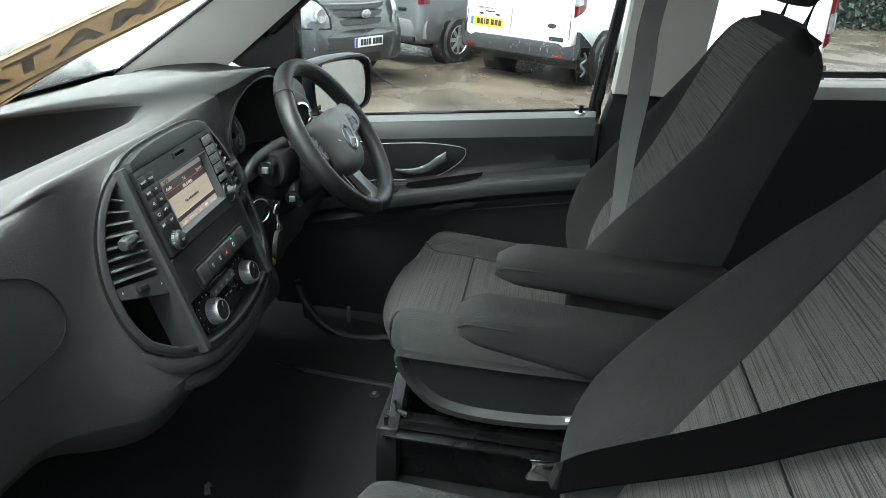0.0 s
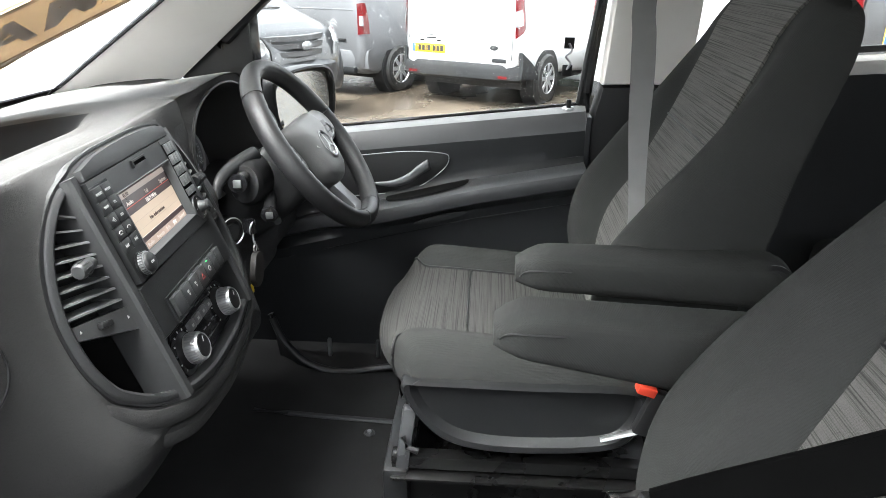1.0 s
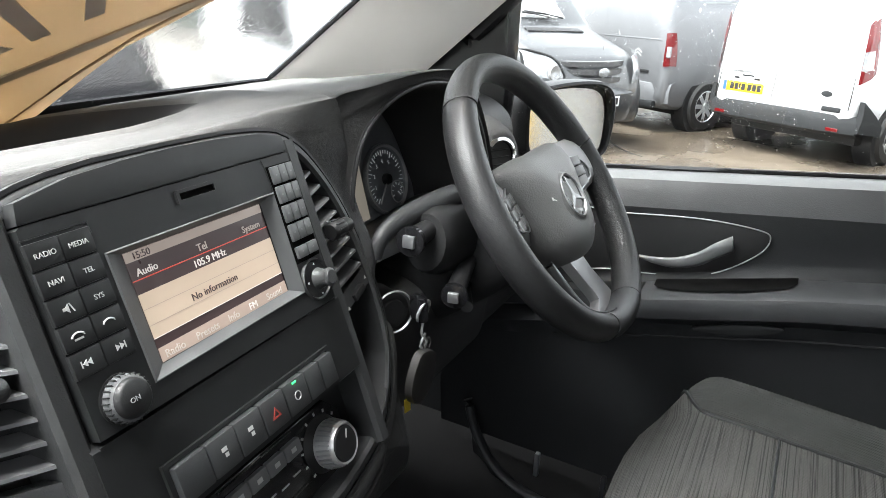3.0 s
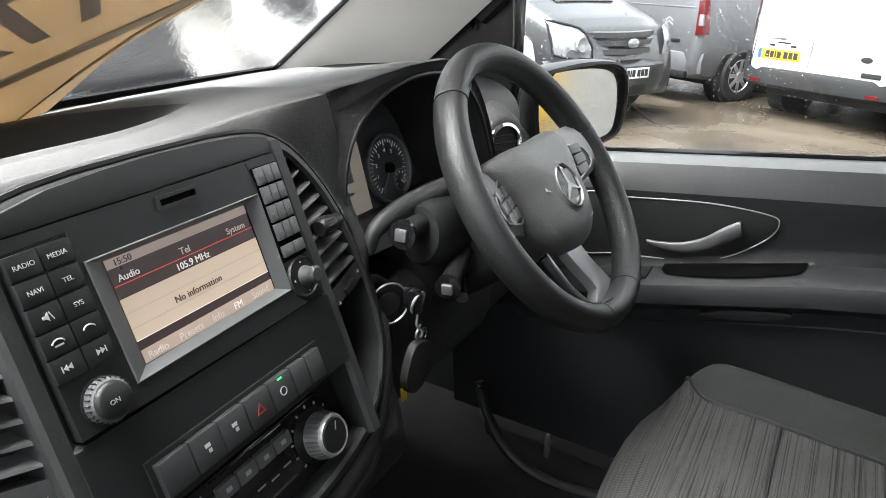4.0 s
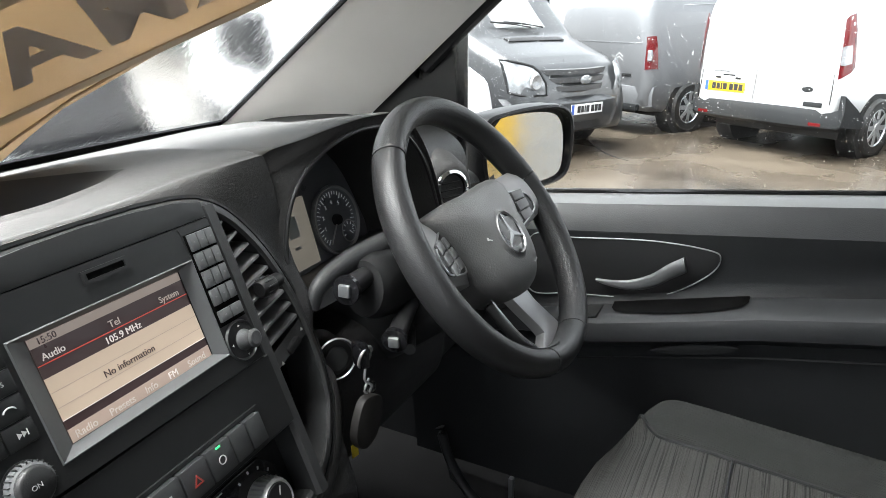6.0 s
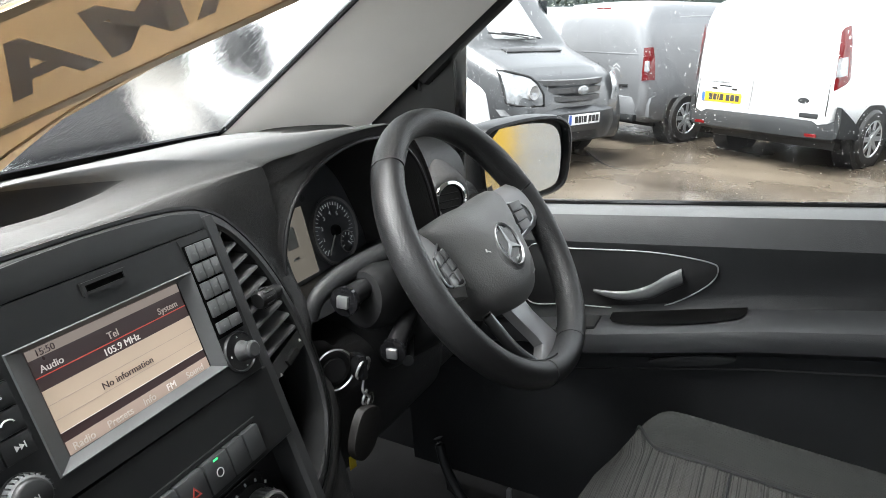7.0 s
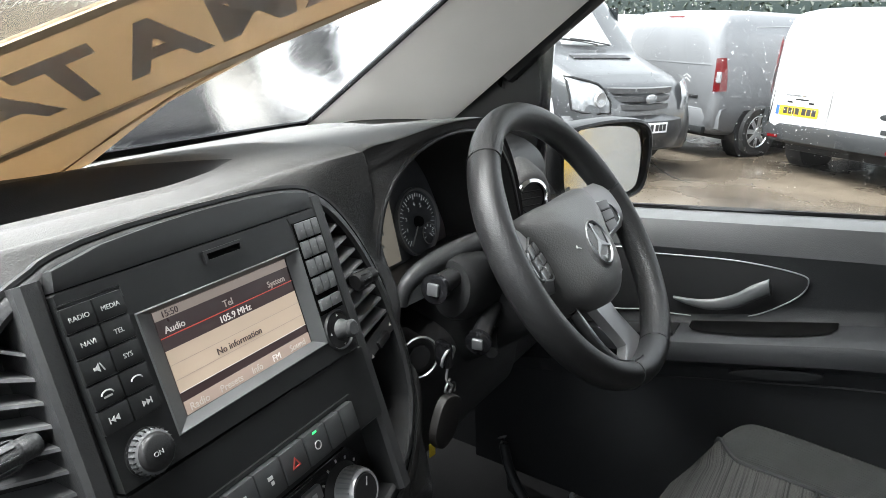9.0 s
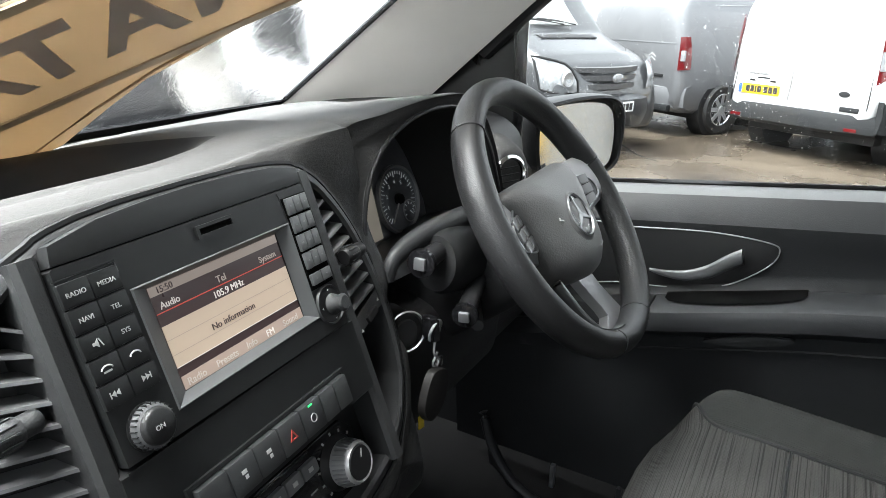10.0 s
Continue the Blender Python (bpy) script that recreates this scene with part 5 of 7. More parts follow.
# seams, grab tray and switches on the armrest
# tray hollow drawn as a near-black sheet, its shade in the colour
part("armrest_tray", loft([[Vector((x, y, arm_z(x) + z)) for y, z in ((0.786, 0.012), (0.77, 0.0085), (mix(0.768, 0.735, math.sin(math.pi * q) ** 0.35), 0.009), (mix(0.766, 0.733, math.sin(math.pi * q) ** 0.35), 0.0092))] for q, x in [(k / 24, mix(0.22, 0.43, k / 24)) for k in range(25)]], False, False), SLOTBLACK, door, "", True, 180)
part("window_switch", rbox(0.07, 0.05, 0.006, 0.003, pose(0.17, 0.757, arm_z(0.17) + 0.007, 0, -14, 0)), PANEL, door)
part("switch_key", rbox(0.022, 0.012, 0.006, 0.002, pose(0.165, 0.765, arm_z(0.165) + 0.012, 0, -14, 0)), SATIN, door)
part("pull_slot", prism([(p.x, p.y) for p in smoothline([(-0.068, -0.002, 0), (-0.03, 0.006, 0), (0.03, 0.008, 0), (0.068, 0.004, 0), (0.05, -0.005, 0), (0.0, -0.009, 0), (-0.045, -0.007, 0)], 36, True)], 0.008, pose(0.36, 0.752, arm_z(0.36) - 0.063, 0, -13, 0) @ Matrix(((1, 0, 0, 0), (0, 0, -1, 0), (0, 1, 0, 0), (0, 0, 0, 1))), 0.002), DASH, door)
part("lower_seam", tube([(x, 0.783, arm_z(x) - 0.098) for x in [mix(0.05, 0.70, k / 14) for k in range(15)]], 0.0022, 6), BLACK, door)
bin_o = smoothline([(-0.10, 0.735, 0.19), (-0.067, 0.722, 0.118), (-0.007, 0.715, 0.054), (0.085, 0.712, 0.028), (0.198, 0.712, 0.046), (0.30, 0.716, 0.062), (0.45, 0.725, 0.07), (0.62, 0.74, 0.07)], 48)
part("door_bin_lip", tube(bin_o, 0.011, 10, flat=0.8), DOORSKIN, door)
part("door_bin", loft([[Vector((p.x, p.y, p.z)), Vector((p.x, p.y + 0.015, p.z - 0.05)), Vector((p.x, 0.79, min(p.z, 0.02) - 0.05))] for p in bin_o], False, False), BLACK, door)
for x in (0.055, 0.19):
    part("bin_rib", rbox(0.010, 0.012, 0.055, 0.003, pose(x, 0.745, 0.085)), SATIN if x < 0.1 else DOORSKIN, door)
part("lock_pin", turned([(0.0, 0.024), (0.0055, 0.023), (0.0065, 0.016), (0.0055, 0.010), (0.006, 0.0)], 18, pose(0.672, 0.848, belt_z(0.672) - 0.002)), BLACK, door)
part("lock_ferrule", turned([(0.007, 0.0), (0.013, 0.003), (0.017, 0.0), (0.017, -0.006)], 24, pose(0.672, 0.848, belt_z(0.672))), SATIN, door)
# window frame: black sail panel ahead of the pane, slim rails round it
part("sail_panel", slab([[Vector((mix(-0.30, -0.112, k / 6), mix(0.845, 0.862, k / 6), mix(lo0, hi0, j))) for k, (lo0, hi0) in enumerate(zip([0.80, 0.785, 0.765, 0.745, 0.725, 0.705, 0.69], [0.83, 0.852, 0.876, 0.90, 0.925, 0.95, 0.97]))] for j in (0, 0.5, 1)], (0, 0.03, 0)), BLACK, door)
part("window_frame", tube(smoothline([(-0.125, 0.872, 0.66), (-0.113, 0.868, 0.80), (-0.108, 0.862, 0.955)], 16), 0.011, 8), GLOSS, door)
part("window_frame", tube(smoothline([(-0.20, 0.855, 0.88), (-0.108, 0.850, 0.962), (0.0, 0.842, 1.052), (0.14, 0.828, 1.17), (0.24, 0.815, 1.24)], 24), 0.016, 8), BLACK, door)
part("window_frame", tube(smoothline([(0.700, 0.872, 0.735), (0.712, 0.868, 0.85), (0.735, 0.855, 1.05), (0.76, 0.83, 1.30)], 24), 0.011, 8), BLACK, door)
part("quarter_bar", tube([(-0.185, 0.868, 0.73), (-0.178, 0.866, 0.82), (-0.165, 0.862, 0.92)], 0.007, 8), GLOSS, door)
part("window_seal", tube([(x, 0.876, belt_z(x) + 0.003) for x in [mix(-0.11, 0.70, k / 12) for k in range(13)]], 0.0045, 8), GLOSS, door)
pane = part("window_pane", slab([[Vector((x, mix(0.884, 0.80, j / 4) , mix(0.64, 1.28, j / 4))) for x in (-0.12, 0.16, 0.44, 0.74)] for j in range(5)], (0, 0.004, 0)), PANE, door, "rain-spotted clear side window")
pane.visible_shadow = False
# rain on the pane
rnd = random.Random(7)
bm = bmesh.new()
for k in range(14000):
    x = rnd.uniform(-0.11, 0.72)
    g = rnd.random()
    j = g ** 0.8
    z = mix(0.66, 1.26, j)
    dens = 1.0 if x < 0.12 else 0.45 + 0.35 * math.sin(x * 23 + z * 9)
    if rnd.random() > dens:
        continue
    y = mix(0.884, 0.80, (z - 0.64) / 0.64) + 0.0046
    r = 0.0003 + 0.0009 * rnd.random() ** 3
    st_ = 1 + (rnd.random() < 0.08) * rnd.uniform(0.5, 3)
    c = Vector((x, y, z))
    top = bm.verts.new(c + Vector((0, r * 0.42, -r * 0.2)))
    ring = [bm.verts.new(c + Vector((r * math.cos(a), 0, r * st_ * math.sin(a)))) for a in [2 * math.pi * q / 8 for q in range(8)]]
    mid = [bm.verts.new(c + Vector((0.72 * r * math.cos(a), r * 0.30, 0.72 * r * st_ * math.sin(a)))) for a in [2 * math.pi * q / 8 for q in range(8)]]
    for q in range(8):
        w = (q + 1) % 8
        bm.faces.new((ring[q], ring[w], mid[w], mid[q]))
        bm.faces.new((mid[q], mid[w], top))
    bm.faces.new(ring[::-1])
rain = part("rain_drops", fix(bm), DROP, door, "rain drops and runs on the pane")
rain["kind"] = "stuff"
rain.visible_shadow = False

# ---- door mirror ----
mir = thing("door_mirror", (-0.06, 1.07, 0.61), "black door mirror housing with a wet glass", "door mirror")
HOUSING = mat("wet_black_housing", (0.006, 0.006, 0.0065), 0.35, 0, 0.1, 60, 0.1, 9, spec=0.15)
mo = [(p.x, p.y) for p in smoothline([(-0.138, 0.075, 0), (-0.07, 0.09, 0), (0.04, 0.092, 0), (0.118, 0.078, 0), (0.146, 0.035, 0), (0.142, -0.05, 0), (0.115, -0.085, 0), (0.03, -0.094, 0), (-0.07, -0.085, 0), (-0.13, -0.062, 0), (-0.148, 0.01, 0)], 66, True)]
MM = Matrix.Translation((-0.06, 1.078, 0.706)) @ Matrix.Rotation(radians(-22), 4, "Z") @ Matrix(((0, 0, 1, 0), (1, 0, 0, 0), (0, 1, 0, 0), (0, 0, 0, 1)))
loops = [[MM @ Vector((x * k, y * k, z)) for x, y in mo] for k, z in ((0.90, -0.004), (0.90, 0.014), (0.93, 0.018), (0.98, 0.014), (1.0, 0.0), (0.98, -0.03), (0.88, -0.07), (0.6, -0.10), (0.2, -0.11))]
part("housing", loft(loops), HOUSING, mir)
part("mirror_glass", prism([(x * 0.80 - 0.012, y * 0.82) for x, y in mo], 0.003, MM @ pose(0, 0, 0.004, -4.5, -4, 0)), MIRROR, mir, "rain-spotted mirror glass")
part("mirror_arm", tube([(-0.19, 0.89, 0.66), (-0.16, 0.94, 0.655), (-0.12, 1.0, 0.655)], 0.035, 12, flat=0.6), BLACK, mir)

# ---- seats ----
FRONT_DRIVER = [(.70, .44), (.672, .47), (.662, .54), (.680, .63), (.730, .71), (.806, .815), (.885, .935), (.936, 1.02), (.98, 1.055)]
REAR_DRIVER = [(.90, .44), (.905, .50), (.92, .59), (.942, .68), (.958, .77), (.985, .87), (1.015, .955), (1.022, 1.01), (1.0, 1.055)]
FRONT = [(.70, .44), (.668, .47), (.657, .54), (.670, .63), (.712, .71), (.80, .825), (.885, .935), (.945, 1.02), (.985, 1.055)]
REAR = [(.86, .44), (.87, .50), (.895, .59), (.93, .68), (.965, .77), (1.01, .87), (1.045, .955), (1.052, 1.01), (1.02, 1.055)]


# grey stands for sky reflected in the leg's gloss black
SEATLEG = mat("seat_leg_with_sky_sheen", (0.05, 0.051, 0.053), 0.28, 0, 0.1, 300, 0.2, 14)


def seat(name, label, cy, side, cdx=0.0, cdz=0.0, front=None, rear=None):
    """One front seat; side: the sign of y towards the cab's middle from the seat."""
    e = thing(name, (0.6, cy, 0.03), label, "seat", "front seats")
    f = smoothline([(x, 0, z) for x, z in front or FRONT], 40)
    r = smoothline([(x, 0, z) for x, z in rear or REAR], 40)
    loops, mids = [], []
    n = len(f)
    for i, (a, b) in enumerate(zip(f, r)):
        t = i / (n - 1)
        hw = mix(0.245, 0.20, sm(0.55, 1, t)) - 0.03 * (1 - sm(0, 0.12, t)) - 0.055 * sm(0.86, 1.0, t) ** 2
        if front:
            deep = 0.066 * sm(0.05, 0.25, t) * min(1, max(0.05, (0.99 - a.z) / 0.29))
            mw = 0.137 + 0.027 * sm(0.60, 0.95, a.z)
        else:
            deep = 0.046 * sm(0.05, 0.3, t) * (1 - 0.75 * sm(0.62, 0.98, t))
            mw = 0.064 + 0.100 * sm(0.60, 0.95, a.z)
        lp = []
        for u in [mix(-1, 1, k / 36) for k in range(37)]:
            y = u * hw
            roll = 1 - max(0, (abs(y) - hw + 0.045) / 0.045) ** 2 * 1.0
            k = sm(mw + 0.05, mw - 0.02, abs(y))
            d = deep * k + 0.035 * (1 - roll)
            lp.append(Vector((a.x + d * 0.85, cy + y, a.z - d * 0.5)))
        back = [Vector((b.x - 0.02 * (abs(u) ** 4), cy + u * hw * 0.97, b.z)) for u in [mix(1, -1, k / 10) for k in range(11)]]
        loops.append(lp + back)
        mids.append([Vector((a.x + deep * 0.85 - 0.004, cy + mix(-1, 1, k / 8) * (mw - 0.02), a.z - deep * 0.5 + 0.0025)) for k in range(9)])
    bk = part("backrest", loft(loops), CLOTH, e, "", True, 60)
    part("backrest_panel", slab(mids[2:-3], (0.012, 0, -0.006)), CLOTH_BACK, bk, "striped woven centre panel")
    s0 = min(mids, key=lambda m: abs(m[4].z - 0.787))
    part("panel_seam", tube([p + Vector((-0.001, 0, 0.001)) for p in s0], 0.0016, 6), BLACK, bk)
    # cushion
    top = smoothline([(0.315, 0, 0.345), (0.280, 0, 0.355), (0.264, 0, 0.380), (0.276, 0, 0.408), (0.320, 0, 0.427), (0.38, 0, 0.430), (0.52, 0, 0.421), (0.66, 0, 0.412), (0.78, 0, 0.41)], 48)
    top = [p + Vector((cdx, 0, cdz)) for p in top]
    loops, mids = [], []
    for i, a in enumerate(top):
        t = i / (len(top) - 1)
        hw = 0.240 - 0.020 * (1 - sm(0.0, 0.35, t))

        def skin(y, out=0.0):
            u = abs(y) / hw
            edge = max(0, (abs(y) - hw + 0.075) / 0.075)
            bol = 0.046 * sm(0.145, 0.20, abs(y)) * sm(0.25, 0.5, t)
            fx = 0.105 * u ** 2.8 * (1 - sm(0.15, 0.75, t))
            return Vector((a.x + fx - out * (1 - sm(0.1, 0.3, t)), cy + y, a.z + bol - 0.062 * edge ** 2.4 * sm(0.08, 0.35, t) - 0.014 * u * u * (1 - sm(0.3, 0.6, t)) + out))

        pw = mix(0.190, 0.142, sm(0.34, 0.60, t))
        low = min(a.z - 0.004, 0.345 + cdz)
        loops.append([skin(mix(-hw, hw, k / 36)) for k in range(37)] + [Vector((max(a.x, 0.30 + cdx) + 0.06 * abs(u) ** 3 * (1 - sm(0.15, 0.75, t)), cy + u * hw * 0.985, low)) for u in (1, 0.5, 0, -0.5, -1)])
        mids.append([skin(mix(-pw, pw, k / 8), 0.0025) for k in range(9)])
    cu = part("cushion", loft(loops), CLOTH, e, "", True, 60)
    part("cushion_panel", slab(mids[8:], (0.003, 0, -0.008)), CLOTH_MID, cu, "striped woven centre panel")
    part("panel_seam", tube([p + Vector((0, 0, 0.001)) for p in min(mids, key=lambda m: abs(m[4].x - 0.445))], 0.0018, 6), BLACK, cu)
    for s in (-1, 1):
        part("piping", tube([m[0 if s < 0 else 8] + Vector((0, s * 0.002, 0.001)) for m in mids[8:]], 0.0032, 6), BLACK, cu)
    # headrest on two posts
    hl = []
    for t in [k / 10 for k in range(11)]:
        w = 0.135 * (1 - 0.25 * abs(2 * t - 1) ** 3)
        d = 0.045 * (1 - 0.5 * abs(2 * t - 1) ** 4)
        cx, cz = mix(0.985, 1.045, t), mix(1.085, 1.27, t)
        hl.append([Vector((cx + d * math.sin(q), cy + w * math.copysign(abs(math.cos(q)) ** 0.6, math.cos(q)), cz)) for q in [2 * math.pi * k / 20 for k in range(20)]])
    part("headrest", loft(hl), CLOTH, e)
    for s in (-1, 1):
        part("headrest_post", tube([(1.0, cy + s * 0.07, 1.04), (1.015, cy + s * 0.07, 1.12)], 0.006, 10), CHROME, e, "bright steel post")
    # plastic base with its side cover
    part("seat_pan", rbox(0.46, 0.46, 0.05, 0.01, pose(0.575 + cdx, cy, 0.335 + cdz)), BLACK, e)
    cov = [(p.x, p.y) for p in smoothline([(0.318, 0.388, 0), (0.36, 0.393, 0), (0.52, 0.392, 0), (0.68, 0.394, 0), (0.715, 0.37, 0), (0.70, 0.29, 0), (0.66, 0.248, 0), (0.55, 0.230, 0), (0.45, 0.232, 0), (0.385, 0.258, 0), (0.340, 0.32, 0)], 66, True)]
    cov = [(0.334 + (x - 0.318) * 1.10, 0.393 + (z - 0.393) * 0.87) for x, z in cov]
    inn = []
    c0 = (0.567, 0.338)
    for x, z in cov:
        inn.append((c0[0] + (x - c0[0]) * 0.88, c0[1] + (z - c0[1]) * (0.90 if z > 0.33 else 0.72) + 0.006))
    for s in (-1, 1):
        M = Matrix(((1, 0, 0, cdx), (0, 0, s, cy + s * 0.232), (0, 1, 0, cdz), (0, 0, 0, 1)))
        loops = [[M @ Vector((x, z, 0)) for x, z in cov], [M @ Vector((x, z, 0.024)) for x, z in cov], [M @ Vector((mix(x, p, 0.25), mix(z, q, 0.25), 0.032)) for (x, z), (p, q) in zip(cov, inn)], [M @ Vector((mix(x, p, 0.6), mix(z, q, 0.6), 0.030)) for (x, z), (p, q) in zip(cov, inn)], [M @ Vector((p, q, 0.016)) for p, q in inn]]
        part("side_cover", loft(loops), SEATPLAST, e, "black plastic side cover")
        part("rail", rbox(0.50, 0.03, 0.028, 0.004, pose(0.56, cy + s * 0.225, 0.200)), STEEL, e, "black steel seat rail")
        part("rail_lip", rbox(0.50, 0.05, 0.006, 0.001, pose(0.56, cy + s * 0.235, 0.176)), STEEL, e)
    part("pedestal", rbox(0.50, 0.44, 0.15, 0.012, pose(0.565, cy, 0.104)), STEEL, e)
    part("pedestal_foot", rbox(0.05, 0.50, 0.165, 0.01, pose(0.318 + cdx, cy, 0.105)), SEATPLAST, e)
    part("front_upright", rbox(0.03, 0.42, 0.17, 0.008, pose(0.345 + cdx, cy, 0.265 + cdz, 0, 6, 0)), STEEL, e)
    part("base_leg", rbox(0.026, 0.02, 0.20, 0.006, pose(0.335 + cdx, cy + side * 0.232, 0.225, 0, 7, 0)), SEATLEG, e, "gloss black steel leg, sky reflection put into its grey")
    part("tilt_lever", tube([(0.335, cy + side * 0.25, 0.27), (0.345, cy + side * 0.262, 0.255), (0.365, cy + side * 0.266, 0.25)], 0.006, 8), BLACK, e)
    part("recliner_lever", tube([(0.79, cy + side * 0.25, 0.33), (0.75, cy + side * 0.268, 0.32), (0.69, cy + side * 0.27, 0.30)], lambda t: 0.009 - 0.003 * t, 10, flat=0.5), SATIN, e)
    bk2 = part("buckle", rbox(0.030, 0.02, 0.09, 0.005, pose(0.765, cy + side * 0.285, 0.375, 0, 18, 0)), BLACK, e, "black belt buckle with a red button")
    part("buckle_button", rbox(0.032, 0.024, 0.016, 0.003, pose(0.752, cy + side * 0.285, 0.423, 0, 18, 0)), ORANGE, bk2, "orange-red release button")
    return e


def armrest(e, y, x0, z0, ln, drop, tall, rise=0.0):
    loops = []
    for t in [k / 24 for k in range(25)]:
        x = x0 + ln * t
        end = min(1, t / 0.12)
        h = tall * (0.55 + 0.45 * math.sin(end * math.pi / 2)) * mix(1.0, 1.25, t)
        w = 0.036 * (0.5 + 0.5 * math.sin(end * math.pi / 2)) + 0.004
        zt = z0 + rise * t - 0.020 * (1 - math.sin(end * math.pi / 2))
        zc = zt - h / 2 - drop * t * 0.5
        tail = math.sqrt(max(0.04, 1 - max(0, (t - 0.88) / 0.12) ** 2))
        h, w = h * tail, w * (0.4 + 0.6 * tail)
        loops.append([Vector((x, y + math.copysign(abs(math.cos(q)) ** 0.55, math.cos(q)) * w, zc + math.copysign(abs(math.sin(q)) ** 0.6, math.sin(q)) * (h / 2 + drop * t * 0.5 * tail))) for q in [2 * math.pi * k / 24 for k in range(24)]])
    pad_ = part("armrest", loft(loops), CLOTH, e, "folded-down cloth armrest", True, 60)
    sy = y - 0.0405
    part("arm_seam", tube(smoothline([(x0 + 0.006, y - 0.026, z0 - tall * 0.62), (x0 + 0.018, sy + 0.006, z0 - tall * 0.42), (x0 + 0.05, sy - 0.0005, z0 - tall * 0.36), (x0 + 0.085, sy - 0.0004, z0 - tall * 0.37)], 30), 0.0013, 6), BLACK, pad_)
    part("pivot", turned([(0.0, 0.01), (0.03, 0.01), (0.035, 0.004), (0.035, -0.03)], 24, Matrix.Translation((x0 + ln * 0.90, y - 0.026, z0 - tall * 0.62)) @ pose(0, 0, 0, 90, 0, 0)), BLACK, pad_)


rs = thing("rear_seat", (1.55, 0.45, 0.03), "grey cloth rear seat with a folded-down armrest", "seat")
part("cushion", rbox(0.48, 0.50, 0.16, 0.05, pose(1.52, 0.52, 0.38), 3), CLOTH, rs)
part("backrest", rbox(0.14, 0.50, 0.62, 0.06, pose(1.80, 0.52, 0.74, 0, 14, 0), 3), CLOTH, rs)
part("armrest", rbox(0.36, 0.07, 0.07, 0.03, pose(1.49, 0.235, 0.765, 0, -2, 0), 4), CLOTH, rs, "folded-down cloth armrest")
part("seat_base", rbox(0.40, 0.42, 0.28, 0.02, pose(1.52, 0.52, 0.17)), SEATPLAST, rs)

ds = seat("van_seat", "grey cloth driver's seat with striped centre panels on a black base", 0.405, -1, 0.0, 0.0, FRONT_DRIVER, REAR_DRIVER)
ps = seat("van_seat", "grey cloth passenger seat with striped centre panels, belted across", -0.425, 1, 0.05, -0.034)
armrest(ds, 0.150, 0.525, 0.661, 0.435, 0.006, 0.064)
armrest(ps, -0.118, 0.488, 0.702, 0.36, 0.045, 0.058, -0.012)

# ---- belts ----
def strap(name, pts, width, wv, material, label, taper=0.0):
    """Belt webbing along a line; taper lets it turn edge-on towards its end."""
    p = smoothline(pts, 40)
    w = Vector(wv).normalized() * width / 2
    slim = [1 - 0.42 * sm(0.35, 0.85, k / (len(p) - 1)) * (taper) for k in range(len(p))]
    g = [[q - w * s, q, q + w * s] for q, s in zip(p, slim)]
    d = (p[-1] - p[0]).normalized().cross(w.normalized()) * 0.0022
    e = thing(name, p[-1], label, "seat belt", "front seat belts")
    web = part("webbing", slab(g, d), material, e)
    for k in (-0.82, 0.82):
        part("edge_stitch", tube([q + w * (k * s) + d * 0.5 for q, s in zip(p, slim)], 0.0012, 6), material, web)
    return e


strap("seat_belt", [(0.845, 0.81, 1.30), (0.789, 0.66, 1.021), (0.778, 0.58, 0.943), (0.771, 0.52, 0.872), (0.758, 0.44, 0.796), (0.751, 0.37, 0.711), (0.742, 0.3, 0.642), (0.725, 0.25, 0.56)], 0.047, (1, -0.15, 0), WEBBING, "grey woven seat belt hanging across the driver's seat", 1.0)
pb = strap("seat_belt", [(0.985, -0.61, 1.06), (0.925, -0.577, 0.975), (0.838, -0.526, 0.890), (0.766, -0.476, 0.797), (0.676, -0.383, 0.663), (0.652, -0.300, 0.565)], 0.050, (0.15, 1, 0.2), DARKWEB, "black seat belt drawn across the passenger backrest")
part("tongue_plate", rbox(0.055, 0.012, 0.028, 0.004, pose(0.638, -0.262, 0.535, 0, 12, 20)), CHROME, pb, "bright metal belt tongue")
part("tongue_grip", rbox(0.03, 0.018, 0.034, 0.005, pose(0.658, -0.283, 0.550, 0, 12, 20)), BLACK, pb)

# ---- sign lying against the windscreen ----
sg = thing("windscreen_sign", (-0.4, 0.1, 0.85), "tan lettered sign board leaning inside the windscreen", "sign")
SO = Vector((-0.30, 0.165, 0.938))
SD = Vector((0.235, 0.285, 0.150)).normalized()
SNv = Vector((-0.545, 0, 0.839))
SU = SNv.cross(SD).normalized()
SNn = SD.cross(SU).normalized()


def on_sign(s, w, o=0.0):
    return SO + SD * s + SU * w + SNn * o


def sign_poly(pts, depth, o):
    """A flat outline on the board; (along, down)."""
    return prism([(s, -w) for s, w in pts], depth, Matrix.Translation(on_sign(0, 0, o)) @ Matrix(((SD.x, -SU.x, -SNn.x, 0), (SD.y, -SU.y, -SNn.y, 0), (SD.z, -SU.z, -SNn.z, 0), (0, 0, 0, 1))))


part("board", sign_poly([(-0.30, 0.045), (0.50, 0.045), (0.50, -0.185), (-0.20, -0.185)], 0.003, -0.004), TAN, sg)
part("lower_border", sign_poly([(-0.30, 0.062), (0.50, 0.062), (0.50, 0.045), (-0.30, 0.045)], 0.005, -0.004), TAN_DARK, sg, "brown lower border")
part("upper_border", sign_poly([(-0.21, -0.17), (0.50, -0.17), (0.50, -0.185), (-0.20, -0.185)], 0.005, -0.004), TAN_DARK, sg, "brown upper border")
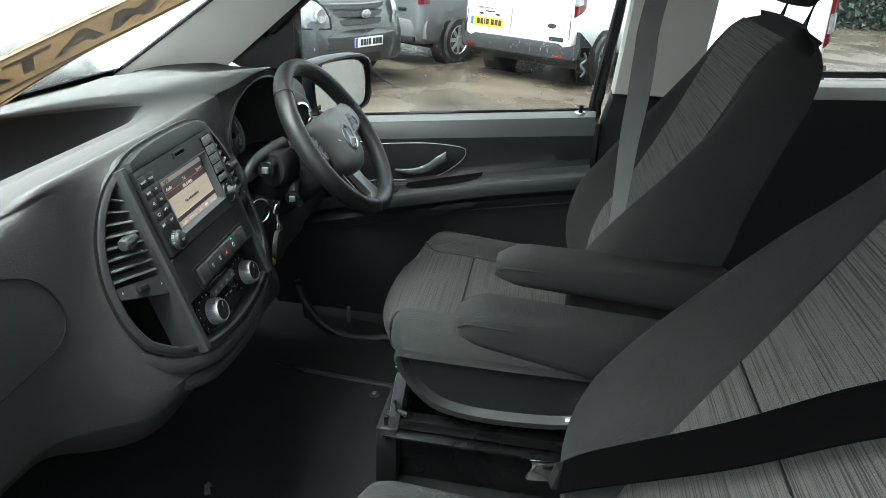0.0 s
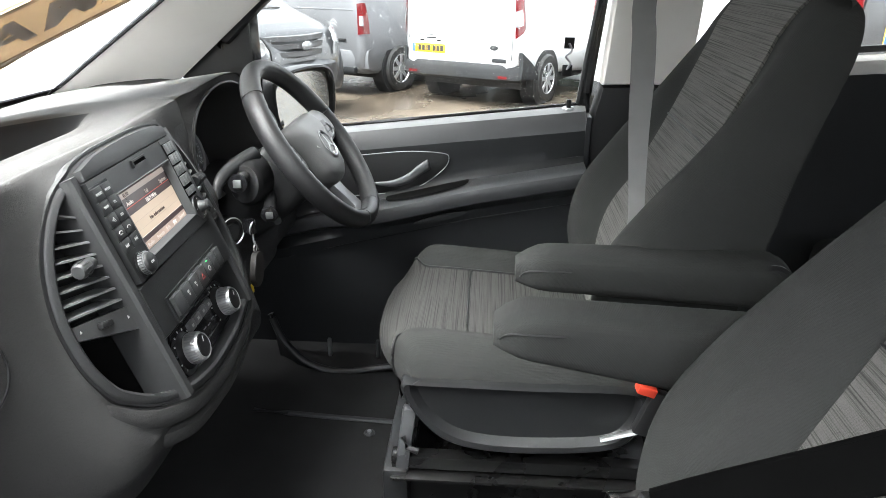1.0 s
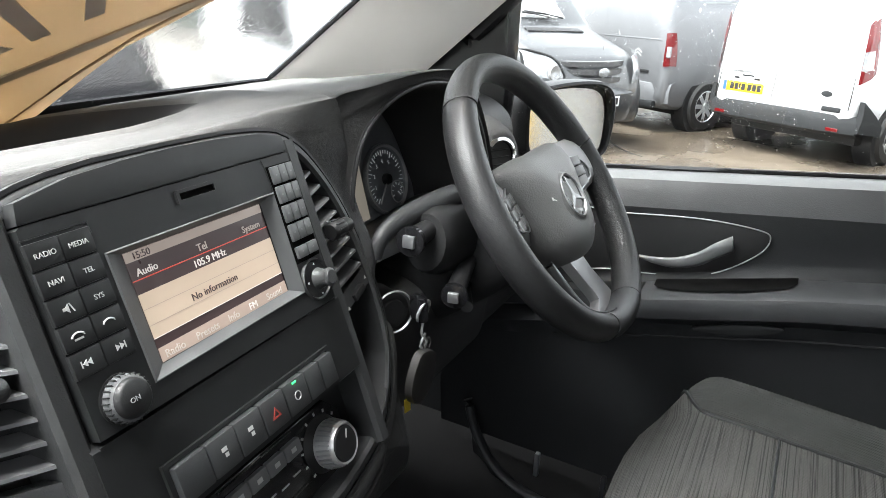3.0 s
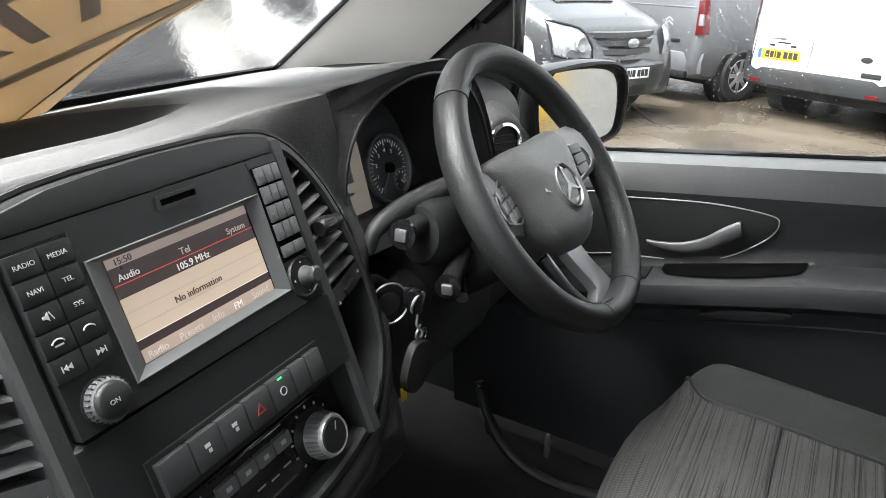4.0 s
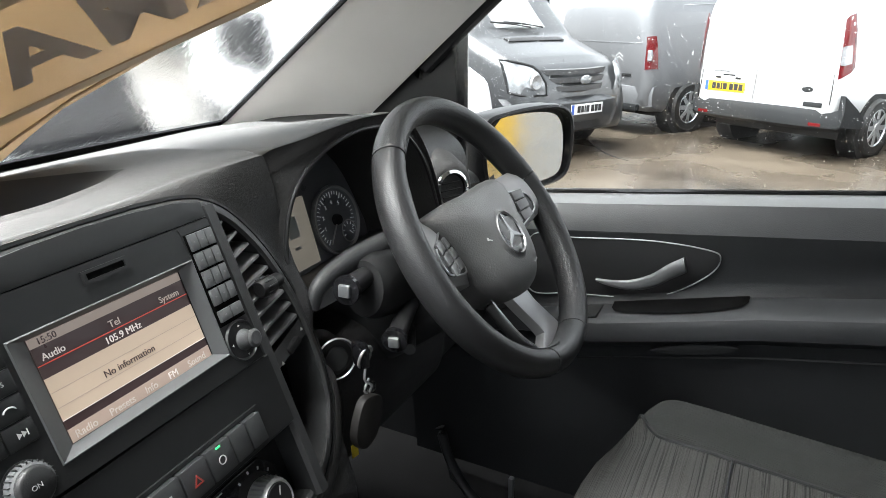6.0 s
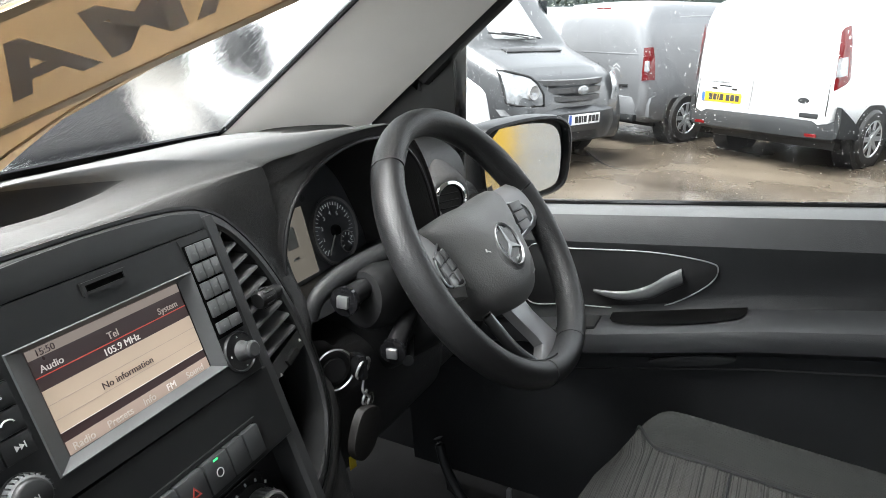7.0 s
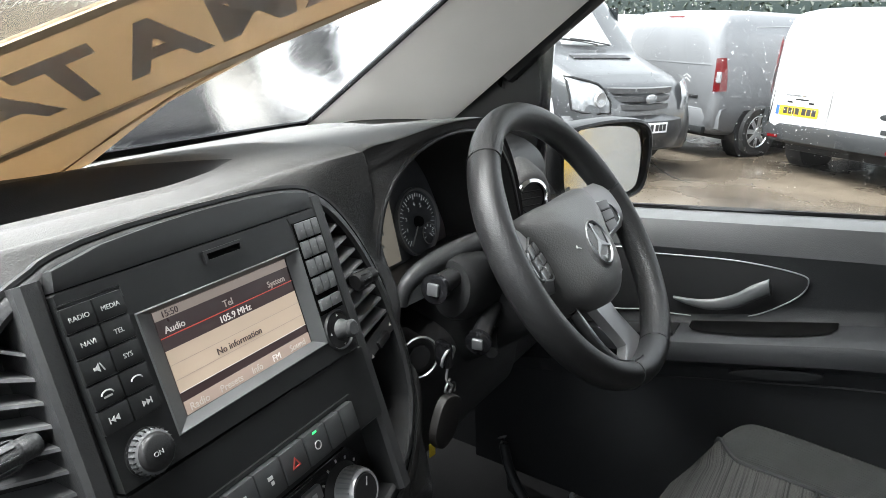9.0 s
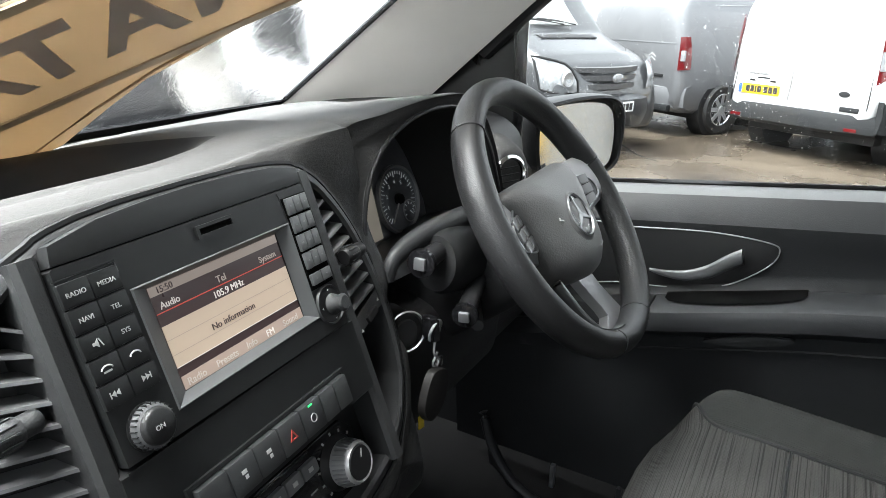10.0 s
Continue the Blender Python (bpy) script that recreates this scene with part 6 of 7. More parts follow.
part("flap", sign_poly([(-0.30, 0.22), (-0.150, 0.215), (-0.06, 0.150), (0.0, 0.111), (0.125, 0.080), (0.25, 0.062), (-0.30, 0.062)], 0.002, -0.001), TAN, sg, "plain tan lower flap")
part("flap_crease", tube([on_sign(s, w, -0.004) for s, w in ((-0.20, 0.205), (-0.08, 0.135), (0.02, 0.09), (0.12, 0.066))], 0.002, 6), TAN_DARK, sg)
TM = Matrix(((SD.x, -SU.x, -SNn.x, 0), (SD.y, -SU.y, -SNn.y, 0), (SD.z, -SU.z, -SNn.z, 0), (0, 0, 0, 1)))
for ch, s in (("A", -0.184), ("T", -0.100), ("A", -0.008), ("M", 0.092), ("A", 0.206)):
    words(ch, 0.165, Matrix.Translation(on_sign(s, -0.013, -0.0075)) @ TM @ Matrix.Diagonal((0.80, 1, 1, 1)), SIGNMARK, sg, fat=0.005)

# ---- the yard ----
G = -0.486
EXT = Matrix.Rotation(radians(-1.73), 4, "X")


def yard(x, y, z=0.0, turn=0.0):
    return EXT @ pose(x, y, G + z, 0, 0, turn)


YARD = mat("wet_brown_concrete", (0.064, 0.052, 0.039), 0.24, 0, 0.8, 9, 0.6, 0.9, spec=0.5, worn=0.28)
WHITEPAINT = mat("white_van_paint", (0.66, 0.67, 0.68), 0.3, 0, 0, 60, 0.03, 1.5, coat=0.35)
SILVERPAINT = mat("silver_van_paint", (0.17, 0.174, 0.182), 0.38, 0.4, 0, 60, 0.05, 1.5, coat=0.15)
GREYPAINT = mat("grey_van_paint", (0.05, 0.052, 0.055), 0.33, 0.4, 0, 60, 0.06, 1.5, coat=0.6)
BUMPER = mat("unpainted_bumper", (0.018, 0.019, 0.020), 0.6, 0, 0.3, 200, 0.15, 3, spec=0.15)
TYRE = mat("wet_tyre_rubber", (0.015, 0.015, 0.015), 0.5, 0, 0.4, 90, 0.2, 6)
ALLOY = mat("alloy_wheel", (0.5, 0.51, 0.52), 0.3, 0.8, 0, 60, 0.08, 4)
REDLENS = mat("red_lamp_lens", (0.09, 0.004, 0.005), 0.12, 0, 0, 60, 0.1, 6, coat=0.5)
CLEARLENS = mat("clear_lamp_lens", (0.30, 0.31, 0.32), 0.15, 0.4, 0.8, 30, 0.35, 14, coat=0.8)
DARKGLASS = mat("dark_vehicle_glass", (0.02, 0.023, 0.025), 0.05, 0, 0, 60, 0.05, 3, spec=0.8)
PLATE_Y = mat("yellow_plate", (0.60, 0.36, 0.012), 0.4)
PLATE_W = mat("white_plate", (0.75, 0.76, 0.76), 0.35)
BLUE = mat("blue_plate_band", (0.03, 0.09, 0.4), 0.4)
INK = mat("plate_ink", (0.015, 0.015, 0.015), 0.5)
HEDGE = mat("dark_hedge_leaves", (0.014, 0.022, 0.013), 0.7, 0, 0, 30, 0.4, 3)

gx = [-400, -120, -40, -20, -12, -8, -5, -3, -1, 1, 3, 5, 8, 12, 20, 40, 120, 400]
ground = part("ground", loft([[Vector((x, y, G)) for x in gx] for y in gx], False, False), YARD)
ground.matrix_basis = EXT
tagged(ground, "wet brown concrete yard with puddles", "ground", "", "structure")
crk = part("ground_crack", tube(smoothline([(-1.83, 8.08, G + 0.002), (-1.57, 7.58, G + 0.002), (-1.345, 7.24, G + 0.002), (-1.09, 7.03, G + 0.002)], 16), 0.012, 6, flat=0.2), BLACK)
crk.matrix_basis = EXT
tagged(crk, "dark crack across the wet concrete", "crack", "", "structure")


def wheel_parts(e, x, y, r, w, spokes=8):
    s = 1 if y > 0 else -1
    m = Matrix.Translation((x, y, r)) @ Matrix(((1, 0, 0, 0), (0, 0, s, 0), (0, -s, 0, 0), (0, 0, 0, 1)))
    t = part("tyre", turned([(r * 0.62, -w / 2), (r * 0.9, -w / 2), (r * 0.985, -w * 0.36), (r, 0), (r * 0.985, w * 0.36), (r * 0.9, w / 2), (r * 0.64, w / 2), (r * 0.62, w * 0.3)], 40, m, True), TYRE, e)
    part("rim", turned([(r * 0.64, w * 0.44), (r * 0.60, w * 0.47), (r * 0.57, w * 0.3), (r * 0.5, w * 0.12), (0.02, w * 0.10)], 40, m), BLACK, t)
    part("rim_edge", turned([(r * 0.58, w * 0.42), (r * 0.61, w * 0.50), (r * 0.655, w * 0.44)], 40, m, True), ALLOY, t)
    for k in range(spokes):
        part("spoke", prism([(-0.028, 0.03), (0.028, 0.03), (0.036, r * 0.6), (-0.020, r * 0.6)], 0.035, m @ pose(0, 0, w * 0.30, 0, 0, 360 / spokes * k), 0.006), ALLOY, t)
    part("hub_cap", turned([(0.0, w * 0.5), (0.05, w * 0.5), (0.065, w * 0.42), (0.07, w * 0.3)], 20, m), ALLOY, t)


def lerp_table(tab, x):
    for a, b in zip(tab, tab[1:]):
        if a[0] <= x <= b[0]:
            t = (x - a[0]) / (b[0] - a[0])
            return [mix(p, q, t) for p, q in zip(a[1:], b[1:])]
    return list(tab[-1][1:])


def section(x, w, zb, zt, shoulder=1.0):
    h = zt - zb
    half = [(0.90, zb), (0.98, zb + 0.06), (1.0, zb + 0.22 * h), (1.0, min(shoulder, zb + 0.55 * h)), (0.985, zb + 0.66 * h), (0.955, zb + 0.80 * h), (0.925, zb + 0.90 * h), (0.87, zb + 0.965 * h), (0.76, zt), (0.4, zt + 0.012), (0, zt + 0.015)]
    left = [Vector((x, w * k, z)) for k, z in half]
    return left + [Vector((p.x, -p.y, p.z)) for p in left[-2::-1]]


def plate(e, m, w, base):
    p = part("number_plate", rbox(0.004, w, 0.111, 0.001, m), base, e, "number plate with dark bars")
    part("plate_band", rbox(0.002, 0.04, 0.105, 0, m @ pose(-0.003, w / 2 - 0.026, 0)), BLUE, p, "", False)
    k = 0.16
    for i, bw in enumerate((0.05, 0.045, 0.02, 0.05, 0.0, 0.05, 0.05, 0.05)):
        if bw:
            part("plate_bar", rbox(0.002, bw, 0.072, 0, m @ pose(-0.003, k - bw / 2, 0)), INK, p, "", False)
        k -= max(bw, 0.012) + 0.010


def van(name, label, paint, stations, wheels, r, place):
    e = thing(name, (0, 0, 0), label, "van", "parked vans")
    xs_ = []
    n = 46
    x0, x1 = stations[0][0], stations[-1][0]
    xs_ = sorted({round(mix(x0, x1, k / n), 4) for k in range(n + 1)} | {s[0] for s in stations})
    part("body", loft([section(x, *lerp_table(stations, x)) for x in xs_]), paint, e, "", True, 50)
    part("underbody", rbox(x1 - x0 - 0.7, 1.5, 0.16, 0.02, pose((x0 + x1) / 2, 0, 0.30)), BLACK, e)
    for wx in wheels:
        for s in (-1, 1):
            wy = s * (lerp_table(stations, wx)[0] - 0.085)
            part("arch", turned([(r * 1.22, -0.10), (r * 1.22, 0.104), (r * 0.7, 0.106), (r * 0.7, -0.10)], 36, Matrix.Translation((wx, s * (abs(wy) - 0.02), r)) @ Matrix(((1, 0, 0, 0), (0, 0, s, 0), (0, -s, 0, 0), (0, 0, 0, 1)))), BLACK, e)
            wheel_parts(e, wx, wy + s * 0.016, r, 0.205)
    return e


# white van, its back towards the yard
wst = [(0.0, 0.78, 0.52, 1.60), (0.03, 0.825, 0.50, 1.70), (0.10, 0.845, 0.48, 1.78), (0.4, 0.86, 0.42, 1.83), (2.5, 0.86, 0.28, 1.84), (3.0, 0.88, 0.28, 1.74), (3.65, 0.86, 0.28, 1.14), (4.15, 0.80, 0.28, 0.98), (4.38, 0.66, 0.30, 0.76)]
wv = van("white_van", "white panel van seen from behind, wet, grey bumper", WHITEPAINT, wst, (0.88, 3.55), 0.325, None)
part("bumper", loft([[Vector((x, y * 0.87 * k, z)) for x, z in ((0.03 + 0.10 * y ** 4, 0.34), (-0.045 + 0.10 * y ** 4, 0.38), (-0.055 + 0.10 * y ** 4, 0.50), (-0.03 + 0.10 * y ** 4, 0.56), (0.06 + 0.10 * y ** 4, 0.575))] for y, k in [(mix(-1, 1, i / 24), 1) for i in range(25)]], False, False), BUMPER, wv, "unpainted dark grey bumper")
for s in (-1, 1):
    part("bumper_corner", loft([[Vector((x, s * y, z)) for x, y, z in ((0.05, 0.895, 0.40), (0.05, 0.915, 0.56), (0.05, 0.90, zt))] + [Vector((x2, s * 0.905, z2)) for x2, z2 in ((0.35, zt - 0.16), (0.52, 0.44), (0.52, 0.34))] for zt in (0.72,)] + [[Vector((x, s * y, z)) for x, y, z in ((0.05, 0.85, 0.40), (0.05, 0.85, 0.56), (0.05, 0.85, 0.72))] + [Vector((x2, s * 0.85, z2)) for x2, z2 in ((0.35, 0.56), (0.52, 0.44), (0.52, 0.34))]]), BUMPER, wv)
    tl = part("tail_lamp", loft([[Vector((x - 0.006, s * (y - 0.022), z)) for x, y, z in row] for row in (
        [(-0.004, 0.838, 0.88), (0.02, 0.866, 0.90), (0.10, 0.905, 0.95), (0.16, 0.905, 1.0)],
        [(-0.004, 0.83, 1.10), (0.02, 0.86, 1.10), (0.10, 0.90, 1.12), (0.15, 0.895, 1.14)],
        [(0.004, 0.82, 1.30), (0.02, 0.85, 1.32), (0.09, 0.885, 1.34), (0.12, 0.88, 1.36)],
        [(0.012, 0.805, 1.46), (0.02, 0.83, 1.50), (0.06, 0.86, 1.52), (0.08, 0.86, 1.53)])], False, False), REDLENS, wv, "red and clear tail lamp")
    part("clear_lens", loft([[Vector((x - 0.012, s * (y - 0.018), z)) for x, y, z in row] for row in (
        [(-0.006, 0.84, 1.02), (0.02, 0.867, 1.02), (0.09, 0.902, 1.04)], [(-0.004, 0.832, 1.12), (0.02, 0.863, 1.13), (0.08, 0.896, 1.14)], [(0.002, 0.828, 1.20), (0.02, 0.857, 1.21), (0.07, 0.886, 1.22)])], False, False), CLEARLENS, tl)
    part("bumper_reflector", rbox(0.01, 0.13, 0.035, 0.004, pose(-0.050, s * 0.68, 0.415)), REDLENS, wv)
part("door_gap", rbox(0.02, 0.006, 1.08, 0, pose(0.012, 0.08, 1.14, 0, 4, 0)), GREYMARK, wv, "", False)
part("door_gap", rbox(0.012, 1.52, 0.008, 0, pose(0.010, 0, 0.585)), GREYMARK, wv, "", False)
for s in (-1, 1):
    part("door_gap", rbox(0.012, 0.008, 1.0, 0, pose(0.018, s * 0.765, 1.12, s * 2, 4, 0)), INK, wv, "", False)
part("plate_recess", frame_of([(-0.32, -0.09), (0.32, -0.09), (0.32, 0.10), (-0.32, 0.10)], [(-0.29, -0.065), (0.29, -0.065), (0.27, 0.08), (-0.27, 0.08)], 0.015, Matrix(((0, 0, -1, 0.012), (-1, 0, 0, 0.46), (0, 1, 0, 0.73), (0, 0, 0, 1)))), WHITEPAINT, wv)
plate(wv, pose(-0.012, 0.46, 0.715), 0.52, PLATE_Y)
for y in (0.56, 0.30):
    part("plate_lamp", rbox(0.02, 0.07, 0.022, 0.006, pose(0.0, y, 0.815)), BLACK, wv)
part("door_handle", rbox(0.04, 0.20, 0.035, 0.012, pose(0.010, -0.22, 1.07)), WHITEPAINT, wv)
part("badge", turned([(0.0, 0.012), (0.04, 0.010), (0.05, 0.0)], 24, Matrix(((0, 0, -1, 0.006), (-1.4, 0, 0, -0.52), (0, 0.7, 0, 0.76), (0, 0, 0, 1)))), BUMPER, wv, "oval dark maker's badge")
part("step_plate", rbox(0.02, 0.20, 0.05, 0.01, pose(-0.002, -0.60, 0.61)), BUMPER, wv)
part("name_bar", rbox(0.016, 0.26, 0.028, 0.002, pose(0.008, 0.50, 0.885)), BUMPER, wv, "", False)
part("name_bar", rbox(0.016, 0.16, 0.018, 0.002, pose(0.006, 0.42, 0.845)), BUMPER, wv, "", False)
part("roof_line", tube([(0.10, y, 1.745) for y in (-0.6, 0, 0.6)], 0.006, 6), GREYMARK, wv)
wv.matrix_basis = yard(0.069, 8.16, 0, 61.2)

# its twin parked alongside
copy_thing(wv, yard(2.38, 6.55, 0, 77))
# another one far behind, side on, below the hedge
copy_thing(wv, yard(-6.2, 13.6, 0, 0))

# silver van behind it
sst = [(0.0, 0.80, 0.44, 1.58), (0.04, 0.86, 0.36, 1.70), (0.14, 0.88, 0.30, 1.78), (0.5, 0.90, 0.28, 1.81), (2.4, 0.90, 0.28, 1.81), (2.9, 0.88, 0.28, 1.72), (3.55, 0.86, 0.28, 1.16), (4.1, 0.80, 0.28, 1.0), (4.35, 0.66, 0.30, 0.76)]
sv = van("silver_van", "silver panel van seen from behind with alloy wheels", SILVERPAINT, sst, (0.80, 3.5), 0.33, None)
part("bumper", loft([[Vector((x, y * 0.89, z)) for x, z in ((0.04 + 0.16 * y ** 4, 0.34), (-0.06 + 0.16 * y ** 4, 0.38), (-0.075 + 0.16 * y ** 4, 0.52), (-0.05 + 0.16 * y ** 4, 0.62), (0.06 + 0.14 * y ** 4, 0.65))] for y in [mix(-1, 1, i / 24) for i in range(25)]], False, False), SILVERPAINT, sv)
part("lower_bumper", rbox(0.08, 1.5, 0.09, 0.02, pose(-0.01, 0, 0.36)), BUMPER, sv)
for s in (-1, 1):
    tl = part("tail_lamp", loft([[Vector((x - 0.004, s * (y + 0.018), z)) for x, y, z in row] for row in (
        [(-0.006, 0.79, 0.84), (0.03, 0.865, 0.85), (0.12, 0.895, 0.85)], [(-0.006, 0.785, 1.0), (0.03, 0.86, 1.0), (0.11, 0.892, 1.0)], [(0.0, 0.78, 1.14), (0.03, 0.85, 1.15), (0.09, 0.88, 1.15)], [(0.004, 0.77, 1.24), (0.03, 0.84, 1.25), (0.07, 0.87, 1.25)])], False, False), REDLENS, sv, "red and clear tail lamp")
    part("clear_lens", rbox(0.03, 0.06, 0.13, 0.008, pose(0.006, s * 0.862, 1.02)), CLEARLENS, tl)
part("door_gap", rbox(0.012, 0.008, 1.1, 0, pose(0.014, -0.02, 1.15, 0, 4, 0)), INK, sv, "", False)
for sgn in (-1, 1):
    part("window_pressing", tube([(0.035 + 0.09 * (z - 1.2), sgn * y, z) for y, z in ((0.06, 1.20), (0.70, 1.20), (0.68, 1.40), (0.60, 1.60), (0.06, 1.62))], 0.007, 6, True), GREYMARK, sv)
part("door_crease", rbox(0.02, 1.46, 0.02, 0.006, pose(0.006, 0, 1.16)), SILVERPAINT, sv)
for k in (0, 1):
    part("badge", prism([(-0.07, 0), (0, 0.045), (0.07, 0), (0.07, 0.018), (0, 0.063), (-0.07, 0.018)], 0.01, Matrix(((0, 0, -1, 0.008), (-1, 0, 0, -0.35), (0, 1, 0, 0.93 + 0.045 * k), (0, 0, 0, 1)))), GREYMARK, sv, "grey double chevron shape")
part("handle", rbox(0.03, 0.16, 0.04, 0.012, pose(0.0, -0.50, 0.76)), BLACK, sv)
part("brake_lamp", rbox(0.02, 0.26, 0.03, 0.006, pose(0.05, 0, 1.72)), REDLENS, sv)
part("side_rub_strip", rbox(1.5, 0.02, 0.05, 0.008, pose(2.1, -0.905, 0.62)), BUMPER, sv)
for s in (-1, 1):
    part("panel_line", tube([(0.52, s * 0.892, 0.7), (0.52, s * 0.88, 1.2), (0.56, s * 0.84, 1.62), (1.6, s * 0.84, 1.66)], 0.004, 6), GREYMARK, sv)
sv.matrix_basis = yard(-2.03, 9.11, 0, 59.7)

GRILLE = mat("grey_grille_slats", (0.055, 0.056, 0.058), 0.5, 0, 1.0, 60, 0.3, 30)
# grey van, nose towards the yard
tst = [(0.0, 0.90, 0.36, 1.85), (0.2, 0.97, 0.30, 2.0), (3.0, 0.98, 0.28, 2.02), (3.25, 0.97, 0.28, 1.98), (3.95, 0.94, 0.28, 1.30), (4.0, 0.94, 0.28, 1.26), (4.55, 0.92, 0.26, 1.06), (4.74, 0.88, 0.26, 0.95), (4.84, 0.80, 0.26, 0.78), (4.88, 0.70, 0.30, 0.55)]
tv = van("grey_van", "grey van facing the yard, wet bonnet and slatted grille", GREYPAINT, tst, (0.95, 3.98), 0.345, None)
scr_rows = []
for x, z in ((3.32, 1.935), (3.55, 1.715), (3.78, 1.49), (3.93, 1.345)):
    scr_rows.append([Vector((x - 0.10 * k * k, k * 0.78, z + 0.012)) for k in [mix(-1, 1, i / 8) for i in range(9)]])
# pale base colour carries most of the sky's reflection in the glass
part("windscreen", slab(scr_rows, (-0.01, 0, -0.01)), mat("wet_glass_with_painted_sky", (0.28, 0.29, 0.29), 0.08, 0, 0, 60, 0.1, 3, spec=0.9), tv, "wet windscreen, sky reflection put into its pale colour")
for s in (-1, 1):
    part("wiper", tube([(3.96, s * 0.1 + 0.2, 1.36), (3.93, s * 0.1 - 0.1, 1.40), (3.90, s * 0.1 - 0.38, 1.42)], 0.012, 6), BLACK, tv)
    hlp = part("headlamp", loft([[Vector((x, s * y, z)) for x, y, z in row] for row in (
        [(4.87, 0.56, 0.70), (4.845, 0.70, 0.70), (4.76, 0.85, 0.71), (4.66, 0.905, 0.73)], [(4.865, 0.58, 0.82), (4.835, 0.72, 0.83), (4.74, 0.86, 0.85), (4.62, 0.915, 0.87)], [(4.805, 0.62, 0.93), (4.775, 0.74, 0.95), (4.68, 0.87, 0.98), (4.56, 0.92, 1.01)], [(4.745, 0.66, 0.99), (4.705, 0.76, 1.02), (4.62, 0.88, 1.05), (4.50, 0.915, 1.06)])], False, False), CLEARLENS, tv, "wet clear headlamp")
    if s > 0:
        continue
    part("lamp_edge", tube([Vector((x + 0.004, s * y, z)) for x, y, z in ((4.87, 0.56, 0.70), (4.845, 0.70, 0.70), (4.76, 0.855, 0.71), (4.66, 0.91, 0.73), (4.62, 0.92, 0.87), (4.56, 0.925, 1.01), (4.50, 0.92, 1.06), (4.62, 0.885, 1.05), (4.71, 0.76, 1.02), (4.75, 0.66, 0.99), (4.81, 0.61, 0.93), (4.87, 0.57, 0.82))], 0.014, 6, True), BLACK, hlp)
    part("reflector", turned([(0.0, 0.0), (0.05, 0.01), (0.07, 0.03), (0.075, 0.03), (0.075, 0.0)], 20, Matrix.Translation((4.835, s * 0.70, 0.84)) @ Matrix(((0, 0, 1, 0), (1, 0, 0, 0), (0, 1, 0, 0), (0, 0, 0, 1)))), GREYMARK, hlp)
for k in range(3):
    z = 0.92 - k * 0.085
    part("grille_slat", loft([[Vector((4.895 - 0.16 * y * y - k * -0.012 + dx, y * 0.56, z + dz)) for y in [mix(-1, 1, i / 12) for i in range(13)]] for dx, dz in ((-0.06, 0.032), (0.0, 0.026), (0.0, -0.026), (-0.06, -0.032))], False, False), GRILLE, tv)
part("badge", turned([(0.0, 0.014), (0.05, 0.012), (0.062, 0.0)], 28, Matrix(((0, 0, 1, 4.925), (1.5, 0, 0, 0), (0, 0.8, 0, 0.835), (0, 0, 0, 1)))), CLEARLENS, tv, "oval maker's badge")
part("bumper", loft([[Vector((4.93 - 0.30 * abs(y) ** 3 + dx, y * 0.97, z)) for y in [mix(-1, 1, i / 20) for i in range(21)]] for dx, z in ((-0.10, 0.26), (0.0, 0.30), (0.03, 0.45), (0.02, 0.60), (-0.06, 0.66))], False, False), GREYPAINT, tv)
part("lower_intake", loft([[Vector((4.965 - 0.28 * abs(y) ** 3, y * 0.6, z)) for y in [mix(-1, 1, i / 12) for i in range(13)]] for z in (0.31, 0.40)], False, False), BLACK, tv)
plate(tv, pose(4.966, 0, 0.53, 0, 0, 180), 0.52, PLATE_W)
part("bonnet_grille", rbox(0.10, 0.9, 0.015, 0.004, pose(4.13, 0, 1.232, 0, 18, 0)), BLACK, tv)
part("side_window", slab([[Vector((x, 0.945 - 0.10 * (z - 1.25), z)) for x in (2.6, 3.1, 3.5)] for z in (1.25, 1.8)], (0, -0.01, 0)), DARKGLASS, tv)
tv.matrix_basis = yard(-6.126, 9.055, 0, -23.9)

# pale van behind the driver's shoulder, seen through the rear side window
bv = van("parked_van", "black van with a yellow rear plate beyond the rear window", mat("black_van_paint", (0.012, 0.012, 0.013), 0.25, 0, 0, 60, 0.1, 1.5, coat=0.6), wst, (0.88, 3.55), 0.325, None)
part("bumper", rbox(0.12, 1.76, 0.24, 0.04, pose(0.0, 0, 0.48)), BUMPER, bv)
plate(bv, pose(-0.014, 0.36, 1.27), 0.52, PLATE_Y)
part("name_bar", rbox(0.006, 0.26, 0.03, 0.002, pose(-0.062, 0.35, 0.53)), WHITEMARK, bv, "", False)
for s in (-1, 1):
    part("tail_lamp", rbox(0.06, 0.09, 0.36, 0.02, pose(0.02, s * 0.80, 1.36)), REDLENS, bv)
bv.matrix_basis = yard(3.34, 3.16, 0, 62)

# white van ahead, seen through the wet windscreen
fv = van("white_van", "white panel van parked beyond the wet windscreen", WHITEPAINT, sst, (0.80, 3.5), 0.33, None)
part("bumper", rbox(0.12, 1.76, 0.24, 0.04, pose(0.0, 0, 0.48)), BUMPER, fv)
part("side_window", slab([[Vector((x + (0.28 * j if x > 2.9 else 0.06 * (1 - j)) * -1, mix(-0.909, -0.872, j), mix(1.0, 1.60, j))) for x in (1.2, 2.3, 3.3)] for j in (0, 0.5, 1)], (0, -0.006, 0)), mat("tinted_van_glass", (0.01, 0.011, 0.012), 0.3, spec=0.03), fv, "dark cab door window")
part("rub_strip", rbox(2.0, 0.03, 0.10, 0.01, pose(2.1, -0.908, 0.56)), BUMPER, fv)
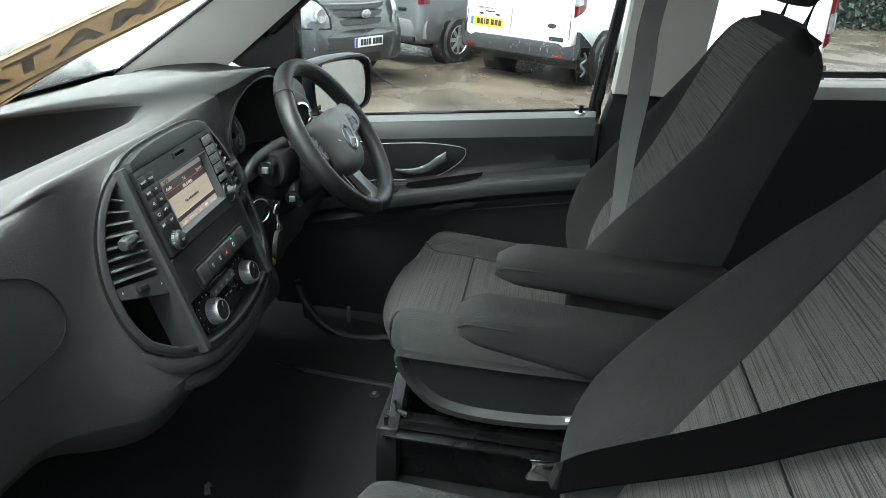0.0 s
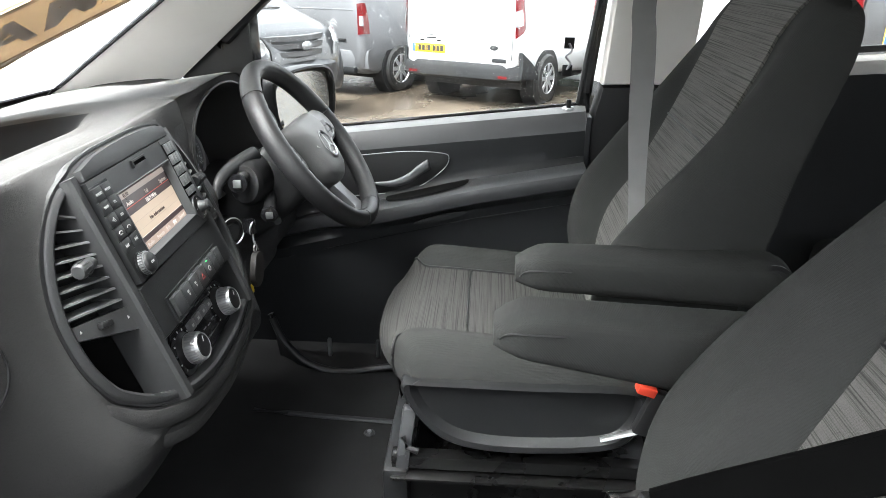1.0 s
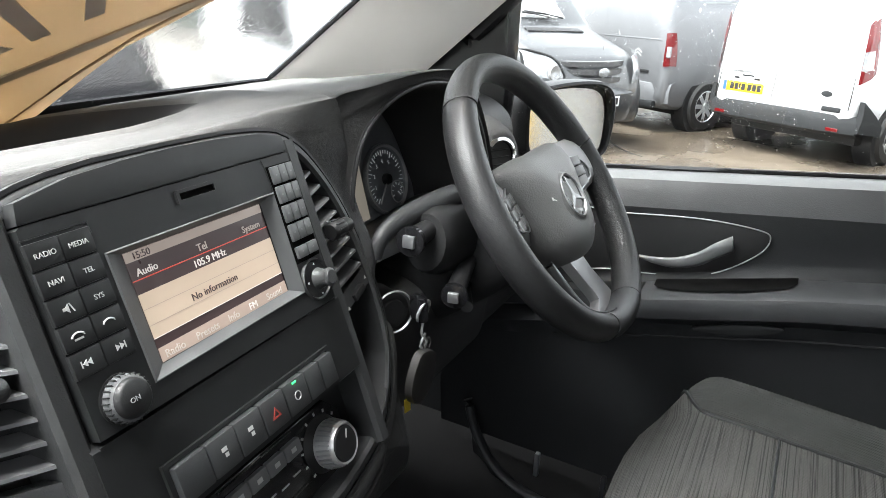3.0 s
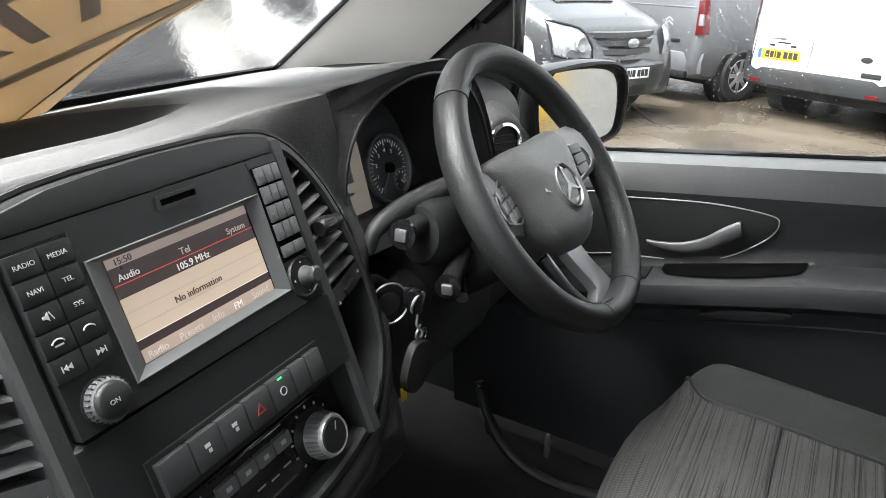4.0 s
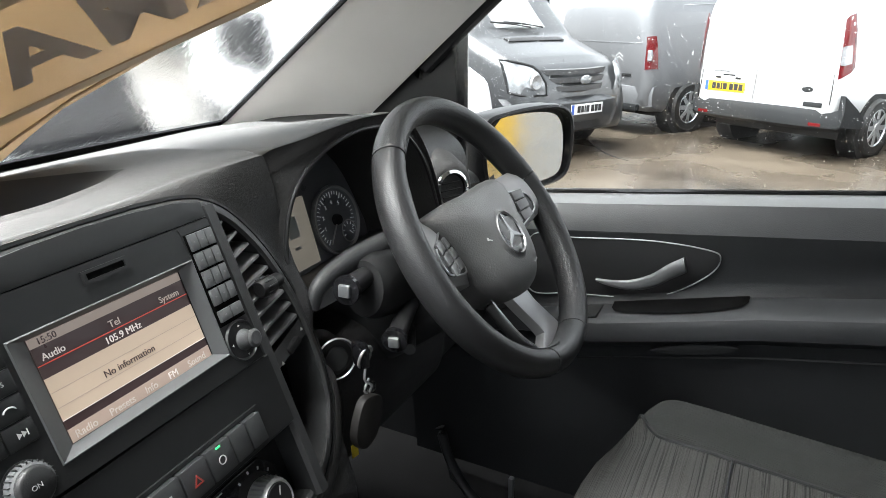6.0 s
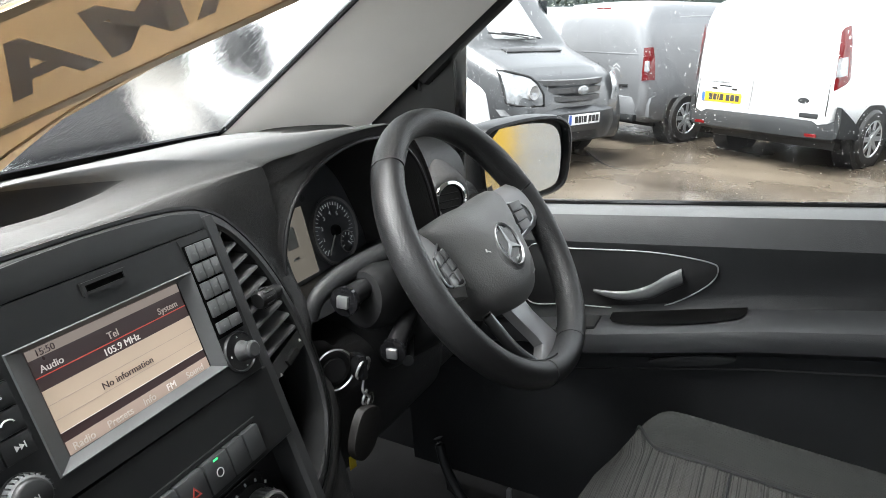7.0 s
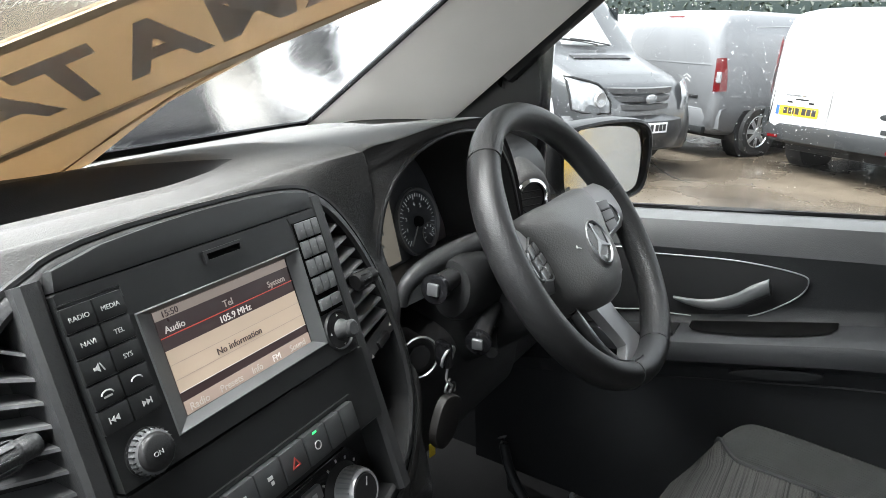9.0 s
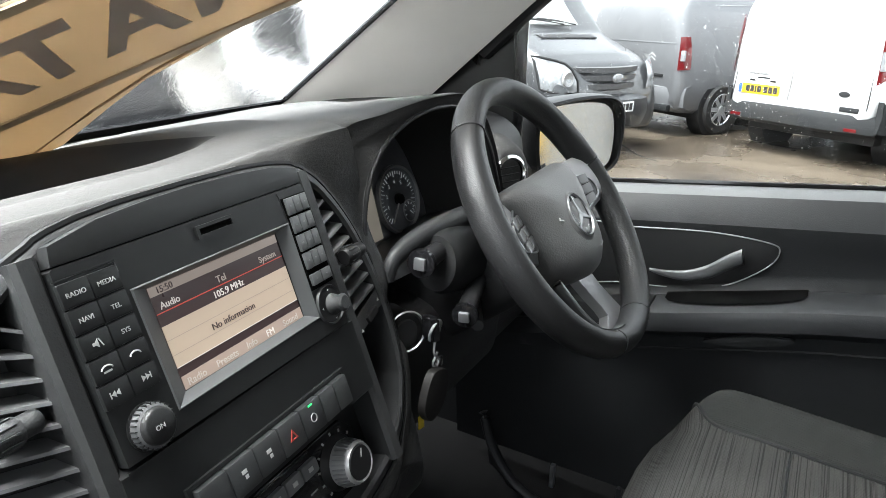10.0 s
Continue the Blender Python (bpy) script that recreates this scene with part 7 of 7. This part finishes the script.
part("door_gap", rbox(0.008, 0.01, 1.1, 0, pose(2.16, -0.905, 0.98)), GREYMARK, fv, "", False)
part("door_handle", rbox(0.16, 0.03, 0.035, 0.01, pose(2.35, -0.915, 0.94)), WHITEPAINT, fv)
fv.matrix_basis = yard(-5.9, 6.75, 0, -31)

# dark low car ahead, its bonnet towards the windscreen
dst = [(0.0, 0.70, 0.30, 1.1), (0.3, 0.82, 0.25, 1.58), (1.6, 0.84, 0.24, 1.62), (2.2, 0.84, 0.24, 1.45), (2.8, 0.85, 0.24, 1.04), (3.7, 0.80, 0.24, 0.90), (3.95, 0.66, 0.28, 0.66)]
dc = van("parked_car", "black hatchback parked beyond the wet windscreen", mat("black_car_paint", (0.008, 0.008, 0.009), 0.85, 0, 0, 60, 0.1, 1.5, spec=0.02), dst, (0.75, 3.2), 0.30, None)
part("windscreen", rbox(0.62, 1.3, 0.02, 0.008, pose(2.5, 0, 1.10, 0, 30, 0)), DARKGLASS, dc)
dc.matrix_basis = yard(-6.82, 3.97, 0, -31)

# own bonnet ahead of the windscreen
bn = part("bonnet", slab([[Vector((mix(-0.68, -1.45, i / 10), y * (0.78 - 0.1 * (i / 10) ** 2), 0.765 - 0.20 * (i / 10) ** 1.6 - 0.05 * abs(y) ** 3)) for y in [mix(-1, 1, k / 16) for k in range(17)]] for i in range(11)], (0, 0, -0.02)), OWNPAINT)
tagged(bn, "wet white bonnet ahead of the windscreen", "bonnet")

# hedge and fence closing the yard
rnd = random.Random(3)
bm = bmesh.new()
for k in range(16000):
    c = Vector((rnd.uniform(-22, 12), rnd.gauss(20.5, 0.4), G + rnd.random() * (2.1 + 0.5 * math.sin(k * 0.01))))
    r = rnd.uniform(0.05, 0.13)
    m = Matrix.Translation(c) @ Euler((rnd.random() * 6, rnd.random() * 6, rnd.random() * 6)).to_matrix().to_4x4()
    q = [m @ Vector(v) for v in ((-r, 0, 0), (0, -r * 0.5, 0.05), (r, 0, 0), (0, r * 0.5, 0.05))]
    bm.faces.new([bm.verts.new(v) for v in q])
hg = part("hedge", bm, HEDGE, None, "", False)
hg.matrix_basis = EXT
tagged(hg, "dark green hedge along the yard's edge", "hedge", "", "stuff")
FENCE = mat("green_fence_panels", (0.008, 0.018, 0.015), 0.6, 0, 0.2, 20, 0.2, 1)
fn = part("fence", rbox(60, 0.06, 2.5, 0.0, EXT @ pose(0, 21.5, G + 1.25)), FENCE)
tagged(fn, "green sheet fence behind the hedge", "fence", "", "structure")

# out of view; added to keep low sky light from the doorway
fp_ = part("unseen_light_block", rbox(16, 0.06, 2.0, 0.0, EXT @ pose(0.5, -3.8, G + 1.0)), FENCE)
tagged(fp_, "unseen green sheet added beside the passenger doorway to block low light", "fence", "", "structure")

# yellow skip standing behind, caught by the door mirror
sk = thing("skip", (0, 0, 0), "yellow steel skip standing in the yard", "skip")
YEL = mat("yellow_skip_paint", (0.6, 0.38, 0.03), 0.45, 0, 0.3, 30, 0.2, 2)
part("hull", loft([[Vector((x * k, y * k2, z)) for x, y in ((-1.6, -0.8), (1.6, -0.8), (1.6, 0.8), (-1.6, 0.8))] for k, k2, z in ((0.7, 0.9, 0.05), (1.0, 1.0, 1.7))]), YEL, sk, "", False)
part("top_rail", tube([(-1.6, -0.8, 1.7), (1.6, -0.8, 1.7), (1.6, 0.8, 1.7), (-1.6, 0.8, 1.7)], 0.05, 8, True), YEL, sk)
sk.matrix_basis = yard(12.7, 3.92, 0, 15)

# stick-on pads with a wire loop on the driver's window
wlp = thing("window_pads", (0.66, 0.855, 0.83), "small dark stick-on pads joined by a bright wire", "window pads")


def on_pane(x, z, o):
    return pose(x, mix(0.884, 0.80, (z - 0.64) / 0.64) - o, z, 7.5, 0, 0)


for z in (0.832, 0.897):
    part("pad", rbox(0.024, 0.004, 0.027, 0.003, on_pane(0.662, z, 0.002)), BLACK, wlp)
part("wire_loop", tube(smoothline([(0.660, 0.850, 0.835), (0.668, 0.846, 0.850), (0.656, 0.845, 0.866), (0.668, 0.842, 0.880), (0.661, 0.843, 0.897)], 20), 0.003, 8), SATIN, wlp, "bright wire loop")

# small clip and bolt on the cab floor
cl = thing("floor_clip", (-0.02, -0.02, 0.03), "small worn metal clip on the cab floor", "clip")
part("clip_plate", rbox(0.012, 0.028, 0.004, 0.001, pose(-0.06, 0.05, 0.034, 0, 0, 30)), SATIN, cl)
part("clip_loop", tube([(-0.06, 0.04, 0.034), (-0.062, 0.046, 0.05), (-0.058, 0.056, 0.05), (-0.056, 0.062, 0.034)], 0.002, 6), SATIN, cl)
bt = thing("floor_bolt", (0.21, 0.45, 0.03), "round bolt in the floor covering", "bolt")
part("washer", turned([(0.0, 0.004), (0.008, 0.004), (0.013, 0.002), (0.014, 0.0)], 20, pose(0.213, 0.455, 0.03)), DOORSKIN, bt)
part("bolt_head", turned([(0.0, 0.008), (0.005, 0.008), (0.006, 0.003)], 12, pose(0.213, 0.455, 0.03)), SATIN, bt)
